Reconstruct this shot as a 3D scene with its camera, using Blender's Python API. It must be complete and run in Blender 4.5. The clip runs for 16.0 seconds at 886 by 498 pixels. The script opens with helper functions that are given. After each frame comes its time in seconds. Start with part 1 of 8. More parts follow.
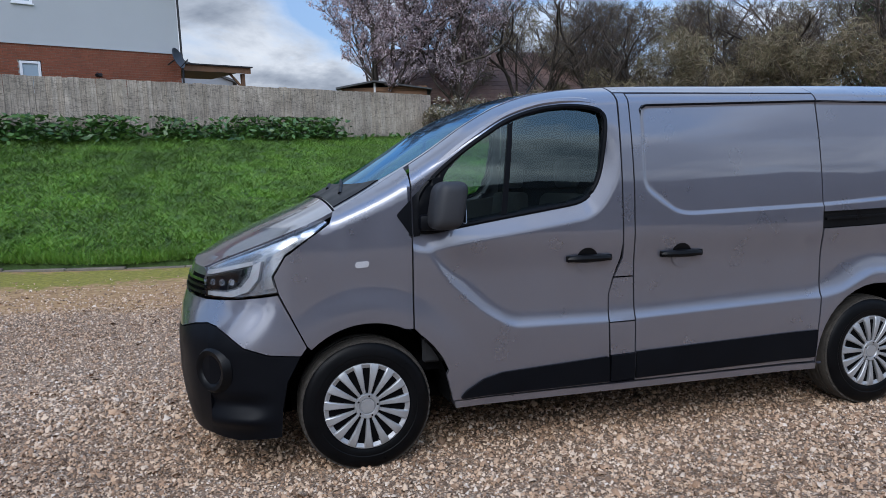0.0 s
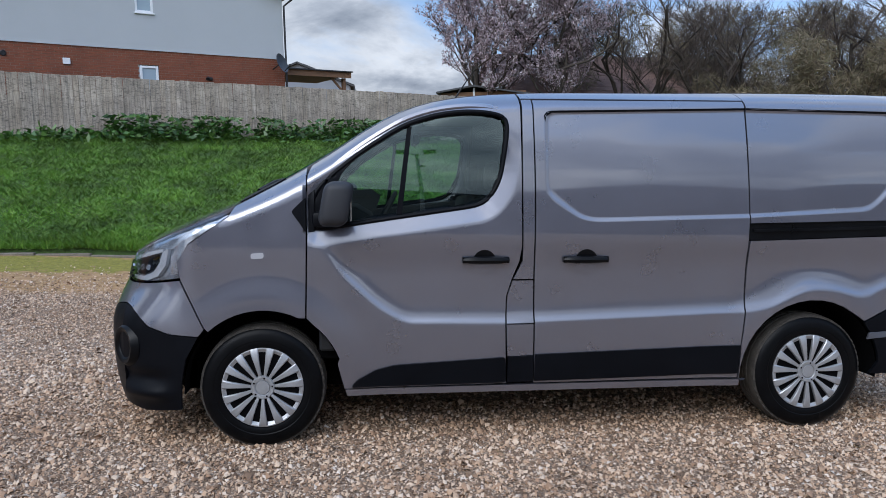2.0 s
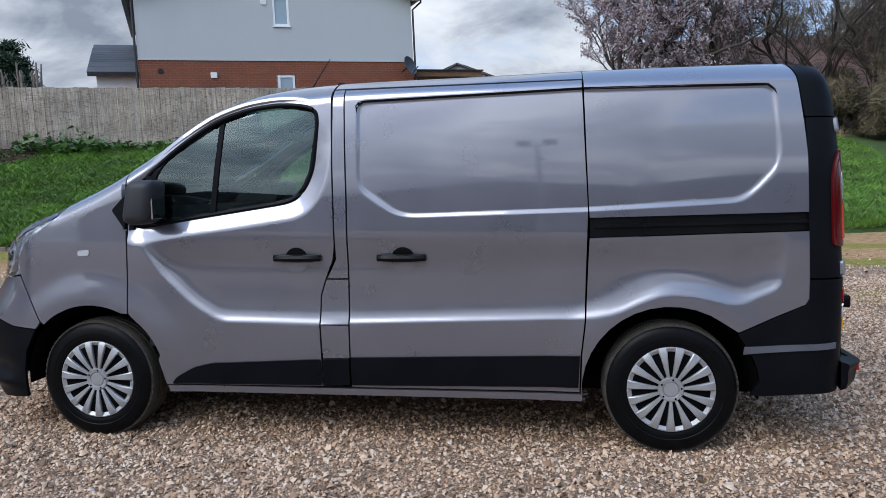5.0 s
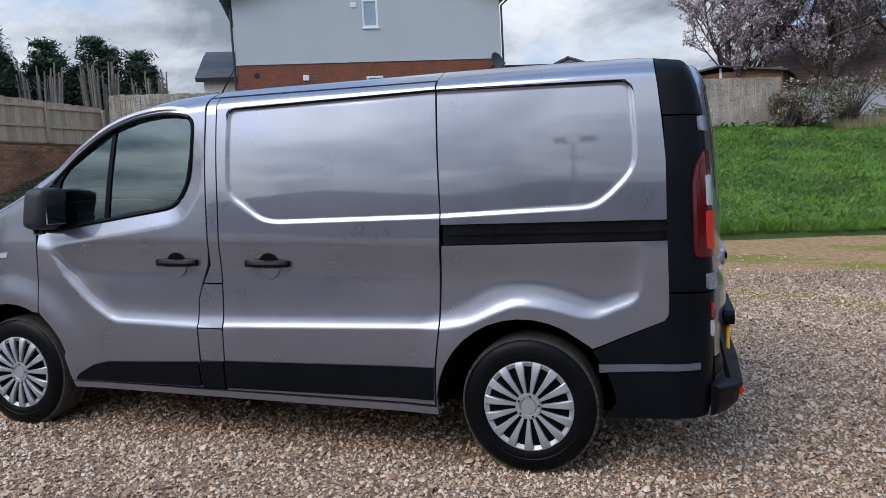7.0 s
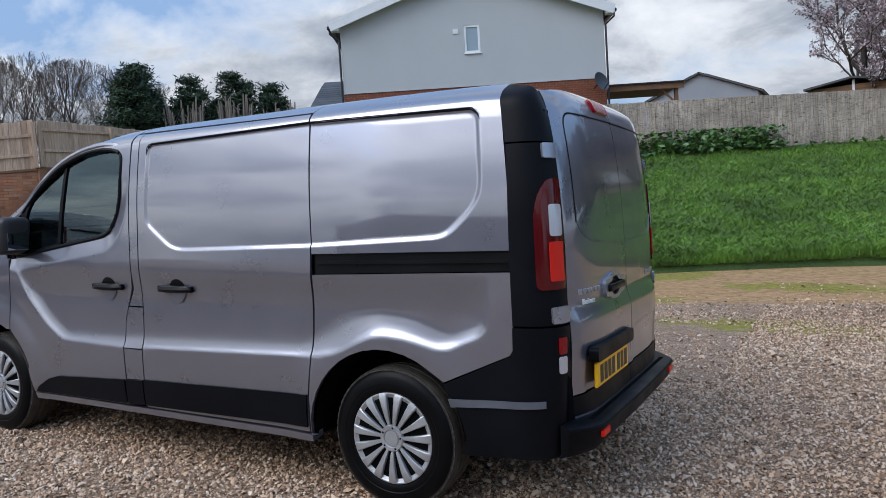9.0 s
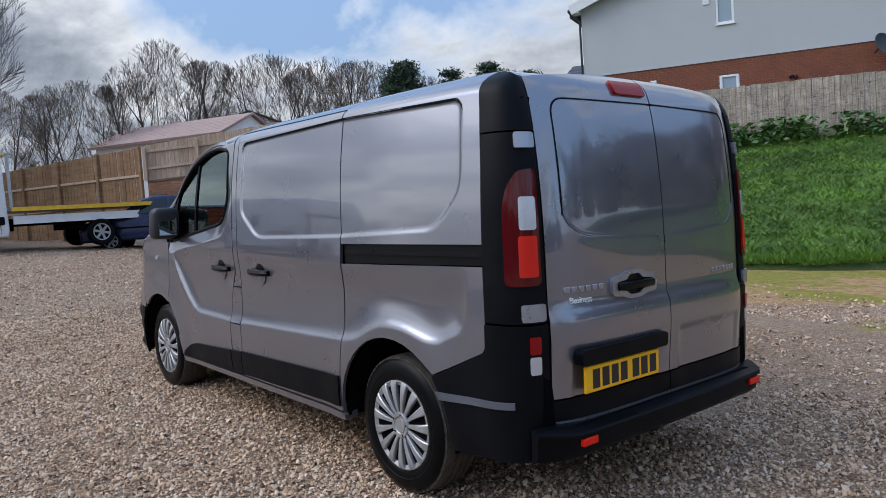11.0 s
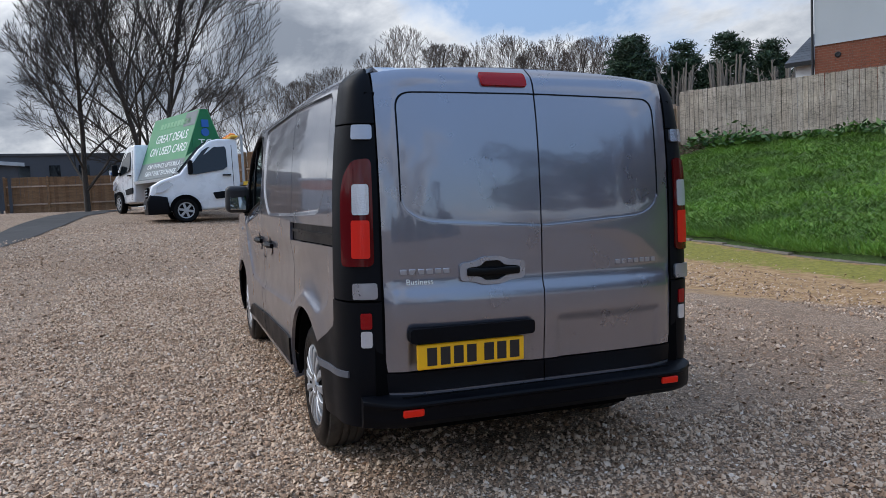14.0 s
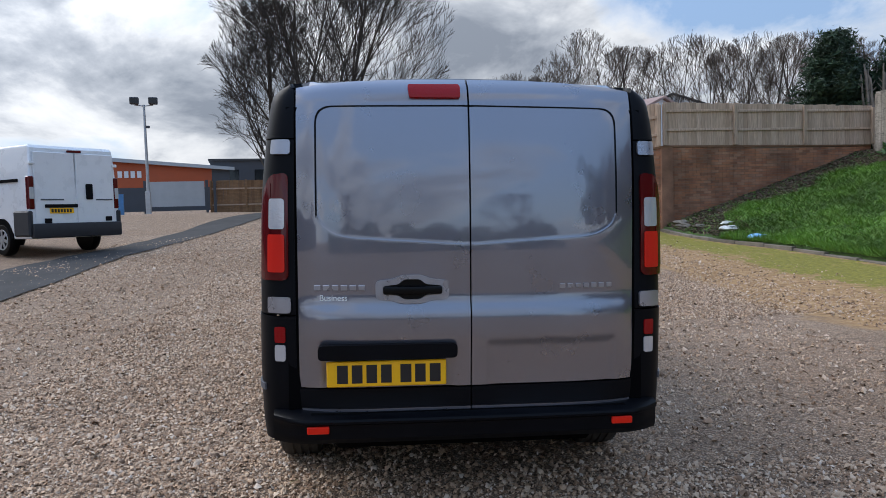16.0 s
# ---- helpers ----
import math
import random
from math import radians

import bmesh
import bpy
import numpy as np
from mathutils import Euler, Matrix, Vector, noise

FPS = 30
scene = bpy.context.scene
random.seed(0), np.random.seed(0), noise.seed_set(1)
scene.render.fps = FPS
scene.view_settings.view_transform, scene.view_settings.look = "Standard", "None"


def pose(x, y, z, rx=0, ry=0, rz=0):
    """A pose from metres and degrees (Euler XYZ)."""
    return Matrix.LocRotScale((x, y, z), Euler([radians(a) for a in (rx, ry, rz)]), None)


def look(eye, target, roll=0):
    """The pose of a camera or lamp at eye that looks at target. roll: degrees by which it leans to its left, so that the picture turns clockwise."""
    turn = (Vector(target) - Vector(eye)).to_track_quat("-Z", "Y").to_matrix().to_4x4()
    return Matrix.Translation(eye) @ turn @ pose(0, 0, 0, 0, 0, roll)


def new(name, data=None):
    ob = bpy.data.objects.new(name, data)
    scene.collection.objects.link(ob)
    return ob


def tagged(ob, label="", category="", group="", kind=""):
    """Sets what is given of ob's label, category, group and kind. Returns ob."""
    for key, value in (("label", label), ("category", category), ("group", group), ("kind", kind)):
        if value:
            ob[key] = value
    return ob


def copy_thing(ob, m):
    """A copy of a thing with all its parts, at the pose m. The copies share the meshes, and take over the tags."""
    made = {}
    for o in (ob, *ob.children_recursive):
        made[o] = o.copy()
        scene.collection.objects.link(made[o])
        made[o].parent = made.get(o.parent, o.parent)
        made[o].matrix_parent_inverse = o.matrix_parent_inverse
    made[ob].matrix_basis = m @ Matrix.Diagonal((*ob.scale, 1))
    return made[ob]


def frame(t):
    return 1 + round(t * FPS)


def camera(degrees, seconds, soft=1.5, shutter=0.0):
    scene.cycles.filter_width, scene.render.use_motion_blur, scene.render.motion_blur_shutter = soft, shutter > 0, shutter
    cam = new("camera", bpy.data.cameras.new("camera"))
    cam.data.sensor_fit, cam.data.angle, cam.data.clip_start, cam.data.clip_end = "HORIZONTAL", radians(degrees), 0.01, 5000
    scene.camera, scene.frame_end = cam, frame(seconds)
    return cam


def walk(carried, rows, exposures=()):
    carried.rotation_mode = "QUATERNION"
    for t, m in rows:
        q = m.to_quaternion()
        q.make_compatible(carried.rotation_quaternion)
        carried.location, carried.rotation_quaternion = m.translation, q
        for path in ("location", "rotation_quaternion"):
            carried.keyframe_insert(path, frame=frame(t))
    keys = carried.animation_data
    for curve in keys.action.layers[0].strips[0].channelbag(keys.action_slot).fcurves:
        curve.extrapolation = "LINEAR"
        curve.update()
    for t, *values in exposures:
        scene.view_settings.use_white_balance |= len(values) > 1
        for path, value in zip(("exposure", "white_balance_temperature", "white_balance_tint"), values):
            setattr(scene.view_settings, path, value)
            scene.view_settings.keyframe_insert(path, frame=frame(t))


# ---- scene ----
cam = camera(62.2, 16.0, 0.8)
PATH = [
    (0, (-0.513, -4.413, 1.513), (-0.01, -2.492, 1.272), -2.5),
    (0.5, (-0.275, -4.573, 1.499), (0.157, -2.636, 1.254), -1.8),
    (1, (0.053, -4.624, 1.474), (0.4, -2.669, 1.234), -2.0),
    (1.5, (0.335, -4.722, 1.477), (0.592, -2.751, 1.254), -2.1),
    (2, (0.61, -4.798, 1.464), (0.792, -2.818, 1.245), -1.2),
    (2.5, (0.967, -4.764, 1.451), (1.057, -2.778, 1.23), -2.1),
    (3, (1.281, -4.779, 1.445), (1.313, -2.791, 1.225), -2.4),
    (3.5, (1.561, -4.815, 1.437), (1.525, -2.826, 1.228), -2.3),
    (4, (1.893, -4.752, 1.418), (1.724, -2.77, 1.212), -2.6),
    (4.2, (2.03, -4.687, 1.404), (1.83, -2.707, 1.198), -2.6),
    (6.5, (3.511, -4.361, 1.364), (2.948, -2.453, 1.156), -3.1),
    (7, (3.833, -4.163, 1.359), (3.188, -2.28, 1.157), -3.2),
    (7.5, (4.126, -4.032, 1.364), (3.43, -2.166, 1.182), -3.1),
    (8, (4.413, -3.941, 1.358), (3.67, -2.089, 1.218), -3.0),
    (8.5, (4.707, -3.768, 1.343), (3.857, -1.962, 1.216), -3.2),
    (9, (5.0, -3.638, 1.322), (4.014, -1.902, 1.2), -3.6),
    (9.5, (5.262, -3.524, 1.311), (4.145, -1.869, 1.195), -3.7),
    (10, (5.488, -3.311, 1.3), (4.241, -1.752, 1.174), -4.2),
    (10.2, (5.585, -3.207, 1.288), (4.251, -1.722, 1.168), -4.2),
    (12.3, (6.471, -2.353, 1.263), (4.772, -1.303, 1.144), -3.2),
    (12.5, (6.564, -2.276, 1.246), (4.836, -1.275, 1.132), -3.0),
    (13, (6.744, -2.029, 1.243), (4.948, -1.157, 1.118), -2.2),
    (13.5, (6.899, -1.723, 1.228), (5.04, -0.998, 1.099), -2.4),
    (14, (7.0, -1.506, 1.214), (5.124, -0.826, 1.078), -2.7),
    (14.5, (7.066, -1.237, 1.248), (5.167, -0.624, 1.116), -2.8),
    (15, (7.056, -0.909, 1.247), (5.095, -0.523, 1.152), -2.7),
    (15.5, (7.115, -0.625, 1.229), (5.135, -0.36, 1.137), -2.5),
    (16, (7.151, -0.325, 1.219), (5.162, -0.144, 1.116), -1.6),
]
walk(cam, [(t, look(eye, target, roll)) for t, eye, target, roll in PATH],
     [(0, 0.49, 6000, 10), (4, 0.57, 6050, 10), (7, 0.54, 6150, 10), (9, 0.49, 6200, 10), (12.5, 0.58, 6350, 10), (13, 0.62, 6350, 10), (13.8, 0.54, 6350, 10), (14.5, 0.46, 6350, 10), (15, 0.38, 6400, 10), (15.5, 0.45, 6400, 10), (16, 0.55, 6400, 10)])

# ---- world and light ----
SUN_ELEV, SUN_AZ = radians(44), radians(238)   # azimuth of the light's origin, from +x towards +y
SKY_AT = 3.1
world = bpy.data.worlds.new("overcast_sky")
scene.world = world
world.use_nodes = True
wt = world.node_tree
wt.nodes.clear()


sky = wt.nodes.new("ShaderNodeTexSky")
sky.sky_type, sky.sun_disc = "NISHITA", False
sky.sun_elevation, sky.sun_rotation = SUN_ELEV, radians(90) - SUN_AZ
sky.air_density, sky.dust_density = 1.0, 1.2
tc = wt.nodes.new("ShaderNodeTexCoord")
sep = wt.nodes.new("ShaderNodeSeparateXYZ")
wt.links.new(tc.outputs["Generated"], sep.inputs[0])


def wmath(op, a, b=None, c=None, clamp=False):
    nd = wt.nodes.new("ShaderNodeMath")
    nd.operation, nd.use_clamp = op, clamp
    for k, v in enumerate((a, b, c)):
        if v is None:
            continue
        if isinstance(v, (int, float)):
            nd.inputs[k].default_value = v
        else:
            wt.links.new(v, nd.inputs[k])
    return nd.outputs[0]


up = wmath("ADD", wmath("MAXIMUM", sep.outputs[2], 0.0), 0.34)
px, py = wmath("DIVIDE", sep.outputs[0], up), wmath("DIVIDE", sep.outputs[1], up)
flat = wt.nodes.new("ShaderNodeCombineXYZ")
wt.links.new(px, flat.inputs[0])
wt.links.new(py, flat.inputs[1])


def wnoise(scale, detail, rough, off):
    nd = wt.nodes.new("ShaderNodeTexNoise")
    mp = wt.nodes.new("ShaderNodeMapping")
    mp.inputs["Location"].default_value = (off, off * 0.7, 0)
    wt.links.new(flat.outputs[0], mp.inputs[0])
    wt.links.new(mp.outputs[0], nd.inputs["Vector"])
    nd.inputs["Scale"].default_value, nd.inputs["Detail"].default_value = scale, detail
    nd.inputs["Roughness"].default_value, nd.inputs["Distortion"].default_value = rough, 0.4
    return nd.outputs["Fac"]


def wramp(fac, stops):
    nd = wt.nodes.new("ShaderNodeValToRGB")
    while len(nd.color_ramp.elements) < len(stops):
        nd.color_ramp.elements.new(0.5)
    for e, (p, c) in zip(nd.color_ramp.elements, stops):
        e.position, e.color = p, (*c, 1)
    wt.links.new(fac, nd.inputs[0])
    return nd.outputs[0]


def wmix(fac, a, b):
    nd = wt.nodes.new("ShaderNodeMix")
    nd.data_type = "RGBA"
    for sock, v in ((nd.inputs[0], fac), (nd.inputs[6], a), (nd.inputs[7], b)):
        if isinstance(v, (int, float)):
            sock.default_value = v
        elif isinstance(v, tuple):
            sock.default_value = (*v, 1)
        else:
            wt.links.new(v, sock)
    return nd.outputs[2]


heap = wnoise(1.25, 10, 0.56, SKY_AT)                                       # heaped cloud: white at the rim, grey in the depth
high = wmath("MULTIPLY", wmath("MAXIMUM", sep.outputs[2], 0.0), 0.15)      # it opens towards the zenith
clearer = wmath("ADD", wmath("MULTIPLY", wmath("MAXIMUM", sep.outputs[0], 0.0), 0.12), wmath("MULTIPLY", sep.outputs[1], 0.05))     # and thins away from the sun
cover = wramp(wmath("SUBTRACT", heap, wmath("ADD", high, clearer)), [(0.335, (0, 0, 0)), (0.435, (1, 1, 1))])
depth = wmath("ADD", wmath("MULTIPLY_ADD", sep.outputs[1], -0.035, heap), wmath("MULTIPLY", wmath("SUBTRACT", wnoise(2.6, 8, 0.6, 11.7), 0.5), 0.55))
shade = wramp(depth, [(0.36, (0.80, 0.81, 0.82)), (0.46, (0.64, 0.66, 0.69)), (0.55, (0.39, 0.42, 0.47)), (0.65, (0.22, 0.25, 0.30))])
gain = wt.nodes.new("ShaderNodeVectorMath")
gain.operation = "SCALE"
gain.inputs[3].default_value = 0.11
wt.links.new(sky.outputs[0], gain.inputs[0])
blue = wmix(0.6, gain.outputs[0], (0.27, 0.41, 0.66))
clouds = wmix(cover, blue, shade)
toward = wt.nodes.new("ShaderNodeVectorMath")   # the cloud glows round the veiled sun
toward.operation = "DOT_PRODUCT"
wt.links.new(tc.outputs["Generated"], toward.inputs[0])
toward.inputs[1].default_value = (math.cos(SUN_ELEV) * math.cos(SUN_AZ), math.cos(SUN_ELEV) * math.sin(SUN_AZ), math.sin(SUN_ELEV))
near = wmath("MAXIMUM", toward.outputs["Value"], 0.0)
glow = wmath("ADD", wmath("MULTIPLY", wmath("POWER", near, 3.0), 0.30), wmath("MULTIPLY", wmath("POWER", near, 8.0), 2.4))
dome = wt.nodes.new("ShaderNodeVectorMath")
dome.operation = "SCALE"
wt.links.new(clouds, dome.inputs[0])
wt.links.new(wmath("ADD", wmath("ADD", wmath("MULTIPLY", wmath("MAXIMUM", sep.outputs[2], 0.0), 0.80), wmath("MULTIPLY_ADD", wmath("MAXIMUM", sep.outputs[0], 0.0), 0.40, 0.69)), glow), dome.inputs[3])
bg = wt.nodes.new("ShaderNodeBackground")
bg.inputs[1].default_value = 1.0
wt.links.new(dome.outputs[0], bg.inputs[0])
wo = wt.nodes.new("ShaderNodeOutputWorld")
wt.links.new(bg.outputs[0], wo.inputs[0])

sun = new("sun", bpy.data.lights.new("sun", "SUN"))
sun.data.energy, sun.data.angle, sun.data.color = 1.0, radians(40), (1.0, 0.965, 0.92)
sun_dir = Vector((math.cos(SUN_ELEV) * math.cos(SUN_AZ), math.cos(SUN_ELEV) * math.sin(SUN_AZ), math.sin(SUN_ELEV)))
sun.matrix_world = look(sun_dir * 60, (0, 0, 0))
scene.view_settings.exposure = 0.0

# ---- materials ----
def material(name, base=(0.5, 0.5, 0.5), rough=0.6, metal=0.0, spec=0.5, coat=0.0):
    m = bpy.data.materials.new(name)
    m.use_nodes = True
    b = m.node_tree.nodes["Principled BSDF"]
    b.inputs["Base Color"].default_value = (*base, 1)
    b.inputs["Roughness"].default_value = rough
    b.inputs["Metallic"].default_value = metal
    b.inputs["Specular IOR Level"].default_value = spec
    b.inputs["Coat Weight"].default_value = coat
    b.inputs["Coat Roughness"].default_value = 0.03
    return m


class Nodes:
    """Short ways to add nodes to a material."""

    def __init__(self, m):
        self.t = m.node_tree
        self.b = self.t.nodes["Principled BSDF"]

    def link(self, a, b):
        self.t.links.new(a, b)

    def coords(self, kind="Object", scale=(1, 1, 1)):
        tcn = self.t.nodes.new("ShaderNodeTexCoord")
        mp = self.t.nodes.new("ShaderNodeMapping")
        mp.inputs["Scale"].default_value = scale
        self.link(tcn.outputs[kind], mp.inputs[0])
        return mp.outputs[0]

    def place(self, scale=(1, 1, 1)):
        g = self.t.nodes.new("ShaderNodeNewGeometry")
        mp = self.t.nodes.new("ShaderNodeMapping")
        mp.inputs["Scale"].default_value = scale
        self.link(g.outputs["Position"], mp.inputs[0])
        return mp.outputs[0]

    def noise(self, vec, scale, detail=4, rough=0.55, out="Fac"):
        nd = self.t.nodes.new("ShaderNodeTexNoise")
        nd.inputs["Scale"].default_value, nd.inputs["Detail"].default_value, nd.inputs["Roughness"].default_value = scale, detail, rough
        self.link(vec, nd.inputs["Vector"])
        return nd.outputs[out]

    def cells(self, vec, scale, out="Color", feature="F1", smooth=0):
        nd = self.t.nodes.new("ShaderNodeTexVoronoi")
        nd.feature = feature
        nd.inputs["Scale"].default_value = scale
        self.link(vec, nd.inputs["Vector"])
        return nd.outputs[out]

    def ramp(self, fac, stops):
        nd = self.t.nodes.new("ShaderNodeValToRGB")
        while len(nd.color_ramp.elements) < len(stops):
            nd.color_ramp.elements.new(0.5)
        for e, (p, c) in zip(nd.color_ramp.elements, stops):
            c = (c, c, c) if isinstance(c, (int, float)) else c
            e.position, e.color = p, (*c, 1)
        self.link(fac, nd.inputs[0])
        return nd.outputs[0]

    def mix(self, fac, a, b, blend="MIX"):
        nd = self.t.nodes.new("ShaderNodeMix")
        nd.data_type, nd.blend_type = "RGBA", blend
        for sock, v in ((nd.inputs[0], fac), (nd.inputs[6], a), (nd.inputs[7], b)):
            if isinstance(v, (int, float)):
                sock.default_value = v
            elif isinstance(v, tuple):
                sock.default_value = (*v, 1)
            else:
                self.link(v, sock)
        return nd.outputs[2]

    def math(self, op, a, b=0.0):
        nd = self.t.nodes.new("ShaderNodeMath")
        nd.operation = op
        for sock, v in ((nd.inputs[0], a), (nd.inputs[1], b)):
            if isinstance(v, (int, float)):
                sock.default_value = v
            else:
                self.link(v, sock)
        return nd.outputs[0]

    def random(self):
        return self.t.nodes.new("ShaderNodeObjectInfo").outputs["Random"]

    def island(self):
        return self.t.nodes.new("ShaderNodeNewGeometry").outputs["Random Per Island"]

    def bump(self, height, strength=0.3, distance=0.01):
        nd = self.t.nodes.new("ShaderNodeBump")
        nd.inputs["Strength"].default_value, nd.inputs["Distance"].default_value = strength, distance
        self.link(height, nd.inputs["Height"])
        self.link(nd.outputs[0], self.b.inputs["Normal"])

    def base(self, c):
        self.link(c, self.b.inputs["Base Color"])

    def rough(self, c):
        self.link(c, self.b.inputs["Roughness"])


def worn(name, base, rough, var=0.25, scale=6.0, grain=120.0, bump=0.1, metal=0.0, spec=0.5, coat=0.0, dist=0.002):
    """A plain material with stains at one scale and grain at another."""
    m = material(name, base, rough, metal, spec, coat)
    n = Nodes(m)
    v = n.coords()
    big, fine = n.noise(v, scale, 5), n.noise(v, grain, 3)
    lo, hi = tuple(c * (1 - var) for c in base), tuple(min(1, c * (1 + var)) for c in base)
    n.base(n.mix(0.3, n.ramp(big, [(0.3, lo), (0.7, hi)]), n.ramp(fine, [(0.3, lo), (0.7, hi)])))
    n.rough(n.ramp(big, [(0.3, max(0, rough - 0.08)), (0.7, min(1, rough + 0.08))]))
    if bump:
        n.bump(fine, bump, dist)
    return m


def pieced(name, cols, rough=0.85, scale=5.0, stretch=(1, 1, 1), bump=0.25, grain=60.0, island=False, dist=0.004, stain=0.35):
    """A material whose pieces differ from one another, with grain along the piece."""
    m = material(name, cols[0], rough)
    n = Nodes(m)
    v = n.place(stretch)
    r = n.island() if island else n.random()
    tone = n.ramp(r, [(i / max(1, len(cols) - 1), c) for i, c in enumerate(cols)])
    fine = n.noise(v, grain, 4, 0.6)
    big = n.noise(v, scale, 4)
    dark = n.mix(1.0, tone, n.ramp(fine, [(0.3, 0.72), (0.7, 1.12)]), "MULTIPLY")
    n.base(n.mix(stain, dark, n.mix(1.0, dark, n.ramp(big, [(0.35, 0.45), (0.62, 1.15)]), "MULTIPLY")))
    n.bump(fine, bump, dist)
    return m


# vehicle
m_paint = material("grey_metallic_paint", (0.2, 0.19, 0.2), 0.34, 0.65, 0.5, 1.0)
m_paint.node_tree.nodes["Principled BSDF"].inputs["Coat IOR"].default_value = 2.05
m_paint.node_tree.nodes["Principled BSDF"].inputs["Coat Roughness"].default_value = 0.04
n = Nodes(m_paint)
v = n.coords()
n.base(n.mix(0.5, n.ramp(n.noise(v, 900, 1), [(0.35, (0.126, 0.128, 0.156)), (0.65, (0.212, 0.214, 0.258))]),
             n.ramp(n.noise(v, 2.5, 4), [(0.3, (0.160, 0.162, 0.196)), (0.7, (0.180, 0.182, 0.218))])))
n.rough(n.ramp(n.noise(v, 5, 5), [(0.35, 0.27), (0.7, 0.36)]))
film = n.t.nodes.new("ShaderNodeSeparateXYZ")      # a film of road dust dulls the gloss low down
n.link(n.place(), film.inputs[0])
n.link(n.ramp(n.math("ADD", film.outputs[2], n.math("MULTIPLY", n.noise(v, 6, 5), 0.25)), [(0.75, 0.22), (1.0, 0.04)]), n.t.nodes["Principled BSDF"].inputs["Coat Roughness"])
m_plastic = worn("black_grained_plastic", (0.0034, 0.0040, 0.0058), 0.42, 0.2, 5, 500, 0.08, spec=0.10, dist=0.001)
m_plastic_gloss = worn("black_smooth_plastic", (0.003, 0.0032, 0.004), 0.34, 0.2, 8, 200, 0.0, spec=0.16)
m_dark = worn("dark_underbody", (0.003, 0.003, 0.0034), 0.95, 0.3, 5, 60, 0.1, spec=0.05)
m_rubber = worn("tyre_rubber", (0.0032, 0.0034, 0.004), 0.34, 0.3, 8, 250, 0.10, spec=0.10)
m_tread = worn("dusty_tyre_tread", (0.055, 0.049, 0.042), 0.85, 0.4, 20, 150, 0.2, spec=0.2)
m_silver = worn("silver_painted_plastic", (0.37, 0.375, 0.385), 0.36, 0.10, 10, 200, 0.0, 0.55)
m_hinge = worn("satin_grey_cover", (0.36, 0.37, 0.41), 0.30, 0.08, 10, 200, 0.0, 0.7)
m_chrome = worn("chrome", (0.5, 0.5, 0.52), 0.12, 0.05, 10, 100, 0.0, 1.0)
m_chrome_bright = worn("bright_reflector", (0.78, 0.79, 0.82), 0.16, 0.05, 10, 100, 0.0, 0.9)
m_grey_trim = worn("grey_plastic_trim", (0.085, 0.092, 0.11), 0.45, 0.15, 8, 300, 0.1)
m_yellow = worn("yellow_plate", (0.95, 0.50, 0.006), 0.35, 0.05, 8, 100, 0.0)
m_white_plate = worn("white_plate", (0.75, 0.75, 0.74), 0.35, 0.05, 8, 100, 0.0)
m_ink = material("black_print", (0.012, 0.012, 0.014), 0.4)
m_red_lens = material("red_lamp_lens", (0.27, 0.005, 0.007), 0.2, 0.0, 0.2, 0.12)
m_dark_red = material("dark_red_lamp_lens", (0.085, 0.0035, 0.005), 0.12, 0.0, 0.25, 0.4)
m_bright_red = material("bright_red_reflector", (0.80, 0.022, 0.008), 0.3, 0.0, 0.15, 0.08)
m_brake_lens = material("brake_lamp_lens", (0.66, 0.022, 0.012), 0.25, 0.0, 0.2, 0.15)
for m, f in ((m_red_lens, 140), (m_bright_red, 120), (m_brake_lens, 60)):
    n = Nodes(m)
    v = n.coords()
    n.bump(n.cells(v, f, "Distance"), 0.25, 0.002)
m_clear_lens = material("frosted_clear_lens", (0.56, 0.57, 0.60), 0.16, 0.35, 0.6, 1.0)
n = Nodes(m_clear_lens)
n.bump(n.cells(n.coords(), 110, "Distance"), 0.35, 0.002)
m_lamp_inner = worn("headlamp_reflector", (0.46, 0.49, 0.54), 0.22, 0.2, 12, 100, 0.0, 0.85)
m_mirror_cap = worn("grey_grained_plastic", (0.028, 0.029, 0.033), 0.5, 0.2, 8, 400, 0.15, spec=0.3, dist=0.001)
m_seat = worn("dark_seat_fabric", (0.014, 0.0145, 0.016), 0.9, 0.3, 10, 400, 0.3)
m_white_paint = worn("white_van_paint", (0.74, 0.75, 0.76), 0.3, 0.05, 3, 50, 0.0, 0.0, 0.5, 0.8)
m_blue_paint = worn("dark_blue_car_paint", (0.012, 0.02, 0.07), 0.25, 0.15, 3, 50, 0.0, 0.3, 0.4, 0.3)
m_orange = material("amber_beacon", (0.85, 0.25, 0.02), 0.25, 0.0, 0.5, 0.5)
m_yellow_bed = worn("yellow_painted_steel", (0.75, 0.45, 0.03), 0.5, 0.2, 8, 100, 0.05)
m_steel = worn("galvanised_steel", (0.42, 0.43, 0.44), 0.45, 0.2, 6, 90, 0.1, 0.7)


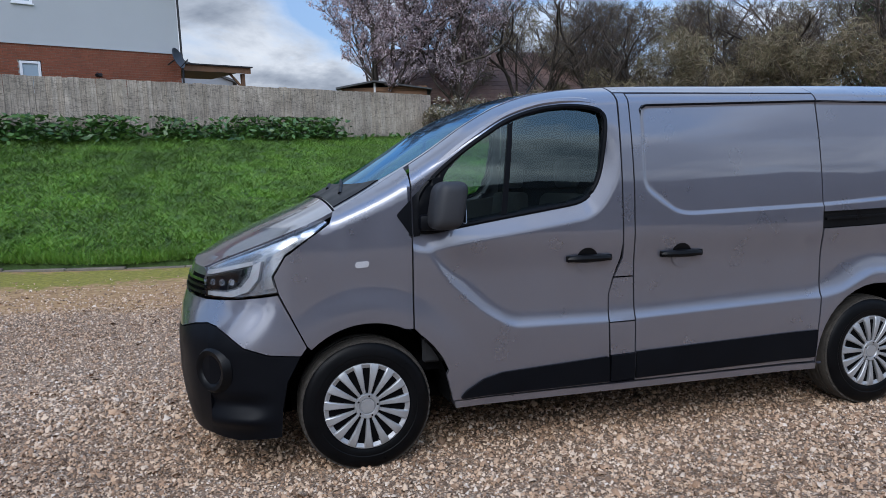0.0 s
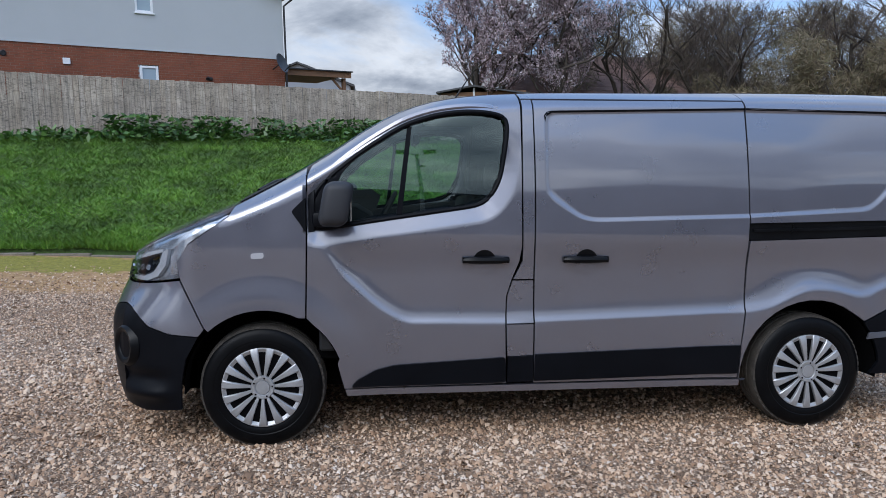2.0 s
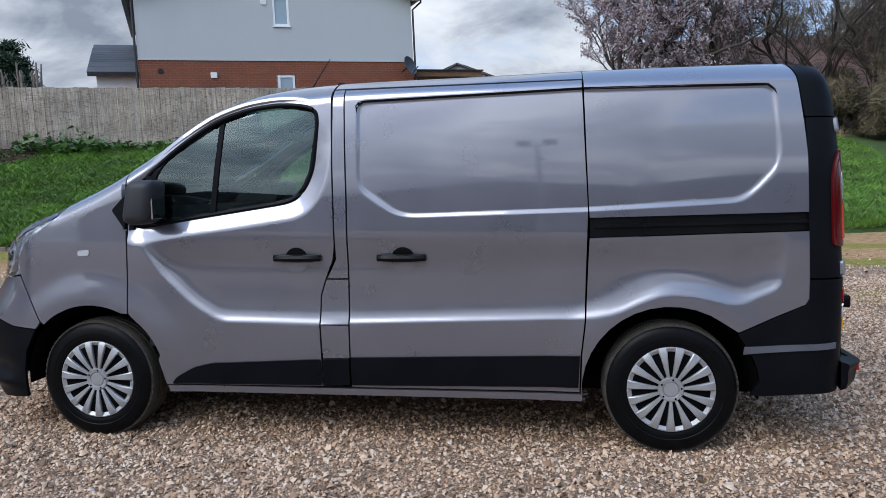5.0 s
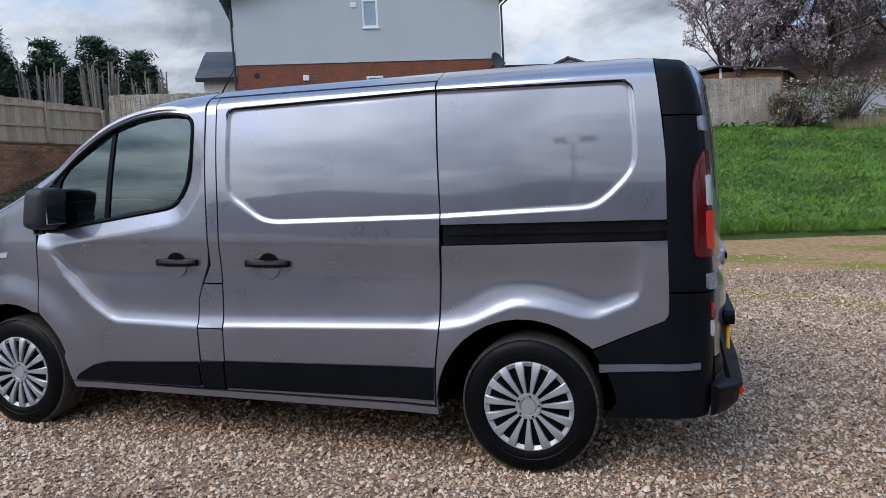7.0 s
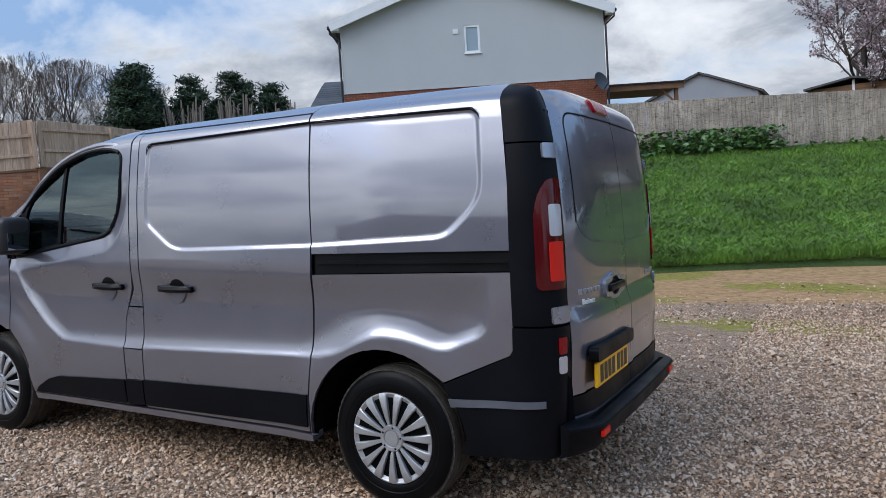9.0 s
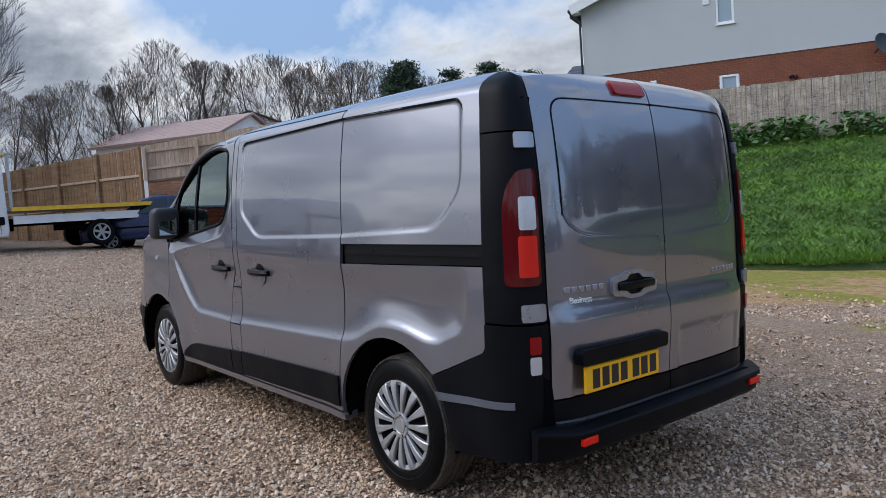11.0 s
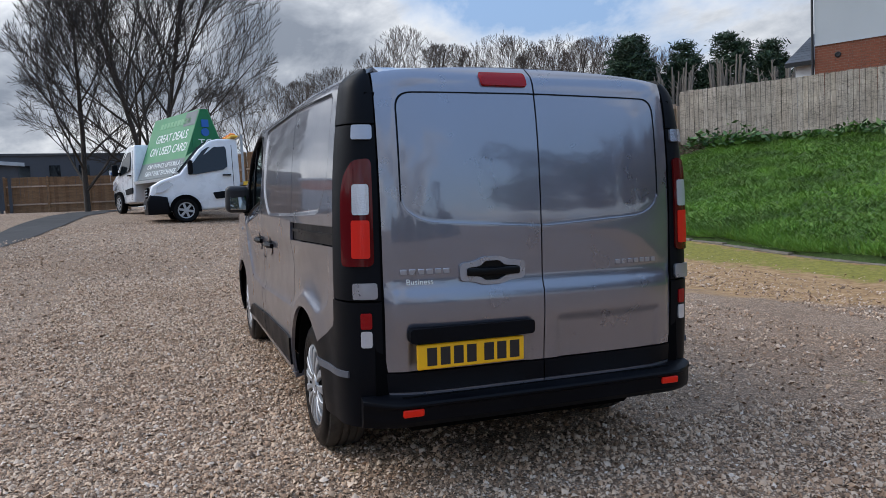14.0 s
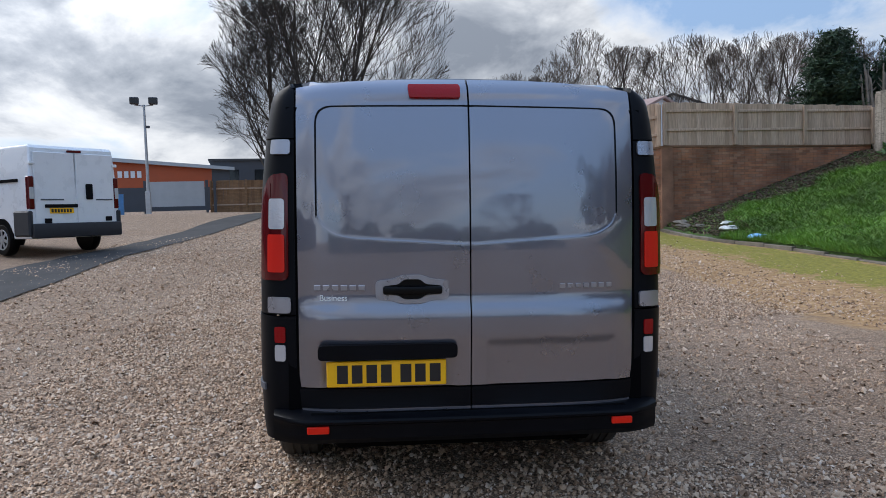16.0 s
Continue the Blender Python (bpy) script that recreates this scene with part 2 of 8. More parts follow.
def clear_glass(name, tint, gloss=(1, 1, 1), ior=1.5, rough=0.01):
    """A thin pane: tinted see-through, with a mirror that grows towards grazing."""
    m = material(name, tint, rough)
    t = m.node_tree
    see, shine, mixer, fres = (t.nodes.new("ShaderNode" + k) for k in ("BsdfTransparent", "BsdfGlossy", "MixShader", "Fresnel"))
    see.inputs["Color"].default_value, shine.inputs["Color"].default_value = (*tint, 1), (*gloss, 1)
    shine.inputs["Roughness"].default_value, fres.inputs["IOR"].default_value = rough, ior
    t.links.new(fres.outputs[0], mixer.inputs[0])
    t.links.new(see.outputs[0], mixer.inputs[1])
    t.links.new(shine.outputs[0], mixer.inputs[2])
    t.links.new(mixer.outputs[0], t.nodes["Material Output"].inputs["Surface"])
    return m


m_glass = clear_glass("tinted_window_glass", (0.60, 0.76, 0.70), (0.84, 1.0, 0.98), 2.05)
m_lens_glass = clear_glass("clear_lamp_cover", (0.90, 0.92, 0.94), ior=1.65, rough=0.02)
m_windscreen = clear_glass("coated_windscreen_glass", (0.30, 0.40, 0.42), (0.42, 0.72, 1.0), 2.3)
m_mirror = material("mirror_glass", (0.55, 0.62, 0.66), 0.02, 1.0)
# the pale blue-grey base colour stands in for sky mirrored in the panes
m_house_glass = material("sky_lit_window_glass", (0.30, 0.38, 0.44), 0.06, 0.0, 0.8)
m_dark_glass = material("dark_window_glass", (0.010, 0.012, 0.014), 0.04, 0.0, 0.45)
# buildings
m_render = worn("grey_wall_render", (0.46, 0.475, 0.485), 0.85, 0.05, 0.7, 260, 0.25, dist=0.003)
# wall of the far gabled house, its shade put into a darker blue-grey
m_shaded_wall = worn("shaded_blue_grey_wall", (0.24, 0.26, 0.29), 0.85, 0.08, 0.7, 200, 0.2)
m_mortar = worn("brick_mortar", (0.30, 0.25, 0.21), 0.9, 0.25, 4, 150, 0.3)
m_mortar_old = worn("stained_mortar", (0.20, 0.135, 0.095), 0.95, 0.35, 2, 120, 0.3)
m_brick = pieced("red_brick", [(0.22, 0.068, 0.035), (0.27, 0.088, 0.042), (0.16, 0.048, 0.028), (0.25, 0.105, 0.06), (0.12, 0.04, 0.028)], 0.88, 3, grain=90, stain=0.3)
m_brick_old = pieced("weathered_brick", [(0.36, 0.155, 0.08), (0.42, 0.185, 0.095), (0.25, 0.115, 0.065), (0.40, 0.215, 0.13), (0.31, 0.13, 0.07)], 0.9, 1.3, grain=80, stain=0.75, island=True)
m_brick_far = worn("red_brickwork", (0.22, 0.07, 0.036), 0.88, 0.3, 4, 30, 0.2)
m_white_frame = worn("white_window_frame", (0.78, 0.79, 0.8), 0.35, 0.04, 6, 100, 0.0)
m_soffit = worn("white_roof_trim", (0.72, 0.73, 0.74), 0.4, 0.06, 4, 80, 0.0)
m_pipe = worn("black_drainpipe", (0.015, 0.015, 0.017), 0.4, 0.2, 6, 90, 0.0)
m_tile = pieced("slate_roof_tile", [(0.05, 0.055, 0.065), (0.065, 0.07, 0.08), (0.04, 0.045, 0.052)], 0.7, 2, grain=50)
m_roof_brown = worn("brown_tiled_roof", (0.17, 0.105, 0.085), 0.85, 0.3, 3, 25, 0.3)
m_roof_pink = worn("pale_tiled_roof", (0.36, 0.25, 0.22), 0.85, 0.2, 3, 25, 0.3)
m_felt = worn("grey_roof_felt", (0.07, 0.072, 0.075), 0.9, 0.25, 5, 120, 0.2)
m_fence = pieced("weathered_grey_fence_board", [(0.45, 0.375, 0.305), (0.50, 0.425, 0.35), (0.40, 0.335, 0.27), (0.48, 0.395, 0.31), (0.43, 0.365, 0.30)], 0.9, 2.2, (14, 14, 0.8), grain=5, stain=0.55, bump=0.4)
n = Nodes(m_fence)
v = n.place((2.2, 2.2, 3.4))
knots = n.ramp(n.math("ADD", n.cells(v, 1.7, "Distance"), n.math("MULTIPLY", n.noise(n.place((5, 5, 26)), 1.6, 4), 0.42)), [(0.28, 0.45), (0.40, 1.0)])
wave = n.noise(n.place((1.5, 1.5, 4.5)), 1.25, 6, 0.62)           # broken water marks running from board to board
marks = n.ramp(wave, [(0.44, 1.0), (0.475, 0.55), (0.50, 1.0), (0.56, 1.0), (0.585, 0.7), (0.61, 1.0)])
blotch = n.ramp(n.noise(n.place((0.8, 0.8, 1.6)), 1.1, 5), [(0.35, 0.78), (0.65, 1.15)])
link = n.b.inputs["Base Color"].links[0].from_socket
n.base(n.mix(1.0, n.mix(1.0, n.mix(1.0, link, knots, "MULTIPLY"), marks, "MULTIPLY"), blotch, "MULTIPLY"))
m_fence_tan = pieced("tan_fence_board", [(0.53, 0.375, 0.26), (0.60, 0.44, 0.32), (0.43, 0.30, 0.205), (0.56, 0.41, 0.30)], 0.9, 2.0, (14, 14, 0.8), grain=5, stain=0.4, bump=0.4)
m_fence_brown = pieced("brown_fence_board", [(0.28, 0.155, 0.075), (0.32, 0.185, 0.095), (0.24, 0.13, 0.065)], 0.9, 1.5, (1, 1, 6), grain=8, stain=0.4, bump=0.4)
m_wood = worn("brown_timber", (0.18, 0.095, 0.05), 0.8, 0.3, 4, 60, 0.3)
m_orange_clad = worn("orange_cladding", (0.42, 0.085, 0.025), 0.6, 0.12, 1, 40, 0.05)
m_dark_clad = worn("dark_grey_cladding", (0.055, 0.06, 0.07), 0.6, 0.15, 1, 40, 0.05)
m_grey_sheet = worn("pale_grey_sheet", (0.42, 0.44, 0.45), 0.6, 0.1, 2, 40, 0.05)
m_blue_post = worn("blue_painted_steel", (0.06, 0.2, 0.42), 0.5, 0.15, 6, 80, 0.0)
m_green = worn("green_poster_print", (0.07, 0.26, 0.11), 0.55, 0.08, 1.5, 60, 0.0)
m_pale_green = worn("pale_green_print", (0.16, 0.36, 0.18), 0.55, 0.08, 1.5, 60, 0.0)
m_green_dark = worn("dark_green_panel", (0.008, 0.16, 0.055), 0.5, 0.1, 2, 60, 0.0)
m_grey_band = worn("grey_poster_print", (0.13, 0.15, 0.15), 0.55, 0.1, 2, 60, 0.0)
m_blue_print = worn("blue_poster_print", (0.02, 0.12, 0.42), 0.5, 0.05, 2, 60, 0.0)
m_white_print = worn("white_print", (0.8, 0.82, 0.8), 0.5, 0.04, 3, 60, 0.0)
# ground and plants
m_gravel_bed = material("gravel_bed", (0.2, 0.16, 0.13), 0.95)
n = Nodes(m_gravel_bed)
v = n.place()
stone = n.ramp(n.cells(v, 85), [(0.0, (0.12, 0.08, 0.05)), (0.3, (0.33, 0.215, 0.135)), (0.6, (0.50, 0.35, 0.23)), (0.85, (0.58, 0.455, 0.335)), (1.0, (0.64, 0.55, 0.45))])
# shade between the stones, painted as darker colour towards the cell edges
gap_shade = n.ramp(n.cells(v, 85, "Distance"), [(0.24, 1.0), (0.6, 0.42)])
patch = n.ramp(n.noise(v, 0.45, 4), [(0.3, (0.88, 0.80, 0.74)), (0.65, (1.08, 1.05, 1.04))])
stones = n.mix(1.0, n.mix(1.0, n.mix(1.0, stone, gap_shade, "MULTIPLY"), patch, "MULTIPLY"), n.ramp(n.noise(v, 7, 8, 0.75), [(0.32, 0.75), (0.66, 1.25)]), "MULTIPLY")
sand = n.ramp(n.noise(v, 9, 6, 0.65), [(0.3, (0.20, 0.108, 0.043)), (0.5, (0.36, 0.21, 0.09)), (0.7, (0.47, 0.295, 0.145))])
moss = n.ramp(n.noise(v, 14, 6, 0.7), [(0.3, (0.085, 0.09, 0.008)), (0.5, (0.20, 0.185, 0.014)), (0.7, (0.32, 0.265, 0.035))])
n.bump(n.cells(v, 85, "Distance"), 0.6, 0.012)
ATTR_SAND, ATTR_MOSS = n.t.nodes.new("ShaderNodeAttribute"), n.t.nodes.new("ShaderNodeAttribute")
ATTR_SAND.attribute_name, ATTR_MOSS.attribute_name = "sand", "moss"
ragged = n.noise(v, 1.7, 6, 0.65)
sandy = n.ramp(n.math("ADD", ATTR_SAND.outputs["Fac"], n.math("SUBTRACT", ragged, 0.5)), [(0.38, 0.0), (0.62, 1.0)])
mossy = n.ramp(n.math("ADD", ATTR_MOSS.outputs["Fac"], n.math("MULTIPLY", n.math("SUBTRACT", n.noise(v, 3.1, 7, 0.7), 0.5), 2.6)), [(0.4, 0.0), (0.7, 0.9)])
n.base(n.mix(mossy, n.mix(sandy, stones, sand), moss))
m_pebble = material("gravel_stone", (0.3, 0.23, 0.18), 0.8)
n = Nodes(m_pebble)
v = n.place()
tone = n.ramp(n.island(), [(0.0, (0.11, 0.07, 0.043)), (0.2, (0.31, 0.195, 0.118)), (0.5, (0.50, 0.34, 0.215)), (0.75, (0.60, 0.45, 0.315)), (0.93, (0.63, 0.50, 0.375)), (1.0, (0.68, 0.59, 0.49))])
patch = n.ramp(n.noise(v, 0.45, 4), [(0.3, (0.88, 0.80, 0.74)), (0.65, (1.1, 1.07, 1.06))])
n.base(n.mix(1.0, n.mix(0.35, tone, n.mix(1.0, tone, n.ramp(n.noise(v, 160, 3), [(0.3, 0.6), (0.7, 1.25)]), "MULTIPLY")), patch, "MULTIPLY"))
m_asphalt = worn("old_asphalt", (0.062, 0.059, 0.057), 0.95, 0.35, 1.5, 180, 0.4, spec=0.15, dist=0.004)
m_kerb = pieced("concrete_kerb", [(0.19, 0.16, 0.125), (0.24, 0.205, 0.165), (0.16, 0.135, 0.105)], 0.95, 3, grain=60, stain=0.5)
m_soil = worn("bank_soil", (0.115, 0.08, 0.052), 0.95, 0.4, 2, 60, 0.4, dist=0.01)
m_turf = material("grass_turf", (0.05, 0.1, 0.02), 0.9)
n = Nodes(m_turf)
v = n.place()
n.base(n.mix(0.5, n.ramp(n.noise(v, 1.1, 5), [(0.3, (0.03, 0.058, 0.010)), (0.7, (0.075, 0.12, 0.02))]),
             n.ramp(n.noise(v, 26, 4), [(0.3, (0.018, 0.04, 0.008)), (0.7, (0.07, 0.13, 0.028))])))
n.bump(n.noise(v, 40, 4), 0.7, 0.04)


def leafy(name, cols, rough=0.6, lump=1.3, low=0.65):
    m = material(name, cols[0], rough)
    n = Nodes(m)
    r = n.island()
    v = n.place()
    tone = n.ramp(r, [(i / max(1, len(cols) - 1), c) for i, c in enumerate(cols)])
    n.base(n.mix(1.0, tone, n.ramp(n.noise(v, lump, 5), [(0.3, low), (0.7, 1.3)]), "MULTIPLY"))
    return m


m_blade = leafy("grass_blade", [(0.092, 0.20, 0.019), (0.128, 0.262, 0.025), (0.16, 0.295, 0.032), (0.108, 0.224, 0.021), (0.21, 0.30, 0.052)], 0.6, 0.8, 0.46)
m_dry = leafy("dry_grass", [(0.30, 0.25, 0.13), (0.38, 0.33, 0.19), (0.22, 0.2, 0.09)], 0.7)
m_ivy = leafy("broad_green_leaf", [(0.025, 0.07, 0.012), (0.05, 0.12, 0.022), (0.09, 0.17, 0.035), (0.035, 0.09, 0.015)], 0.4)
m_conifer = leafy("dark_conifer_needles", [(0.008, 0.026, 0.012), (0.015, 0.04, 0.016), (0.03, 0.06, 0.02), (0.011, 0.032, 0.014)], 0.7)
m_blossom = leafy("pale_pink_blossom", [(0.46, 0.37, 0.40), (0.34, 0.24, 0.26), (0.55, 0.48, 0.49), (0.26, 0.17, 0.18)], 0.7)
m_white_blossom = leafy("white_blossom", [(0.55, 0.52, 0.47), (0.42, 0.38, 0.33), (0.62, 0.6, 0.56)], 0.7)
m_twig = leafy("thin_brown_twigs", [(0.075, 0.055, 0.045), (0.11, 0.085, 0.065), (0.05, 0.038, 0.032)], 0.9)
m_twig_dark = leafy("dark_bare_twigs", [(0.042, 0.034, 0.03), (0.06, 0.048, 0.04), (0.03, 0.025, 0.022)], 0.9)
m_bush = leafy("olive_hedge_twigs", [(0.15, 0.115, 0.075), (0.21, 0.165, 0.105), (0.13, 0.12, 0.06), (0.27, 0.215, 0.14)], 0.85)
m_bush_green = leafy("green_hedge_leaf", [(0.02, 0.045, 0.01), (0.035, 0.07, 0.015), (0.055, 0.09, 0.02)], 0.6)
m_bark = worn("dark_tree_bark", (0.058, 0.047, 0.037), 0.95, 0.4, 3, 40, 0.5, dist=0.01)
m_bark_pale = worn("pale_bare_conifer_wood", (0.19, 0.165, 0.135), 0.95, 0.3, 4, 40, 0.5, dist=0.01)
m_litter = worn("blue_plastic_bag", (0.18, 0.42, 0.65), 0.5, 0.2, 8, 60, 0.1)
m_litter_white = worn("white_scrap", (0.6, 0.6, 0.58), 0.7, 0.2, 8, 60, 0.1)


# ---- helpers for things ----
def thing(name, label, category, m=None, group="", kind=""):
    ob = new(name)
    ob.empty_display_size = 0.2
    if m is not None:
        ob.matrix_world = m
    return tagged(ob, label, category, group, kind)


def finish(name, bm, mat, angle=35):
    me = bpy.data.meshes.new(name)
    bm.to_mesh(me)
    bm.free()
    me.materials.append(mat)
    if angle:
        me.polygons.foreach_set("use_smooth", [True] * len(me.polygons))
        me.set_sharp_from_angle(angle=radians(angle))
    return me


def part(name, bm, mat, parent, label="", angle=35):
    ob = new(name, finish(name, bm, mat, angle))
    ob.parent = parent
    return tagged(ob, label)


def single(name, bm, mat, label, category="", kind="", m=None, group="", angle=35):
    ob = new(name, finish(name, bm, mat, angle))
    if m is not None:
        ob.matrix_world = m
    return tagged(ob, label, category, group, kind)


def arrays(name, verts, faces, mat, smooth=False):
    """A mesh from numpy arrays; faces all of one size."""
    me = bpy.data.meshes.new(name)
    k = faces.shape[1]
    me.vertices.add(len(verts))
    me.vertices.foreach_set("co", np.asarray(verts, np.float32).ravel())
    me.loops.add(faces.size)
    me.loops.foreach_set("vertex_index", np.asarray(faces, np.int32).ravel())
    me.polygons.add(len(faces))
    me.polygons.foreach_set("loop_start", np.arange(0, faces.size, k, dtype=np.int32))
    me.polygons.foreach_set("use_smooth", np.full(len(faces), smooth))
    me.update(calc_edges=True)
    me.materials.append(mat)
    return me


def box(bm, x0, x1, y0, y1, z0, z1, bevel=0.0, seg=1, m=None):
    vs = [bm.verts.new((x, y, z)) for z in (z0, z1) for y in (y0, y1) for x in (x0, x1)]
    fs = [bm.faces.new([vs[i] for i in q]) for q in ((0, 2, 3, 1), (4, 5, 7, 6), (0, 1, 5, 4), (2, 6, 7, 3), (0, 4, 6, 2), (1, 3, 7, 5))]
    if bevel:
        es = list({e for f in fs for e in f.edges})
        r = bmesh.ops.bevel(bm, geom=es, offset=bevel, segments=seg, affect="EDGES", profile=0.5)
        vs = list({v for f in r["faces"] for v in f.verts} | {v for v in vs if v.is_valid})
    if m is not None:
        bmesh.ops.transform(bm, matrix=m, verts=[v for v in vs if v.is_valid])
    return bm


def boxes(*dims, bevel=0.0, seg=1):
    bm = bmesh.new()
    for d in dims:
        box(bm, *d, bevel=bevel, seg=seg)
    return bm


def lathe(bm, profile, n=32, axis="y", centre=(0, 0, 0), closed=False):
    """Turns (radius, along) points about an axis."""
    rings = []
    for r, a in profile:
        ring = []
        for i in range(n):
            t = 2 * math.pi * i / n
            c, s = r * math.cos(t), r * math.sin(t)
            p = {"y": (c, a, s), "z": (c, s, a), "x": (a, c, s)}[axis]
            ring.append(bm.verts.new(Vector(p) + Vector(centre)))
        rings.append(ring)
    for k in range(len(rings) - 1 + closed):
        a, b2 = rings[k], rings[(k + 1) % len(rings)]
        for i in range(n):
            bm.faces.new((a[i], a[(i + 1) % n], b2[(i + 1) % n], b2[i]))
    if not closed:
        for ring in (rings[0], rings[-1]):
            if len({tuple(round(c, 5) for c in v.co) for v in ring}) > 2:
                bm.faces.new(ring)
    bmesh.ops.remove_doubles(bm, verts=bm.verts, dist=1e-5)
    bmesh.ops.recalc_face_normals(bm, faces=bm.faces)
    return bm


def tube(bm, pts, radii, n=8):
    """A tapering tube along points."""
    pts = [Vector(p) for p in pts]
    rings = []
    for k, p in enumerate(pts):
        d = (pts[min(k + 1, len(pts) - 1)] - pts[max(k - 1, 0)]).normalized()
        a = d.orthogonal().normalized()
        b2 = d.cross(a)
        rings.append([bm.verts.new(p + (a * math.cos(2 * math.pi * i / n) + b2 * math.sin(2 * math.pi * i / n)) * radii[k]) for i in range(n)])
    for k in range(len(rings) - 1):
        for i in range(n):
            bm.faces.new((rings[k][i], rings[k][(i + 1) % n], rings[k + 1][(i + 1) % n], rings[k + 1][i]))
    bm.faces.new(rings[0][::-1])
    bm.faces.new(rings[-1])
    return bm


def prism(bm, pts, axis, a0, a1):
    """A polygon pushed along an axis from a0 to a1."""
    put = {"x": lambda p, q, a: (a, p, q), "y": lambda p, q, a: (p, a, q), "z": lambda p, q, a: (p, q, a)}[axis]
    lo, hi = [bm.verts.new(put(p, q, a0)) for p, q in pts], [bm.verts.new(put(p, q, a1)) for p, q in pts]
    fs = [bm.faces.new(lo), bm.faces.new(hi[::-1])]
    k = len(pts)
    fs += [bm.faces.new((lo[i], hi[i], hi[(i + 1) % k], lo[(i + 1) % k])) for i in range(k)]
    bmesh.ops.recalc_face_normals(bm, faces=fs)
    return bm


def letters(name, body, size, mat, parent, m, depth=0.003, label=""):
    """Raised letters with the built-in font, lying in the x-y plane of m."""
    cu = bpy.data.curves.new(name, "FONT")
    cu.body, cu.size, cu.extrude, cu.align_x = body, size, depth, "CENTER"
    tmp = bpy.data.objects.new(name, cu)
    scene.collection.objects.link(tmp)
    me = bpy.data.meshes.new_from_object(tmp.evaluated_get(bpy.context.evaluated_depsgraph_get()))
    bpy.data.objects.remove(tmp)
    me.materials.clear()
    me.materials.append(mat)
    ob = new(name, me)
    ob.parent = parent
    ob.matrix_local = m
    return tagged(ob, label)


def curve(*pts):
    """A smooth monotone curve through (a, b) points."""
    xs, ys = np.array([p[0] for p in pts], float), np.array([p[1] for p in pts], float)
    h, d = np.diff(xs), np.diff(ys) / np.diff(xs)
    s = np.zeros(len(xs))
    s[0], s[-1] = d[0], d[-1]
    for i in range(1, len(xs) - 1):
        if d[i - 1] * d[i] > 0:
            w1, w2 = 2 * h[i] + h[i - 1], h[i] + 2 * h[i - 1]
            s[i] = (w1 + w2) / (w1 / d[i - 1] + w2 / d[i])

    def f(x):
        if x <= xs[0]:
            return float(ys[0] + s[0] * (x - xs[0]))
        if x >= xs[-1]:
            return float(ys[-1] + s[-1] * (x - xs[-1]))
        i = int(np.searchsorted(xs, x)) - 1
        t = (x - xs[i]) / h[i]
        return float((1 + 2 * t) * (1 - t) ** 2 * ys[i] + t * (1 - t) ** 2 * h[i] * s[i] + t * t * (3 - 2 * t) * ys[i + 1] + t * t * (t - 1) * h[i] * s[i + 1])

    return f


def smooth(a, b, x):
    t = min(1.0, max(0.0, (x - a) / (b - a)))
    return t * t * (3 - 2 * t)


def inside_depth(poly, x, y):
    """Distance to a polygon's edge, positive inside."""
    best, ins = 1e9, False
    k = len(poly)
    for i in range(k):
        (x0, y0), (x1, y1) = poly[i], poly[(i + 1) % k]
        dx, dy = x1 - x0, y1 - y0
        t = max(0.0, min(1.0, ((x - x0) * dx + (y - y0) * dy) / (dx * dx + dy * dy + 1e-12)))
        best = min(best, math.hypot(x - x0 - t * dx, y - y0 - t * dy))
        if (y0 > y) != (y1 > y) and x < (x1 - x0) * (y - y0) / (y1 - y0) + x0:
            ins = not ins
    return best if ins else -best


def rounded(poly, r, seg=5):
    """A polygon with its corners rounded by about r."""
    out = []
    k = len(poly)
    for i in range(k):
        p0, p1, p2 = Vector(poly[i - 1]), Vector(poly[i]), Vector(poly[(i + 1) % k])
        a, b2 = p0 - p1, p2 - p1
        ra, rb = min(r, a.length * 0.45), min(r, b2.length * 0.45)
        s, e = p1 + a.normalized() * ra, p1 + b2.normalized() * rb
        for j in range(seg + 1):
            t = j / seg
            q = s * (1 - t) ** 2 + p1 * 2 * t * (1 - t) + e * t * t
            out.append((q.x, q.y))
    return out


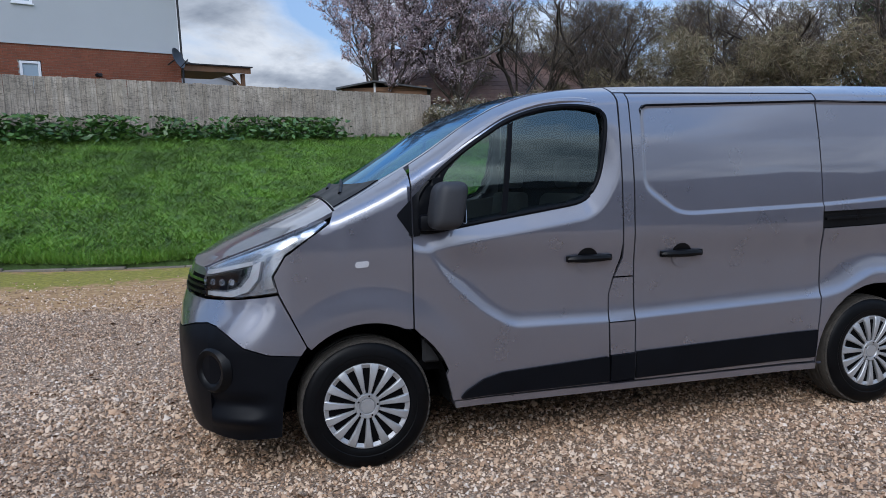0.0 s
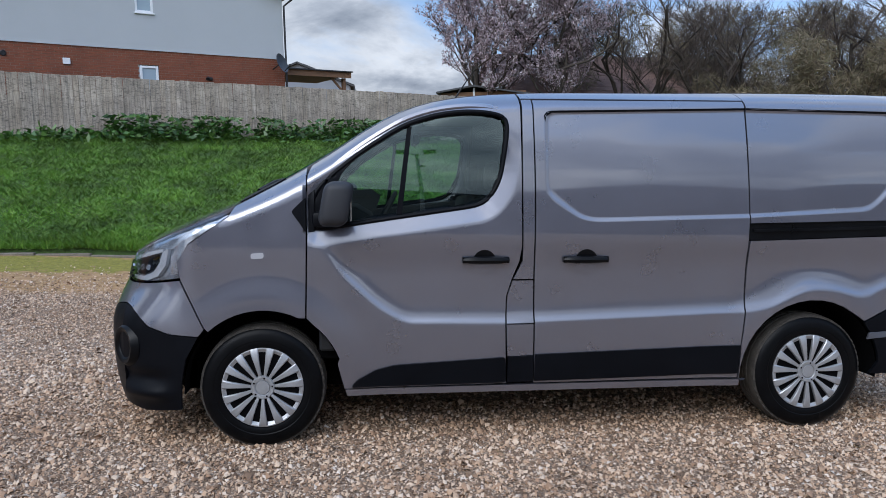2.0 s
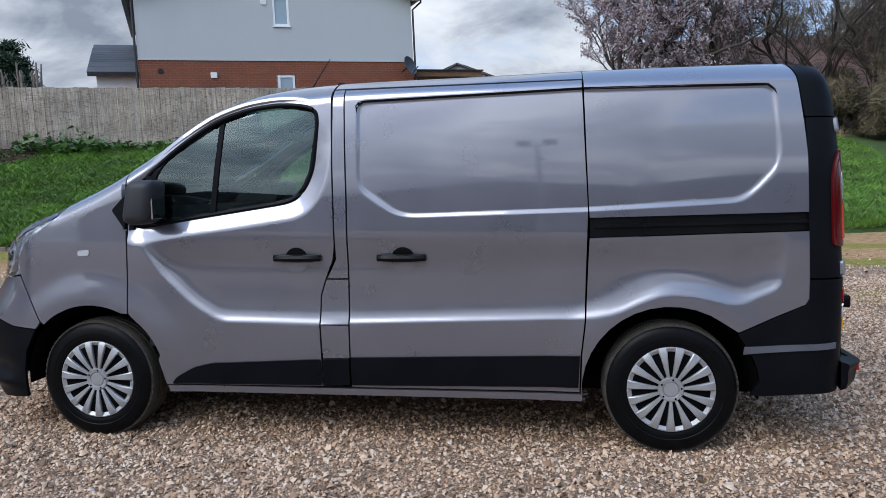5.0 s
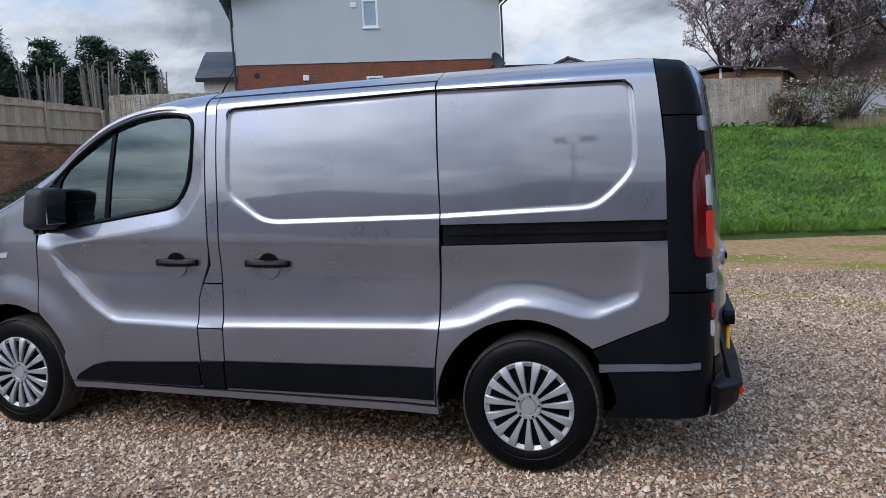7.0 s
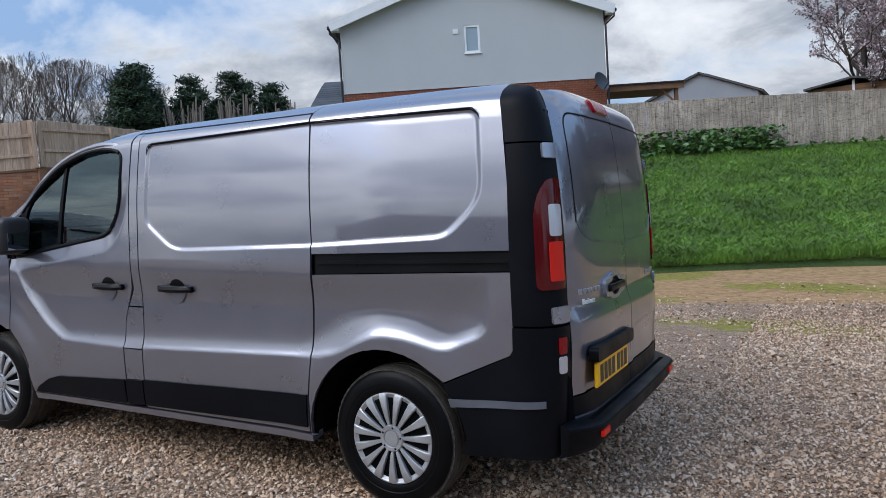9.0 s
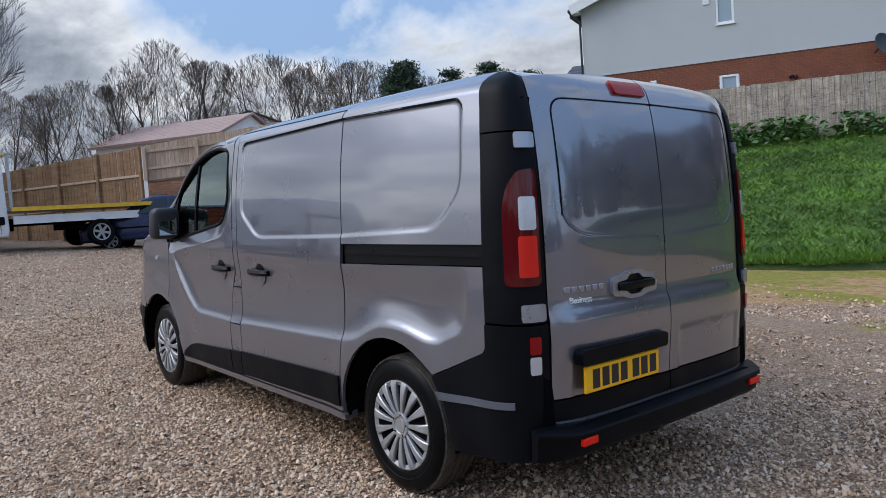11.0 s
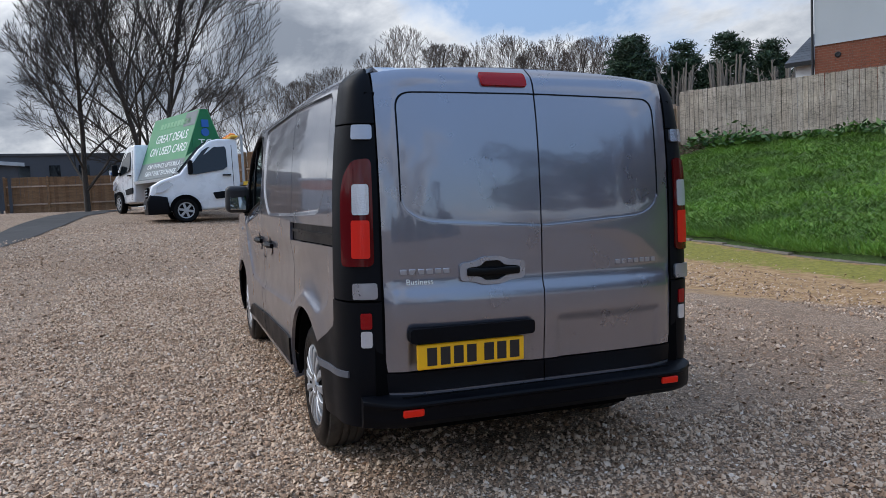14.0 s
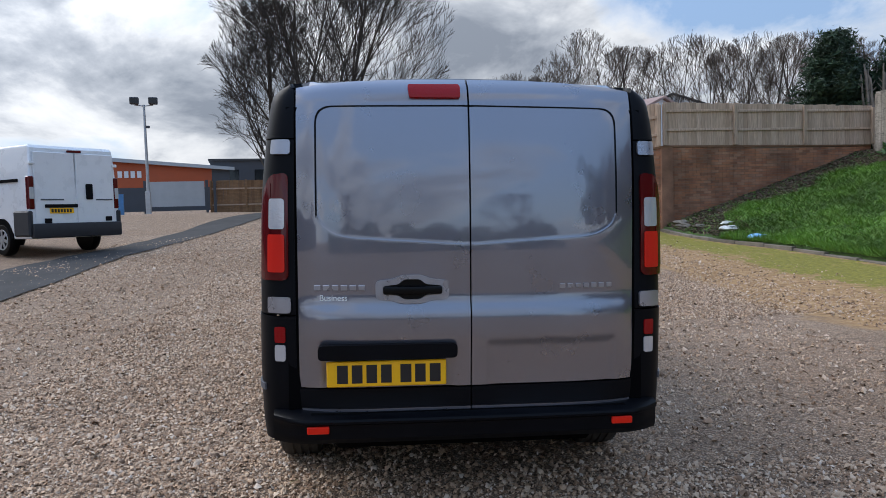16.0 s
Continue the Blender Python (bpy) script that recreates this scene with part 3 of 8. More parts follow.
def sheet(poly, fmap, out, step=0.03, rim=0.018, hole=None, step_b=None, fine=(), halves=False):
    """A panel: the polygon (with a hole, if given) cut into a grid, laid on the surface fmap(a, b), its rim turned inwards. out: rough outward direction."""
    bm = bmesh.new()
    pts = list(poly)
    if hole and halves:           # two faces above and below the hole, joined at its ends
        hole, near = list(hole), lambda p: min(range(len(pts)), key=lambda i: (pts[i][0] - p[0]) ** 2 + (pts[i][1] - p[1]) ** 2)
        h0, h1 = min(range(len(hole)), key=lambda i: hole[i][0]), max(range(len(hole)), key=lambda i: hole[i][0])
        o0, o1 = near(hole[h0]), near(hole[h1])
        arc = lambda q, i, j: q[i:j + 1] if i <= j else q[i:] + q[:j + 1]
        area = lambda q: sum(q[i - 1][0] * q[i][1] - q[i][0] * q[i - 1][1] for i in range(len(q)))
        if area(hole) * area(pts) < 0:
            hole = hole[::-1]
            h0, h1 = len(hole) - 1 - h0, len(hole) - 1 - h1
        loops = [arc(pts, o0, o1) + arc(hole, h0, h1)[::-1], arc(pts, o1, o0) + arc(hole, h1, h0)[::-1]]
        seen = {p: bm.verts.new((*p, 0)) for p in pts + hole}
        for loop in loops:
            bm.faces.new([seen[p] for p in loop])
    elif hole:
        area = lambda q: sum(q[i - 1][0] * q[i][1] - q[i][0] * q[i - 1][1] for i in range(len(q)))
        hole = list(hole)
        if area(hole) * area(pts) > 0:
            hole = hole[::-1]
        i, j = min(((i, j) for i in range(len(pts)) for j in range(len(hole))), key=lambda ij: (pts[ij[0]][0] - hole[ij[1]][0]) ** 2 + (pts[ij[0]][1] - hole[ij[1]][1]) ** 2)
        pts = pts[:i + 1] + hole[j:] + hole[:j + 1] + pts[i:]
    if not bm.faces:
        bm.faces.new([bm.verts.new((a, b2, 0)) for a, b2 in pts])
    for ax, st in ((0, step), (1, step_b or step)):
        lo, hi = min(p[ax] for p in pts), max(p[ax] for p in pts)
        at = [k * st for k in range(math.floor(lo / st) + 1, math.ceil(hi / st))]
        for ax2, f0, f1, fs in fine:            # closer cuts across a stretch
            if ax2 == ax:
                at = [a for a in at if not f0 - fs / 2 < a < f1 + fs / 2] + [f0 + fs * k for k in range(int(round((f1 - f0) / fs)) + 1)]
        for a in at:
            if not lo + 1e-4 < a < hi - 1e-4:
                continue
            co, no = [0, 0, 0], [0, 0, 0]
            co[ax], no[ax] = a, 1
            bmesh.ops.bisect_plane(bm, geom=bm.verts[:] + bm.edges[:] + bm.faces[:], dist=1e-5, plane_co=co, plane_no=no)
    bmesh.ops.remove_doubles(bm, verts=bm.verts, dist=2e-5)
    bmesh.ops.triangulate(bm, faces=[f for f in bm.faces if len(f.verts) > 4])
    for vtx in bm.verts:
        vtx.co = fmap(vtx.co.x, vtx.co.y)
    bm.normal_update()
    if sum(f.normal.dot(Vector(out)) * f.calc_area() for f in bm.faces) < 0:
        bmesh.ops.reverse_faces(bm, faces=bm.faces)
        bm.normal_update()
    if rim:
        edge = [e for e in bm.edges if e.is_boundary]
        nor = {vtx: vtx.normal.copy() for e in edge for vtx in e.verts}
        key = {tuple(round(c, 5) for c in vtx.co): nv for vtx, nv in nor.items()}
        new_verts = [g for g in bmesh.ops.extrude_edge_only(bm, edges=edge)["geom"] if isinstance(g, bmesh.types.BMVert)]
        for vtx in new_verts:
            vtx.co -= key.get(tuple(round(c, 5) for c in vtx.co), Vector(out)) * rim
    return bm


def mirrored(bm):
    """The same mesh on the other side of the centre line."""
    other = bm.copy()
    for vtx in other.verts:
        vtx.co.y = -vtx.co.y
    bmesh.ops.reverse_faces(other, faces=other.faces)
    return other

# ---- ground, bank and kerb ----
rng = np.random.default_rng(7)
U, N = Vector((0.8747, 0.4847, 0)), Vector((-0.4847, 0.8747, 0))     # along the garden fence, and away from the yard
FENCE_A = Vector((-12.71, 13.98, 0))
HOUSE_A = Vector((-10.07, 16.8, 0))
KERB = [(-16.0, 8.1), (-13.5, 7.9), (-10.1, 7.6), (-7.3, 8.1), (-4.4, 8.3), (-1.3, 8.0), (0.7, 8.5), (2.0, 9.3), (4.4, 10.6), (7.2, 11.7), (14.0, 14.5), (40.0, 25.0)]
kerb_y = curve(*KERB)
rise = curve((-90, 0.0), (-60, 0.3), (-33, 0.45), (-22, 0.62), (-12, 0.46), (-7, 0.27), (-2, 0.0), (0, 0.0), (60, 0.0))


def ground_z(x, y):
    z = -0.0265 * max(-45, min(14, x)) - 0.022 * (max(-9, min(2, y)) + 0.9)
    dip = smooth(-3, -7, y) * smooth(-20, -12, x)
    return z + max(0.0, rise(x)) * (1 - 0.65 * smooth(0, 8, y)) * (1 - 0.5 * dip) - 0.06 * dip * smooth(2, -2, x)


xs = np.concatenate([np.linspace(-900, -60, 12)[:-1], np.linspace(-60, -16, 45)[:-1], np.linspace(-16, 14, 121), np.linspace(14, 60, 24)[1:], np.linspace(60, 900, 12)[1:]])
ys = np.concatenate([np.linspace(-900, -40, 12)[:-1], np.linspace(-40, -8, 24)[:-1], np.linspace(-8, 12, 81), np.linspace(12, 60, 30)[1:], np.linspace(60, 900, 12)[1:]])
verts, sand, moss = [], [], []
MOSS = [(-4.5, 7.0, 3.2, 0.8), (-9.0, 6.8, 3.0, 0.8), (4.4, 7.9, 1.2, 0.5), (6.8, 7.2, 1.4, 0.5), (4.3, 4.7, 1.3, 0.35), (5.9, 4.3, 1.0, 0.4), (7.5, 9.5, 1.8, 0.5), (-0.5, 7.2, 2.5, 0.6), (2.0, 6.3, 1.0, 0.4)]
for y in ys:
    for x in xs:
        near = -17 < x < 15 and -9 < y < 13
        k = kerb_y(x) - y
        verts.append((x, y, ground_z(x, y) + (0.012 * noise.noise((x * 0.7, y * 0.7, 0)) if near else 0) - (1.2 * smooth(0.0, -6, k) if -60 < x < 40 and k < 0 else 0)))
        sand.append(smooth(4.6 + 0.6 * smooth(2, 5, x), 2.9 + 0.6 * smooth(2, 5, x), k) * (1 if -15 < x < 40 else 0.4) * smooth(-14, -10, x))
        moss.append(max([1.25 * math.exp(-((x - a) / c) ** 2 - ((y - b2) / d) ** 2) for a, b2, c, d in MOSS] + [(0.95 if x < 3 else 0.35) * math.exp(-((k - 0.6) / 0.75) ** 2)]) if k > 0 and near else 0.0)
nx = len(xs)
idx = np.arange(nx * len(ys)).reshape(len(ys), nx)
quads = np.stack([idx[:-1, :-1], idx[:-1, 1:], idx[1:, 1:], idx[1:, :-1]], -1).reshape(-1, 4)
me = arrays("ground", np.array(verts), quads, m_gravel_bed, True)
for nm, vals in (("sand", sand), ("moss", moss)):
    me.attributes.new(nm, "FLOAT", "POINT").data.foreach_set("value", np.array(vals, np.float32))
ground = tagged(new("ground", me), "brown gravel yard with a sandy track and mossy patches", "ground", kind="structure")

# asphalt strip across the yard
bm = bmesh.new()
rows = []
for lo, hi in (((1.0, -5.5), (-1.8, -8.4)), ((-3.0, -5.3), (-6.5, -7.0)), ((-8.0, -5.25), (-11.1, -6.4)), ((-11.3, -4.64), (-15.0, -5.8)), ((-19.5, -4.1), (-22, -5.2)), ((-34, -3.2), (-34, -5.0))):
    rows.append([bm.verts.new((lo[0] + (hi[0] - lo[0]) * t, lo[1] + (hi[1] - lo[1]) * t, 0)) for t in (0, 0.25, 0.5, 0.75, 1)])
for a, b2 in zip(rows, rows[1:]):
    for i in range(4):
        bm.faces.new((a[i], a[i + 1], b2[i + 1], b2[i]))
bmesh.ops.subdivide_edges(bm, edges=bm.edges, cuts=5, use_grid_fill=True)
for vtx in bm.verts:
    wob = 0.16 * noise.noise((vtx.co.x * 1.4, vtx.co.y * 1.4, 4))
    vtx.co.y += wob
    vtx.co.z = ground_z(vtx.co.x, vtx.co.y) + 0.02
single("asphalt_strip", bm, m_asphalt, "dark worn asphalt strip crossing the gravel", "road", "structure")


def fence_y(x):
    return 13.98 + (x + 12.71) * 0.554


def bank_point(x, t):
    """The grass bank: t runs from the kerb to the fence."""
    y0, y1 = kerb_y(x) + 0.1, fence_y(x) + 0.3
    z0 = ground_z(x, y0) + 0.10
    top = 2.62 - 0.012 * max(0, x + 4)
    y = y0 + (y1 - y0) * t
    z = z0 + (top - z0) * (t ** 0.96) + 0.07 * noise.noise((x * 0.5, y * 0.5, 2)) + 0.03 * noise.noise((x * 1.9, y * 1.9, 5))
    return Vector((x, y, z))


bx = np.linspace(-13.45, 45, 170)
bt = np.concatenate([[-1.0], np.linspace(0, 1.25, 36)])
bv = np.array([bank_point(x, min(max(t, 0.0), 1.0)) + Vector((0, (t - 1) * 30 if t > 1 else -0.10 if t < 0 else 0, -0.16 if t < 0 else 0)) for x in bx for t in bt])
idx = np.arange(len(bx) * len(bt)).reshape(len(bx), len(bt))
quads = np.stack([idx[:-1, :-1], idx[1:, :-1], idx[1:, 1:], idx[:-1, 1:]], -1).reshape(-1, 4)
tagged(new("grass_bank", arrays("grass_bank", bv, quads, m_turf, True)), "sloping green grass bank below a garden fence", "bank", kind="structure")
kerb = thing("kerb", "weathered concrete kerb along the foot of the bank", "kerb", kind="structure")
x = -13.3
meshes = []
for k in range(3):
    bm = boxes((0, 0.90, -0.06, 0.06, -0.12, 0.10), bevel=0.012)
    for vtx in bm.verts:
        vtx.co += Vector((0, 0, 0.012 * noise.noise((vtx.co.x * 5, k * 7, vtx.co.z * 9))))
    meshes.append(finish("kerb_stone", bm, m_kerb))
k = 0
while x < -1.4:
    a = math.atan2(kerb_y(x + 0.9) - kerb_y(x), 0.9)
    o = new("kerb_stone", meshes[k % 3])
    o.parent = kerb
    y = kerb_y(x)
    o.matrix_local = pose(x, y, (ground_z(x, y) + ground_z(x + 0.9, kerb_y(x + 0.9))) / 2 - 0.02 - 0.05 * smooth(-8, -5, x) + 0.02 * rng.random(), rng.normal() * 2, 1.4, math.degrees(a) + rng.normal() * 0.8)
    x += 0.91 * math.cos(a)
    k += 1


# ---- fences and the retaining wall ----
def board_fence(name, label, a, b2, top0, top1, base, mat, board=0.15, rails=False, posts=2.4, thick=0.02, kind="", rail_z=(0.35, 1.0), rail_mat=None, sink=0.3):
    """Upright boards, each its own piece, with posts and, where seen from behind, rails."""
    a, b2 = Vector(a), Vector(b2)
    length, ang = (b2 - a).length, math.atan2((b2 - a).y, (b2 - a).x)
    f = thing(name, label, "fence", pose(a.x, a.y, 0, 0, 0, math.degrees(ang)), kind=kind)
    count = int(length / board)
    shapes = []
    for k in range(6):
        bm = bmesh.new()
        box(bm, 0.002, board * 0.99, -thick / 2 - 0.004 * (k % 2), thick / 2, 0, 1, 0.003)
        for vtx in bm.verts:
            vtx.co.y += -0.008 * (vtx.co.x / board)
        shapes.append(finish("board", bm, mat, 0))
    for k in range(count):
        t = (k + 0.5) / count
        top = top0 + (top1 - top0) * t + rng.normal() * 0.008
        z0 = base(t)
        o = new("board", shapes[int(rng.integers(6))])
        o.parent = f
        o.matrix_local = Matrix.Translation((length * k / count, rng.normal() * 0.003, z0)) @ Matrix.Rotation(rng.normal() * 0.004, 4, "Y") @ Matrix.Diagonal((length / count / board, 1, top - z0, 1))
    n_posts = max(2, int(round(length / posts)) + 1)
    for k in range(n_posts):
        t = k / (n_posts - 1)
        yy = -0.06 if rails else 0.06
        part("post", boxes((length * t - 0.05, length * t + 0.05, yy - 0.045, yy + 0.045, base(t) - sink, top0 + (top1 - top0) * t + (0.03 if rails else -0.06)), bevel=0.008), mat, f)
    if rails:
        for rz in rail_z:
            for k in range(n_posts - 1):
                t0, t1 = k / (n_posts - 1), (k + 1) / (n_posts - 1)
                bm = boxes((0.05, length * (t1 - t0) - 0.05, -0.045, -0.005, -0.038, 0.038), bevel=0.006)
                o = part("rail", bm, rail_mat or mat, f)
                z0, z1 = base(t0) + rz, base(t1) + rz
                o.matrix_local = Matrix.Translation((length * t0, -0.012, z0)) @ Matrix.Rotation(-math.atan2(z1 - z0, length * (t1 - t0)), 4, "Y")
    return f


FENCE_B = FENCE_A + U * 22.4
board_fence("garden_fence", "tall weathered grey board fence along the top of the bank", FENCE_A, FENCE_B, 4.275, 4.13, lambda t: 2.58 - 0.1 * t, m_fence, 0.145)
WALL_A, WALL_B, WALL_C = Vector((-13.5, 8.0, 0)), Vector((-13.45, 14.4, 0)), Vector((-16.4, 4.3, 0))
f = board_fence("wall_fence", "tan board fence with rails standing on a brick retaining wall", WALL_A + Vector((-0.05, 0.05, 0)), WALL_B + Vector((-0.05, 0, 0)), 4.18, 3.98, lambda t: 2.92 - 0.08 * t, m_fence_tan, 0.14, False, 2.15, sink=-0.02)
for ob in [o for o in f.children if o.name.startswith("post")]:
    ob.location.y -= 0.15
for rz in (0.48, 1.02):
    for k in range(3):
        part("rail", boxes((2.13 * k + 0.06, 2.13 * (k + 1) - 0.06, -0.06, -0.015, 2.9 - 0.027 * k + rz - 0.04, 2.9 - 0.027 * k + rz + 0.03), bevel=0.006), m_fence_tan, f)
g = board_fence("side_fence", "tan board fence with rails on the turned end of the wall", WALL_C, WALL_A + Vector((-0.05, -0.05, 0)), 3.66, 4.16, lambda t: 2.62 + 0.28 * t, m_fence_tan, 0.14, False, 1.7, sink=-0.02)
for ob in [o for o in g.children if o.name.startswith("post")]:
    ob.location.y -= 0.15
glen = (WALL_A - WALL_C).length
for rz in (0.36, 0.86):
    bm = boxes((0.05, glen - 0.05, -0.06, -0.015, -0.038, 0.038), bevel=0.006)
    o = part("rail", bm, m_fence_tan, g)
    o.matrix_local = Matrix.Translation((0, 0, 2.62 + rz)) @ Matrix.Rotation(-math.atan2(0.28, glen), 4, "Y")
board_fence("yard_fence", "brown stained panel fence at the back of the yard", (-26.0, 0.7, 0), (-16.5, 4.2, 0), 3.42, 3.62, lambda t: 1.05, m_fence_brown, 0.16, True, 1.9, rail_z=(0.95, 1.75), rail_mat=m_fence_tan)
board_fence("end_fence", "brown wooden panel fence at the far end of the yard", (-33.1, -9.0, 0), (-33.8, -3.6, 0), 3.18, 3.20, lambda t: 1.46, m_fence_brown, 0.16, True, 1.85, rail_z=(0.42, 1.28), rail_mat=m_fence_tan)


def brick_wall(name, label, a, b2, top, base, mat, mortar, kind="", thick=0.22, cat="wall"):
    """A mortar core with proud bricks, laid in stretcher bond, and a brick-on-edge coping."""
    a, b2 = Vector(a), Vector(b2)
    length, ang = (b2 - a).length, math.atan2((b2 - a).y, (b2 - a).x)
    w = thing(name, label, cat, pose(a.x, a.y, 0, 0, 0, math.degrees(ang)), kind=kind)
    bm = bmesh.new()
    prism(bm, [(0, base(0)), (length, base(1)), (length, top(1)), (0, top(0))], "y", 0.0, thick)
    part("core", bm, mortar, w, angle=0)
    vs, fs = [], []
    cube = np.array([(x, y, z) for z in (0, 1) for y in (0, 1) for x in (0, 1)], float)
    quad = np.array([(0, 1, 5, 4), (0, 2, 3, 1), (4, 5, 7, 6), (0, 4, 6, 2), (1, 3, 7, 5)])
    row, z = 0, min(base(0), base(1))
    while z < max(top(0), top(1)):
        x = -0.1125 * (row % 2)
        while x < length:
            x0, x1 = max(0, x), min(length, x + 0.215)
            t = (x0 + x1) / 2 / length
            if x1 - x0 > 0.03 and z + 0.065 < top(t) and z > base(t) - 0.1:
                p = rng.random() * 0.005
                vs.append(cube * np.array([x1 - x0, 0.1, 0.065]) + np.array([x0, -0.008 - p, z]))
                fs.append(quad + 8 * len(fs))
            x += 0.225
        z += 0.075
        row += 1
    o = new("brickwork", arrays("brickwork", np.concatenate(vs), np.concatenate(fs), mat))
    o.parent = w
    tagged(o, kind="stuff")
    part("coping", boxes((0, length, -0.03, thick + 0.03, -0.03, 0.035), bevel=0.008), m_wood, w).matrix_local = Matrix.Translation((0, 0, top(0))) @ Matrix.Rotation(-math.atan2(top(1) - top(0), length), 4, "Y")
    return w


brick_wall("retaining_wall", "weathered red brick retaining wall at the end of the bank", WALL_A, WALL_B, lambda t: 2.90 - 0.08 * t, lambda t: 0.25 + 0.6 * t, m_brick_old, m_mortar_old, "structure").matrix_world = pose(WALL_A.x, WALL_A.y, 0, 0, 0, 90.45)
brick_wall("side_wall", "weathered brick wall turning away behind the yard", WALL_C, WALL_A, lambda t: 2.60 + 0.28 * t, lambda t: 0.4, m_brick_old, m_mortar_old, "structure")
part("corner_pier", boxes((-0.05, 0.30, -0.03, 0.30, 0.2, 2.9), bevel=0.01), m_brick_old, [o for o in bpy.data.objects if o.name == "retaining_wall"][0])

# ---- the house above the bank ----
house = thing("house", "two-storey house with grey rendered gable over a red brick ground floor", "house", pose(HOUSE_A.x, HOUSE_A.y, 0, 0, 0, math.degrees(math.atan2(U.y, U.x))))
W, DEPTH, EAVE, APEX, BAND = 8.88, 8.0, 7.50, 9.12, 5.25
vs, fs = [], []
cube = np.array([(x, y, z) for z in (0, 1) for y in (0, 1) for x in (0, 1)], float)
quad = np.array([(0, 1, 5, 4), (0, 2, 3, 1), (4, 5, 7, 6), (0, 4, 6, 2), (1, 3, 7, 5)])
for row in range(20):
    z = 3.75 + 0.075 * row
    x = -0.1125 * (row % 2)
    while x < W:
        x0, x1 = max(0, x), min(W, x + 0.215)
        for c0, c1 in ((x0, min(x1, 4.19)), (max(x0, 4.77), x1)) if z + 0.065 < 4.82 else ((x0, x1),):
            if c1 - c0 > 0.03:
                vs.append(cube * np.array([c1 - c0, 0.1, 0.065]) + np.array([c0, -0.006 - rng.random() * 0.004, z]))
                fs.append(quad + 8 * len(fs))
        x += 0.225
bw = part("brick_storey", boxes((0, 4.19, 0, 0.25, 2.2, BAND), (4.77, W, 0, 0.25, 2.2, BAND), (4.19, 4.77, 0, 0.25, 2.2, 3.9), (4.19, 4.77, 0, 0.25, 4.79, BAND), (0, 0.25, 0.25, DEPTH, 2.2, BAND), (W - 0.25, W, 0.25, DEPTH, 2.2, BAND)), m_mortar, house, angle=0)
o = new("brickwork", arrays("brickwork", np.concatenate(vs), np.concatenate(fs), m_brick))
o.parent = bw
tagged(o, kind="stuff")
for x in (-0.006, W):
    part("side_brick", boxes((x, x + 0.006, 0.0, DEPTH, 2.2, BAND)), m_brick_far, bw, angle=0)
WX0, WX1, WZ0, WZ1 = 4.17, 4.70, 6.35, 7.27
bm = bmesh.new()     # one wall outline with the window cut through it
loop = [(0, BAND), (W, BAND), (W, EAVE), (W / 2, APEX), (0, EAVE)]
hole = [(WX0, WZ0), (WX0, WZ1), (WX1, WZ1), (WX1, WZ0)]
rings = [[[bm.verts.new((x, y, z)) for x, z in q] for q in (loop, hole)] for y in (-0.022, 0.25)]
for lo, ho in rings:
    L0, L1, L2, L3, L4 = lo
    H0, H1, H2, H3 = ho
    for q in ((L0, L1, H3, H0), (L1, L2, H2, H3), (L2, L3, H2), (L3, H1, H2), (L3, L4, H1), (L4, L0, H0, H1)):
        bm.faces.new(q)
for k in range(2):
    q, r2 = rings[0][k], rings[1][k]
    for i in range(len(q)):
        bm.faces.new((q[i], q[(i + 1) % len(q)], r2[(i + 1) % len(q)], r2[i]))
bmesh.ops.recalc_face_normals(bm, faces=bm.faces)
part("rendered_gable", bm, m_render, house, "smooth grey rendered wall", 0)
for x in (0.0, W - 0.25):
    part("side_wall", boxes((x, x + 0.25, 0.25, DEPTH, BAND, EAVE)), m_render, house, "", 0)
part("bell_cast", boxes((-0.01, W + 0.01, -0.035, -0.02, BAND - 0.02, BAND + 0.015)), m_render, house)
slope = math.atan2(APEX - EAVE, W / 2)
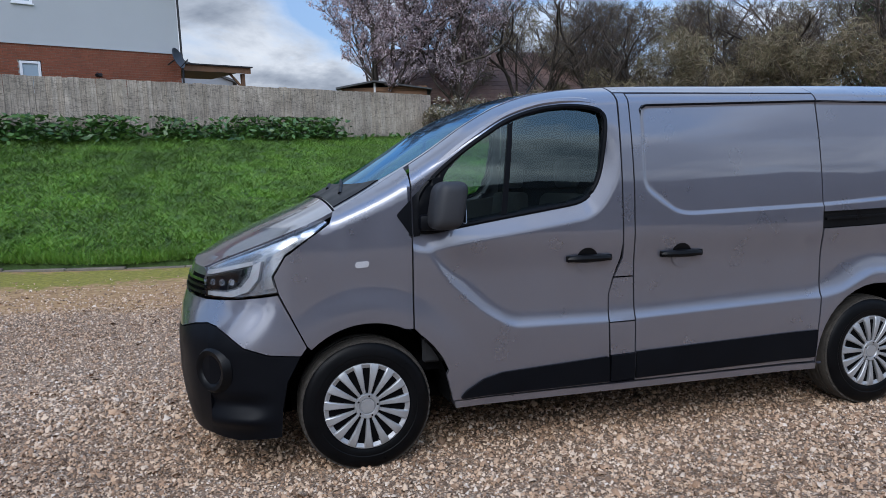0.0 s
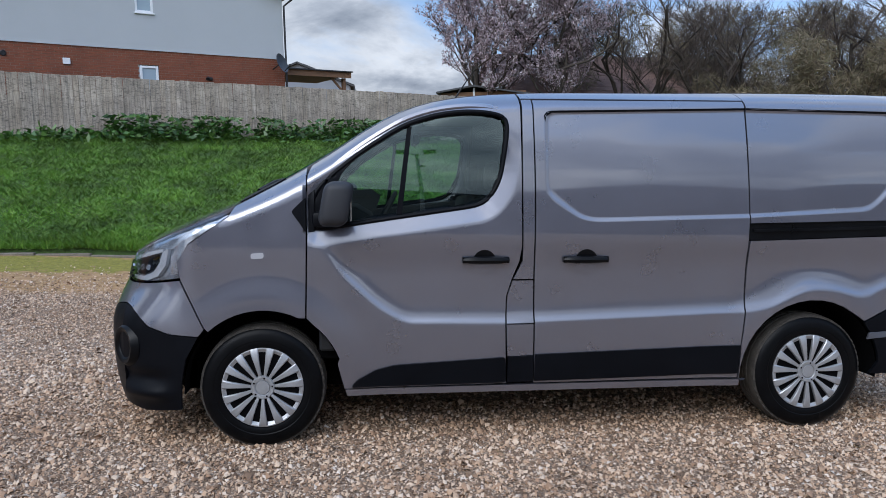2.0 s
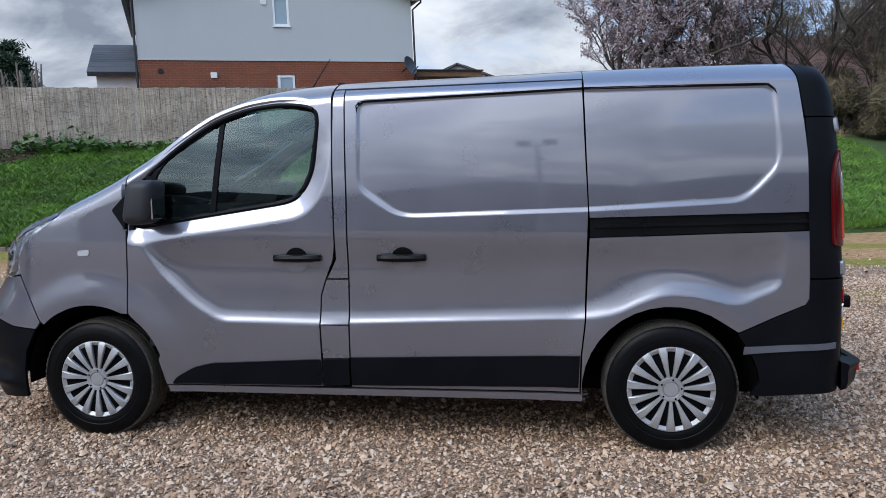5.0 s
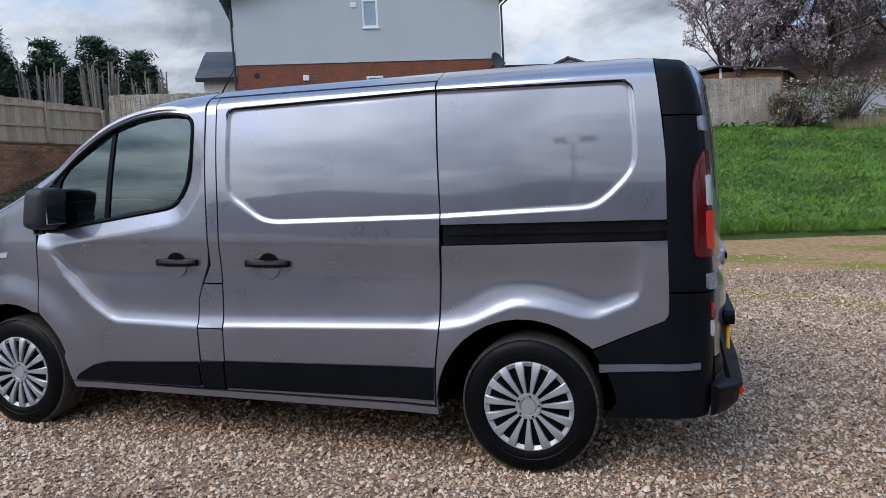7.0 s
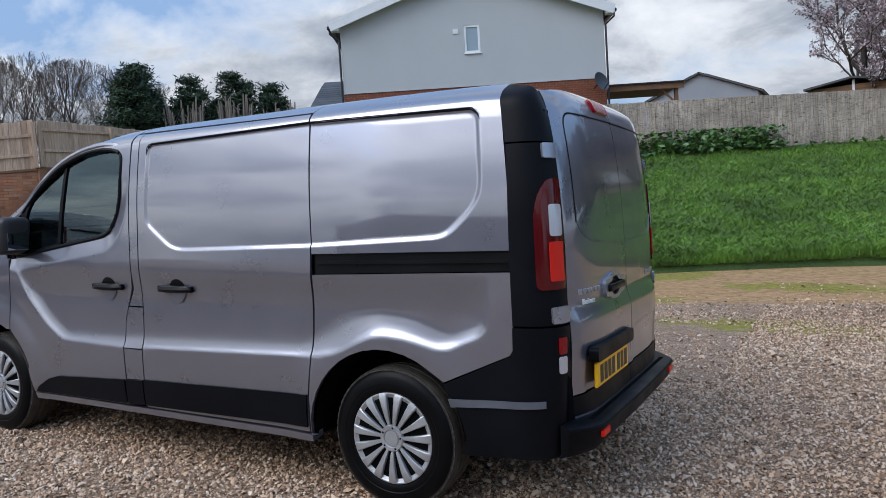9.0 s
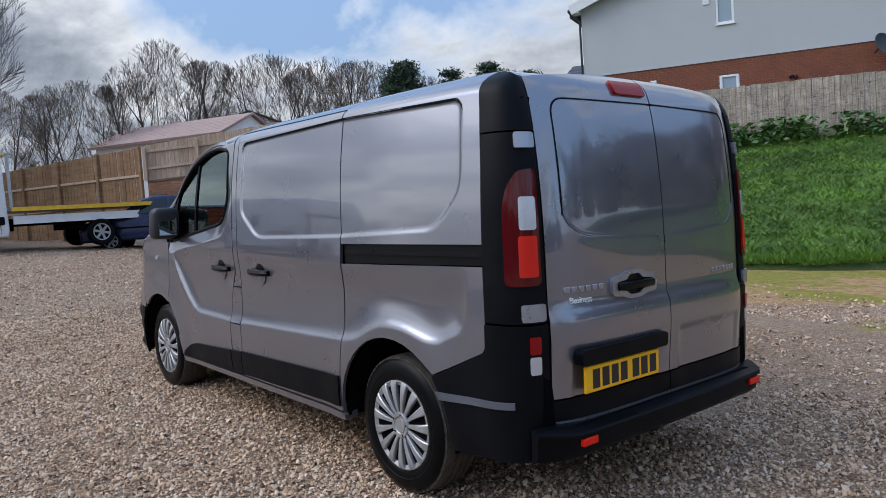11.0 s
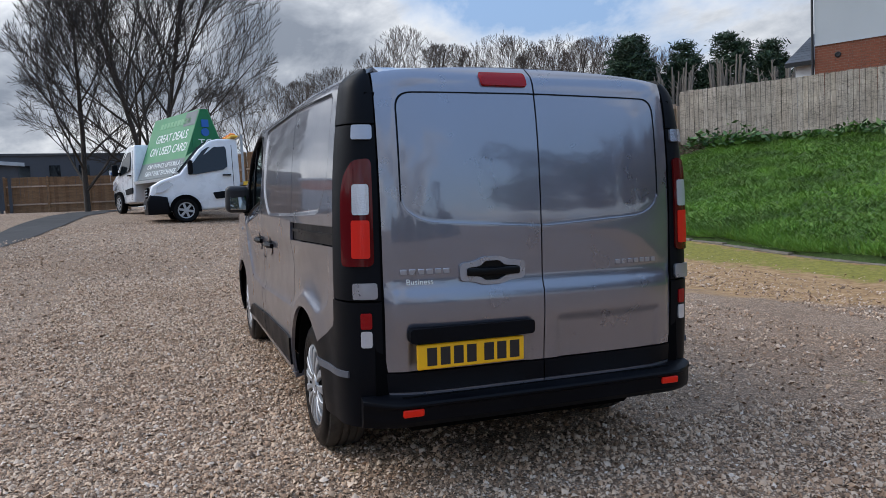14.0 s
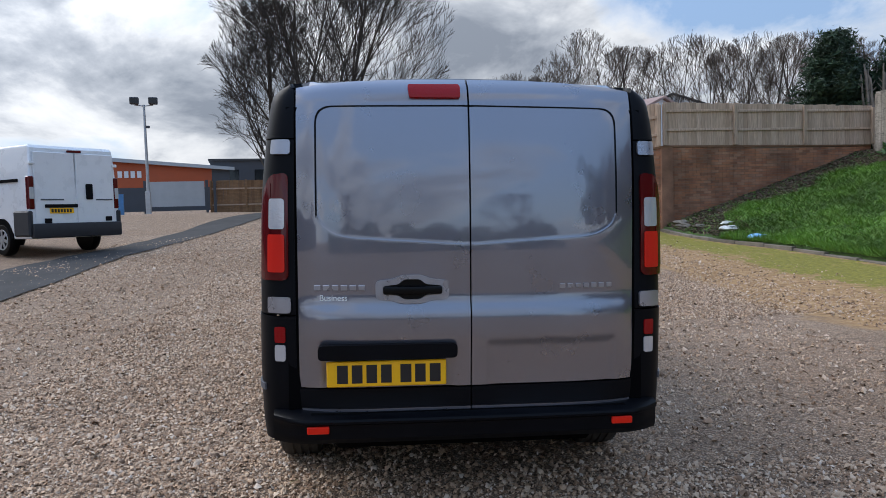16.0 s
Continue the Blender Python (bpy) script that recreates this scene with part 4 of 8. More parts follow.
for s in (0, 1):
    roof = bmesh.new()
    run = math.hypot(W / 2 + 0.28, (W / 2 + 0.28) * math.tan(slope))
    box(roof, -0.28 / math.cos(slope), run - 0.28 / math.cos(slope) + 0.1, -0.32, DEPTH + 0.3, 0.10, 0.20)
    m4 = Matrix.Translation((0 if s == 0 else W, 0, EAVE)) @ (Matrix.Rotation(-slope, 4, "Y") if s == 0 else Matrix.Scale(-1, 4, (1, 0, 0)) @ Matrix.Rotation(-slope, 4, "Y"))
    bmesh.ops.transform(roof, matrix=m4, verts=roof.verts)
    bmesh.ops.recalc_face_normals(roof, faces=roof.faces)
    part("roof", roof, m_tile, house, "dark tiled roof slope", 0)
    barge = bmesh.new()
    box(barge, -0.30 / math.cos(slope), run - 0.28 / math.cos(slope) + 0.05, -0.36, -0.30, -0.12, 0.19)
    box(barge, -0.30 / math.cos(slope), run - 0.28 / math.cos(slope) + 0.05, -0.30, -0.02, -0.02, 0.02)
    bmesh.ops.transform(barge, matrix=m4, verts=barge.verts)
    bmesh.ops.recalc_face_normals(barge, faces=barge.faces)
    part("bargeboard", barge, m_soffit, house, "white bargeboard and soffit", 0)
    xg = -0.33 if s == 0 else W + 0.33
    part("gutter", boxes((xg - 0.07, xg + 0.07, -0.30, DEPTH, EAVE - 0.14, EAVE - 0.03), bevel=0.02), m_pipe, house)
    part("eaves_box", boxes((min(xg, 0 if s == 0 else W) + 0.05, max(xg, 0 if s == 0 else W) - 0.0, -0.34, -0.0, EAVE - 0.2, EAVE - 0.0), bevel=0.01), m_soffit, house)
    xp = -0.06 if s == 0 else W + 0.06
    part("drainpipe", tube(bmesh.new(), [(xg, -0.16, EAVE - 0.14), (xg, -0.16, EAVE - 0.26), (xp, -0.03, EAVE - 0.5), (xp, -0.03, 2.3)], [0.036] * 4, 8), m_pipe, house, "black drainpipe")
for nm, x0, x1, z0, z1 in (("upper_window", WX0, WX1, WZ0, WZ1), ("lower_window", 4.21, 4.75, 3.92, 4.77)):
    fr = part(nm, boxes((x0, x0 + 0.07, -0.012, 0.06, z0, z1), (x1 - 0.07, x1, -0.012, 0.06, z0, z1), (x0 + 0.07, x1 - 0.07, -0.012, 0.06, z0, z0 + 0.07), (x0 + 0.07, x1 - 0.07, -0.012, 0.06, z1 - 0.07, z1), bevel=0.006), m_white_frame, house, "white framed window")
    part("pane", boxes((x0 + 0.06, x1 - 0.06, 0.02, 0.035, z0 + 0.06, z1 - 0.06)), m_house_glass, fr)
    part("sill", boxes((x0 - 0.03, x1 + 0.03, -0.07, 0.02, z0 - 0.045, z0 - 0.004), bevel=0.006), m_white_frame, fr)
    part("room_blind", boxes((x0 + 0.07, x1 - 0.07, 0.10, 0.11, z0 + 0.05, z1 - 0.05)), m_soffit, fr)
part("wall_vent", boxes((3.80, 3.99, -0.05, -0.02, 7.0, 7.17), bevel=0.01), m_soffit, house, "white vent cover")
part("meter_box", boxes((2.10, 2.30, -0.05, -0.006, 4.68, 4.86), bevel=0.01), m_white_frame, house, "small white wall box")
bm = lathe(bmesh.new(), [(0.085, 0.02), (0.085, -0.02), (0.065, -0.03), (0.06, 0.0), (0.0001, 0.0)], 18, "y", (0.62, -0.01, 4.90))
part("flue", bm, m_pipe, house, "round black flue outlet")
bm = boxes((6.28, 6.40, -0.10, -0.01, 4.42, 4.52), bevel=0.02)
tube(bm, [(6.26, -0.08, 4.50), (6.20, -0.18, 4.44)], [0.04, 0.055], 8)
part("wall_lamp", bm, m_pipe, house, "small black floodlight")
dish = lathe(bmesh.new(), [(0.0001, 0.06), (0.12, 0.05), (0.25, 0.012), (0.33, -0.035), (0.335, -0.03), (0.25, 0.02), (0.0001, 0.075)], 28, "y")
d = part("satellite_dish", dish, m_dark_clad, house, "dark grey satellite dish")
d.matrix_local = pose(8.62, -0.42, 5.05, -18, 0, 38)
part("dish_arm", tube(bmesh.new(), [(0, 0.06, 0), (0.05, 0.40, -0.05)], [0.025, 0.025], 6), m_pipe, d)
part("feed_horn", tube(bmesh.new(), [(0, 0.02, -0.30), (0, -0.30, -0.16)], [0.012, 0.02], 6), m_pipe, d)
canopy = part("canopy", boxes((W + 0.02, W + 2.75, 0.4, 3.4, 4.93, 5.0), (W + 0.02, W + 2.75, 0.4, 0.45, 4.80, 4.93)), m_wood, house, "brown timber canopy with a felt edge")
part("canopy_edge", boxes((W, W + 2.80, 0.33, 3.5, 5.0, 5.04)), m_pipe, canopy)
part("canopy_wall", boxes((W + 0.02, W + 0.1, 1.0, 3.4, 2.4, 4.8)), m_brick_far, canopy)
for xx in (W + 2.45,):
    part("post", boxes((xx, xx + 0.12, 0.5, 0.62, 2.4, 4.8)), m_wood, canopy)
    for dx in (-0.45,):
        part("brace", tube(bmesh.new(), [(xx + dx, 0.56, 4.82), (xx, 0.56, 4.35)], [0.05, 0.05], 4), m_wood, canopy)


def simple_house(name, label, at, ang, w, dep, base, eave, apex, wall, roof, gable=True, windows=()):
    """A plain house: walls, two roof slopes, bargeboards and its windows. The gable faces local -y."""
    h = thing(name, label, "house", pose(at[0], at[1], 0, 0, 0, ang))
    bm = bmesh.new()
    prism(bm, [(0, base), (w, base), (w, eave), (w / 2, apex), (0, eave)], "y", 0, dep)
    part("wall_block", bm, wall, h, angle=0)
    sl = math.atan2(apex - eave, w / 2)
    for s in (0, 1):
        bm = bmesh.new()
        box(bm, -0.3, (w / 2) / math.cos(sl) + 0.06, -0.25, dep + 0.25, 0.03, 0.16)
        m4 = Matrix.Translation((0 if s == 0 else w, 0, eave)) @ (Matrix.Rotation(-sl, 4, "Y") if s == 0 else Matrix.Scale(-1, 4, (1, 0, 0)) @ Matrix.Rotation(-sl, 4, "Y"))
        bmesh.ops.transform(bm, matrix=m4, verts=bm.verts)
        bmesh.ops.recalc_face_normals(bm, faces=bm.faces)
        r = part("roof", bm, roof, h, angle=0)
        for k in range(int((w / 2) / math.cos(sl) / 0.35)):
            bm = bmesh.new()
            box(bm, -0.3 + 0.35 * k, -0.3 + 0.35 * k + 0.33, -0.26, dep + 0.26, 0.16, 0.185)
            bmesh.ops.transform(bm, matrix=m4, verts=bm.verts)
            bmesh.ops.recalc_face_normals(bm, faces=bm.faces)
            part("tile_course", bm, roof, r, angle=0)
    for x0, x1, z0, z1 in windows:
        fr = part("window", boxes((x0, x1, -0.03, 0.02, z0, z1), bevel=0.01), m_white_frame, h)
        part("pane", boxes((x0 + 0.07, x1 - 0.07, -0.04, -0.02, z0 + 0.07, z1 - 0.07)), m_dark_glass, fr)
    return h


ANG = math.degrees(math.atan2(U.y, U.x))
simple_house("neighbour_house", "white-walled house with a dark slate roof beyond the fence", (-10.2, 20.6), ANG + 90, 7.0, 3.2, 2.5, 5.25, 6.7, m_soffit, m_tile)
simple_house("gabled_house", "pale grey gabled house far behind the fence", (-9.0, 54.0), 0, 8.0, 9.0, 2.5, 8.0, 9.7, m_shaded_wall, m_felt)
simple_house("brown_roof_house", "house with a brown tiled roof behind blossom trees", (20.0, 31.0), 100, 7.0, 13.0, 2.0, 4.2, 6.9, m_soffit, m_roof_brown)
simple_house("pale_roof_house", "low house with a pale pink tiled roof behind the yard", (-36.0, 15.0), 118, 6.0, 10.0, 1.0, 6.5, 7.8, m_soffit, m_roof_pink)
simple_house("dark_roof_house", "low house with a long dark roof beyond the yard", (-62.5, 35.5), -120, 9.0, 13.0, 1.0, 8.6, 10.5, m_soffit, m_felt)
shed = thing("garden_shed", "low brown timber shed with a grey felt roof", "shed", pose(3.6, 27.0, 0, 0, 0, -12))
for k in range(12):
    part("plank", boxes((0, 3.6, 0, 3.0, 2.5 + 0.18 * k, 2.675 + 0.18 * k), bevel=0.01), m_wood, shed, angle=0)
bm = bmesh.new()
prism(bm, [(-0.2, 4.62), (1.4, 4.86), (3.8, 4.46), (3.8, 4.52), (1.4, 4.93), (-0.2, 4.69)], "y", -0.25, 3.2)
part("roof", bm, m_felt, shed, angle=0)
part("corner_post", boxes((1.36, 1.44, -0.03, 0.0, 4.4, 4.82)), m_soffit, shed)

# far buildings beyond the end of the yard
hall = thing("orange_hall", "long orange clad industrial hall with a grey roof", "building", pose(-49.5, -20.5, 0, 0, 0, 104))
part("wall_block", boxes((-8, 9.3, 0, 18, 0.5, 4.9)), m_orange_clad, hall, angle=0)
part("lower_band", boxes((-8, 9.28, -0.02, 0, 0.5, 3.6)), m_dark_clad, hall, angle=0)
bm = bmesh.new()
prism(bm, [(-8.3, 6.3), (9.6, 4.85), (9.6, 5.1), (-8.3, 6.6)], "y", -0.4, 18.5)
part("roof", bm, m_grey_sheet, hall, angle=0)
bm = bmesh.new()
prism(bm, [(-8, 4.9), (9.3, 4.9), (-8, 6.35)], "y", 0, 0.1)
part("gable_panel", bm, m_orange_clad, hall, angle=0)
for k in range(4):
    part("sign_letter_bar", boxes((1.2 + 0.45 * k, 1.5 + 0.45 * k, -0.05, -0.02, 4.35, 4.85)), m_soffit, hall, "pale sign bar")
dark = thing("dark_office", "flat-roofed dark grey office building", "building", pose(-51.4, -12.9, 0, 0, 0, 100))
part("wall_block", boxes((0, 9, 0, 12, 0.8, 5.6)), m_dark_clad, dark, angle=0)
part("parapet", boxes((-0.15, 9.15, -0.15, 12.15, 5.6, 5.75)), m_felt, dark, angle=0)
for k in range(4):
    part("window", boxes((1.4 + 1.9 * k, 2.1 + 1.9 * k, -0.05, 0, 4.0, 4.9)), m_dark_glass, dark)
board = thing("grey_board", "pale grey sheet hoarding at the end of the yard", "hoarding", pose(-32.2, -12.1, 0, 0, 0, 100))
part("sheet", boxes((0, 2.9, 0, 0.04, 1.85, 3.15)), m_grey_sheet, board, angle=0)
for x in (-0.1, 2.95, 3.35):
    part("post", boxes((x, x + 0.14, -0.06, 0.06, 1.2, 3.2)), m_dark_clad, board, angle=0)
rail = thing("blue_barrier", "blue painted steel barrier beside a lamp post", "barrier", pose(-30.5, -14.6, 0, 0, 0, 100))
part("post", boxes((1.6, 1.85, -0.1, 0.1, 1.3, 2.5)), m_blue_post, rail)
for z in (1.65, 2.05):
    part("bar", boxes((-3.0, 1.7, -0.03, 0.03, z, z + 0.09)), m_blue_post, rail)
sign = thing("small_sign", "small white sign board near the far trees", "sign", pose(-37.0, -4.7, 0, 0, 0, 92))
part("panel", boxes((0, 1.3, 0, 0.05, 2.9, 3.6)), m_white_print, sign, angle=0)
part("symbol", boxes((0.08, 0.5, -0.02, 0, 3.0, 3.5)), m_blue_print, sign, angle=0)
part("pole", boxes((0.6, 0.7, 0.05, 0.12, 1.3, 2.95)), m_steel, sign)


def lamp_post(at, z0, h, turn):
    """A steel column with a short arm, two floodlights and a camera."""
    p = thing("lamp_post", "steel lamp post with two floodlights", "lamp post", pose(at[0], at[1], z0, 0, 0, turn), "yard lamp posts")
    part("column", tube(bmesh.new(), [(0, 0, 0), (0.02, 0, h * 0.4), (0, 0, h)], [0.09, 0.07, 0.055], 10), m_steel, p)
    part("base_box", boxes((-0.12, 0.12, -0.1, 0.1, 0, 1.1), bevel=0.02), m_steel, p)
    part("arm", tube(bmesh.new(), [(-0.42, 0, h + 0.0), (0, 0, h - 0.05), (0.42, 0, h + 0.0)], [0.03, 0.03, 0.03], 6), m_steel, p)
    for s in (-1, 1):
        hd = part("floodlight", boxes((s * 0.42 - 0.2, s * 0.42 + 0.2, -0.14, 0.14, h + 0.03, h + 0.36), bevel=0.03), m_dark_clad, p, "black floodlight")
        part("lens", boxes((s * 0.42 - 0.16, s * 0.42 + 0.16, -0.15, -0.13, h + 0.08, h + 0.32)), m_dark_glass, hd)
    part("small_camera", boxes((0.06, 0.22, -0.06, 0.06, h - 1.1, h - 0.98), bevel=0.02), m_dark_clad, p)
    return p


lamp_post((-29.2, -11.1), 1.45, 5.2, 98)
lamp_post((2.6, -19.0), 0.3, 6.3, 10)

# litter by the wall
for nm, lab, mt, (x, t), sc in (("plastic_bag", "crumpled pale blue plastic bag on the bank", m_litter, (-8.6, 0.03), 0.2), ("scrap_board", "broken white board lying on soil", m_litter_white, (-9.9, 0.06), 0.2), ("scrap_board", "broken white board lying on soil", m_litter_white, (-10.6, 0.10), 0.15),
                                  ("stone_lump", "pale rubble lump on the soil", m_kerb, (-12.2, 0.03), 0.2), ("stone_lump", "pale rubble lump on the soil", m_kerb, (-11.4, 0.05), 0.16), ("stone_lump", "pale rubble lump on the soil", m_kerb, (-12.8, 0.05), 0.22)):
    bm = bmesh.new()
    bmesh.ops.create_icosphere(bm, subdivisions=3, radius=sc)
    for vtx in bm.verts:
        vtx.co *= 1 + 0.45 * noise.noise(vtx.co * 4 / sc * 0.4 + Vector((x, 0, 0)))
        vtx.co.z *= 0.35
    p = bank_point(x, t)
    single(nm, bm, mt, lab, nm.split("_")[-1], m=pose(p.x, p.y, p.z + 0.03, 0, 0, x * 50))
# ---- the grey panel van ----
ex = Vector((1, 0.0142, -0.0265)).normalized()
ey = Vector((-0.0142, 1, -0.022))
ey = (ey - ex * ex.dot(ey)).normalized()
ez = ex.cross(ey)
VAN = Matrix(((ex.x, ey.x, ez.x, -0.037), (ex.y, ey.y, ez.y, 0.005), (ex.z, ey.z, ez.z, -0.022), (0, 0, 0, 1)))
van = thing("panel_van", "grey metallic panel van with black lower trim parked on gravel", "van", VAN)

NOSE_AT, REAR_AT, DOOR_HALF = -0.30, 3.70, 0.765
half_width = curve((0.15, 0.90), (0.3, 0.935), (0.45, 0.95), (0.65, 0.955), (1.0, 0.954), (1.2, 0.950), (1.4, 0.943), (1.6, 0.926), (1.75, 0.905), (1.9, 0.880), (2.0, 0.862))
roof_edge = curve((-0.95, 0.93), (-0.80, 0.985), (-0.64, 1.07), (-0.37, 1.185), (-0.19, 1.258), (-0.04, 1.335), (0.17, 1.452), (0.36, 1.566), (0.59, 1.718),
                  (0.78, 1.815), (0.975, 1.872), (1.23, 1.905), (1.55, 1.92), (2.19, 1.929), (2.82, 1.939), (3.46, 1.943), (3.9, 1.93))
nose_x = curve((0.15, -0.84), (0.3, -0.885), (0.5, -0.91), (0.65, -0.912), (0.78, -0.90), (0.86, -0.873), (0.98, -0.84), (1.06, -0.81), (1.5, -0.7))
rear_x = curve((0.3, 3.905), (0.6, 3.917), (0.9, 3.918), (1.05, 3.910), (1.4, 3.893), (1.6, 3.872), (1.78, 3.842), (1.88, 3.80), (1.95, 3.74))
door_x = curve((0.4, 3.978), (0.6, 3.980), (0.78, 3.980), (0.95, 3.970), (1.2, 3.963), (1.4, 3.951), (1.6, 3.930), (1.78, 3.900), (1.88, 3.868), (1.94, 3.79))


def nose_round(z):
    """How square the front corners are: boxy at the bumper, rounder at the lamps."""
    k = smooth(0.62, 0.9, z)
    return 2.6 - 0.6 * k, 0.3 + 0.2 * k


def side_y(x, z):
    """Half width of the body at a length and a height."""
    w = half_width(z)
    d = roof_edge(x) - z
    h, k = (0.11, 0.15) if x > 0.2 else (0.11 - 0.05 * smooth(0.2, -0.3, x), 0.15 - 0.09 * smooth(0.2, -0.3, x))
    if d < h:
        w -= k * min(1.2, (1 - d / h)) ** 2.3
    w -= 0.022 * smooth(2.9, 3.75, x)          # the flanks draw in towards the rear
    if x < NOSE_AT:
        r = min(0.9999, (NOSE_AT - x) / (NOSE_AT - nose_x(z)))
        a, b2 = nose_round(z)
        w *= (1 - r ** a) ** b2
    return w


WINDOW = rounded([(0.263, 1.352), (0.263, 1.152), (0.62, 1.209), (1.20, 1.293), (1.283, 1.42), (1.328, 1.73), (1.29, 1.79), (1.122, 1.806), (0.941, 1.786), (0.758, 1.728), (0.542, 1.592), (0.386, 1.472)], 0.06, 4)
GLASS = rounded([(0.405, 1.42), (0.415, 1.203), (0.65, 1.228), (1.185, 1.307), (1.262, 1.425), (1.307, 1.733), (1.273, 1.776), (1.12, 1.791), (0.945, 1.770), (0.766, 1.713), (0.553, 1.580), (0.45, 1.496)], 0.05, 4)
SLIDE_PANEL = rounded([(1.523, 1.803), (2.78, 1.836), (2.80, 1.231), (1.80, 1.207), (1.715, 1.225), (1.545, 1.345), (1.523, 1.401)], 0.05, 4)
QUARTER_PANEL = rounded([(2.56, 1.830), (3.57, 1.825), (3.597, 1.494), (3.575, 1.415), (3.47, 1.305), (3.40, 1.263), (2.58, 1.224)], 0.06, 4)
FLANK = rounded([(0.20, 1.20), (0.30, 1.10), (0.435, 0.915), (0.605, 0.755), (0.755, 0.664), (1.31, 0.654), (2.66, 0.695), (2.83, 0.72), (2.95, 0.78), (3.06, 0.825), (3.2, 0.815), (3.4, 0.765),
                 (3.61, 0.85), (3.635, 1.115), (2.7, 1.09), (1.4, 1.13), (0.7, 1.15)], 0.06, 4)


def ramp01(a, b, x):
    return min(1.0, max(0.0, (x - a) / (b - a)))


def relief(x, z):
    """The pressed shapes of the flank: recessed upper panels, a hollow band below the waist, arch lips and the sill."""
    r = 0.0
    if x > 1.45 and z > 1.15:
        d = inside_depth(SLIDE_PANEL if x < 2.675 else QUARTER_PANEL, x, z)
        r -= 0.0085 * ramp01(-0.002, 0.017, d)
    if x > 0.15 and 0.6 < z < 1.25:
        d = inside_depth(FLANK, x, z)
        if d > 0:                  # steepest at the crease, easing inwards
            r -= 0.021 * (1 - math.exp(-d / 0.036)) * smooth(1.17, 0.92, z)
    if x > 0.24 and 1.0 < z < 1.9:      # the sloping shoulder round the door window
        d = -inside_depth(WINDOW, x, z)
        if d < 0.085:
            r -= 0.012 if d < -0.001 else 0.024 * (1 - max(0.0, d) / 0.085) * smooth(1.72, 1.45, z)
    if x < -0.4 and z < 0.6:      # the bumper's lower lip and the hollow above it
        r += smooth(-0.42, -0.58, x) * (0.030 * math.exp(-((z - 0.30) / 0.035) ** 2) - 0.026 * math.exp(-((z - 0.385) / 0.035) ** 2))
    for cx, rad in ((0.012, 0.415), (3.085, 0.428)):
        q = math.hypot(x - cx, (z - 0.33))
        if rad - 0.02 < q < rad + 0.22:
            r += 0.012 * smooth(rad + 0.2, rad + 0.03, q)
    return r


def on_side(x, z):
    return Vector((x, -(side_y(x, z) + relief(x, z)), z))


def on_corner(u, z):
    """The flank, running round the rear corner beyond REAR_AT."""
    if u <= REAR_AT:
        return on_side(u, z)
    a = radians(90) * min(1, (u - REAR_AT) / 0.34)
    w, xr = max(side_y(REAR_AT, z), DOOR_HALF + 0.012), rear_x(z)
    return Vector((REAR_AT + (xr - REAR_AT) * math.sin(a) ** 0.8, -(w - (w - DOOR_HALF) * (1 - math.cos(a) ** 0.75)), z))


def off_corner(d):
    def f(u, z):
        e = 0.004
        p, du, dz = on_corner(u, z), on_corner(u + e, z) - on_corner(u - e, z), on_corner(u, z + e) - on_corner(u, z - e)
        nrm = du.cross(dz).normalized()
        return p + nrm * d
    return f


def off_side(d):
    return lambda x, z: on_side(x, z) + Vector((0, -d, 0))


def on_top(x, y):
    """Bonnet, windscreen and roof, over the body's upper edge."""
    ye = side_y(x, roof_edge(x) - 0.001)
    crown = 0.055 if x < -0.1 else 0.055 - 0.022 * smooth(-0.1, 1.1, x) - 0.028 * smooth(3.1, 3.8, x)
    sag = 0.050 * smooth(3.64, 3.79, x) * min(1.0, abs(y) / 0.757) ** 2.5          # the roof's rear edge bows down to the corners
    return Vector((x, y, roof_edge(x) - sag + crown * (1 - min(1.0, abs(y) / ye) ** 2.2)))


def on_front(t, z):
    """The nose between the two front corners; t runs from -1 to 1 across."""
    y = t * side_y(-0.74, z)
    w = half_width(z)
    a, b2 = nose_round(z)
    r = max(0.0, 1 - (abs(y) / w) ** (1 / b2)) ** (1 / a)
    return Vector((NOSE_AT - (NOSE_AT - nose_x(z)) * r, y, z))


DOOR_PANE = rounded([(-0.675, 1.803), (0.05, 1.811), (0.05, 1.192), (-0.575, 1.232), (-0.675, 1.30)], 0.075, 6)
PLATE_BAY = rounded([(-0.66, 0.78), (-0.07, 0.775), (-0.07, 0.50), (-0.66, 0.50)], 0.02, 3)


def on_rear(y, z):
    x = door_x(z) - 0.062 * (abs(y) / DOOR_HALF) ** 6
    d = inside_depth(DOOR_PANE, -abs(y), z)
    x -= 0.0015 * smooth(-0.001, 0.009, d)
    x -= 0.012 * smooth(-0.008, 0.03, inside_depth(PLATE_BAY, -abs(y), z))
    x += 0.016 * smooth(0.945, 0.912, z) * smooth(0.56, 0.90, z) * smooth(DOOR_HALF, DOOR_HALF - 0.035, abs(y))
    return Vector((x, y, z))


def both(name, bm, mat, parent=van, label=""):
    """A panel on the near side and its twin on the far side."""
    other = mirrored(bm)
    return part(name, bm, mat, parent, label), part(name, other, mat, parent, label)


def arch(cx, r, a0, a1, k=14):
    return [(cx + r * math.cos(radians(a0 + (a1 - a0) * i / k)), 0.33 + r * math.sin(radians(a0 + (a1 - a0) * i / k))) for i in range(k + 1)]


def edge_line(x0, x1, drop=0.0, k=10):
    return [(x0 + (x1 - x0) * i / k, roof_edge(x0 + (x1 - x0) * i / k) - drop) for i in range(k + 1)]


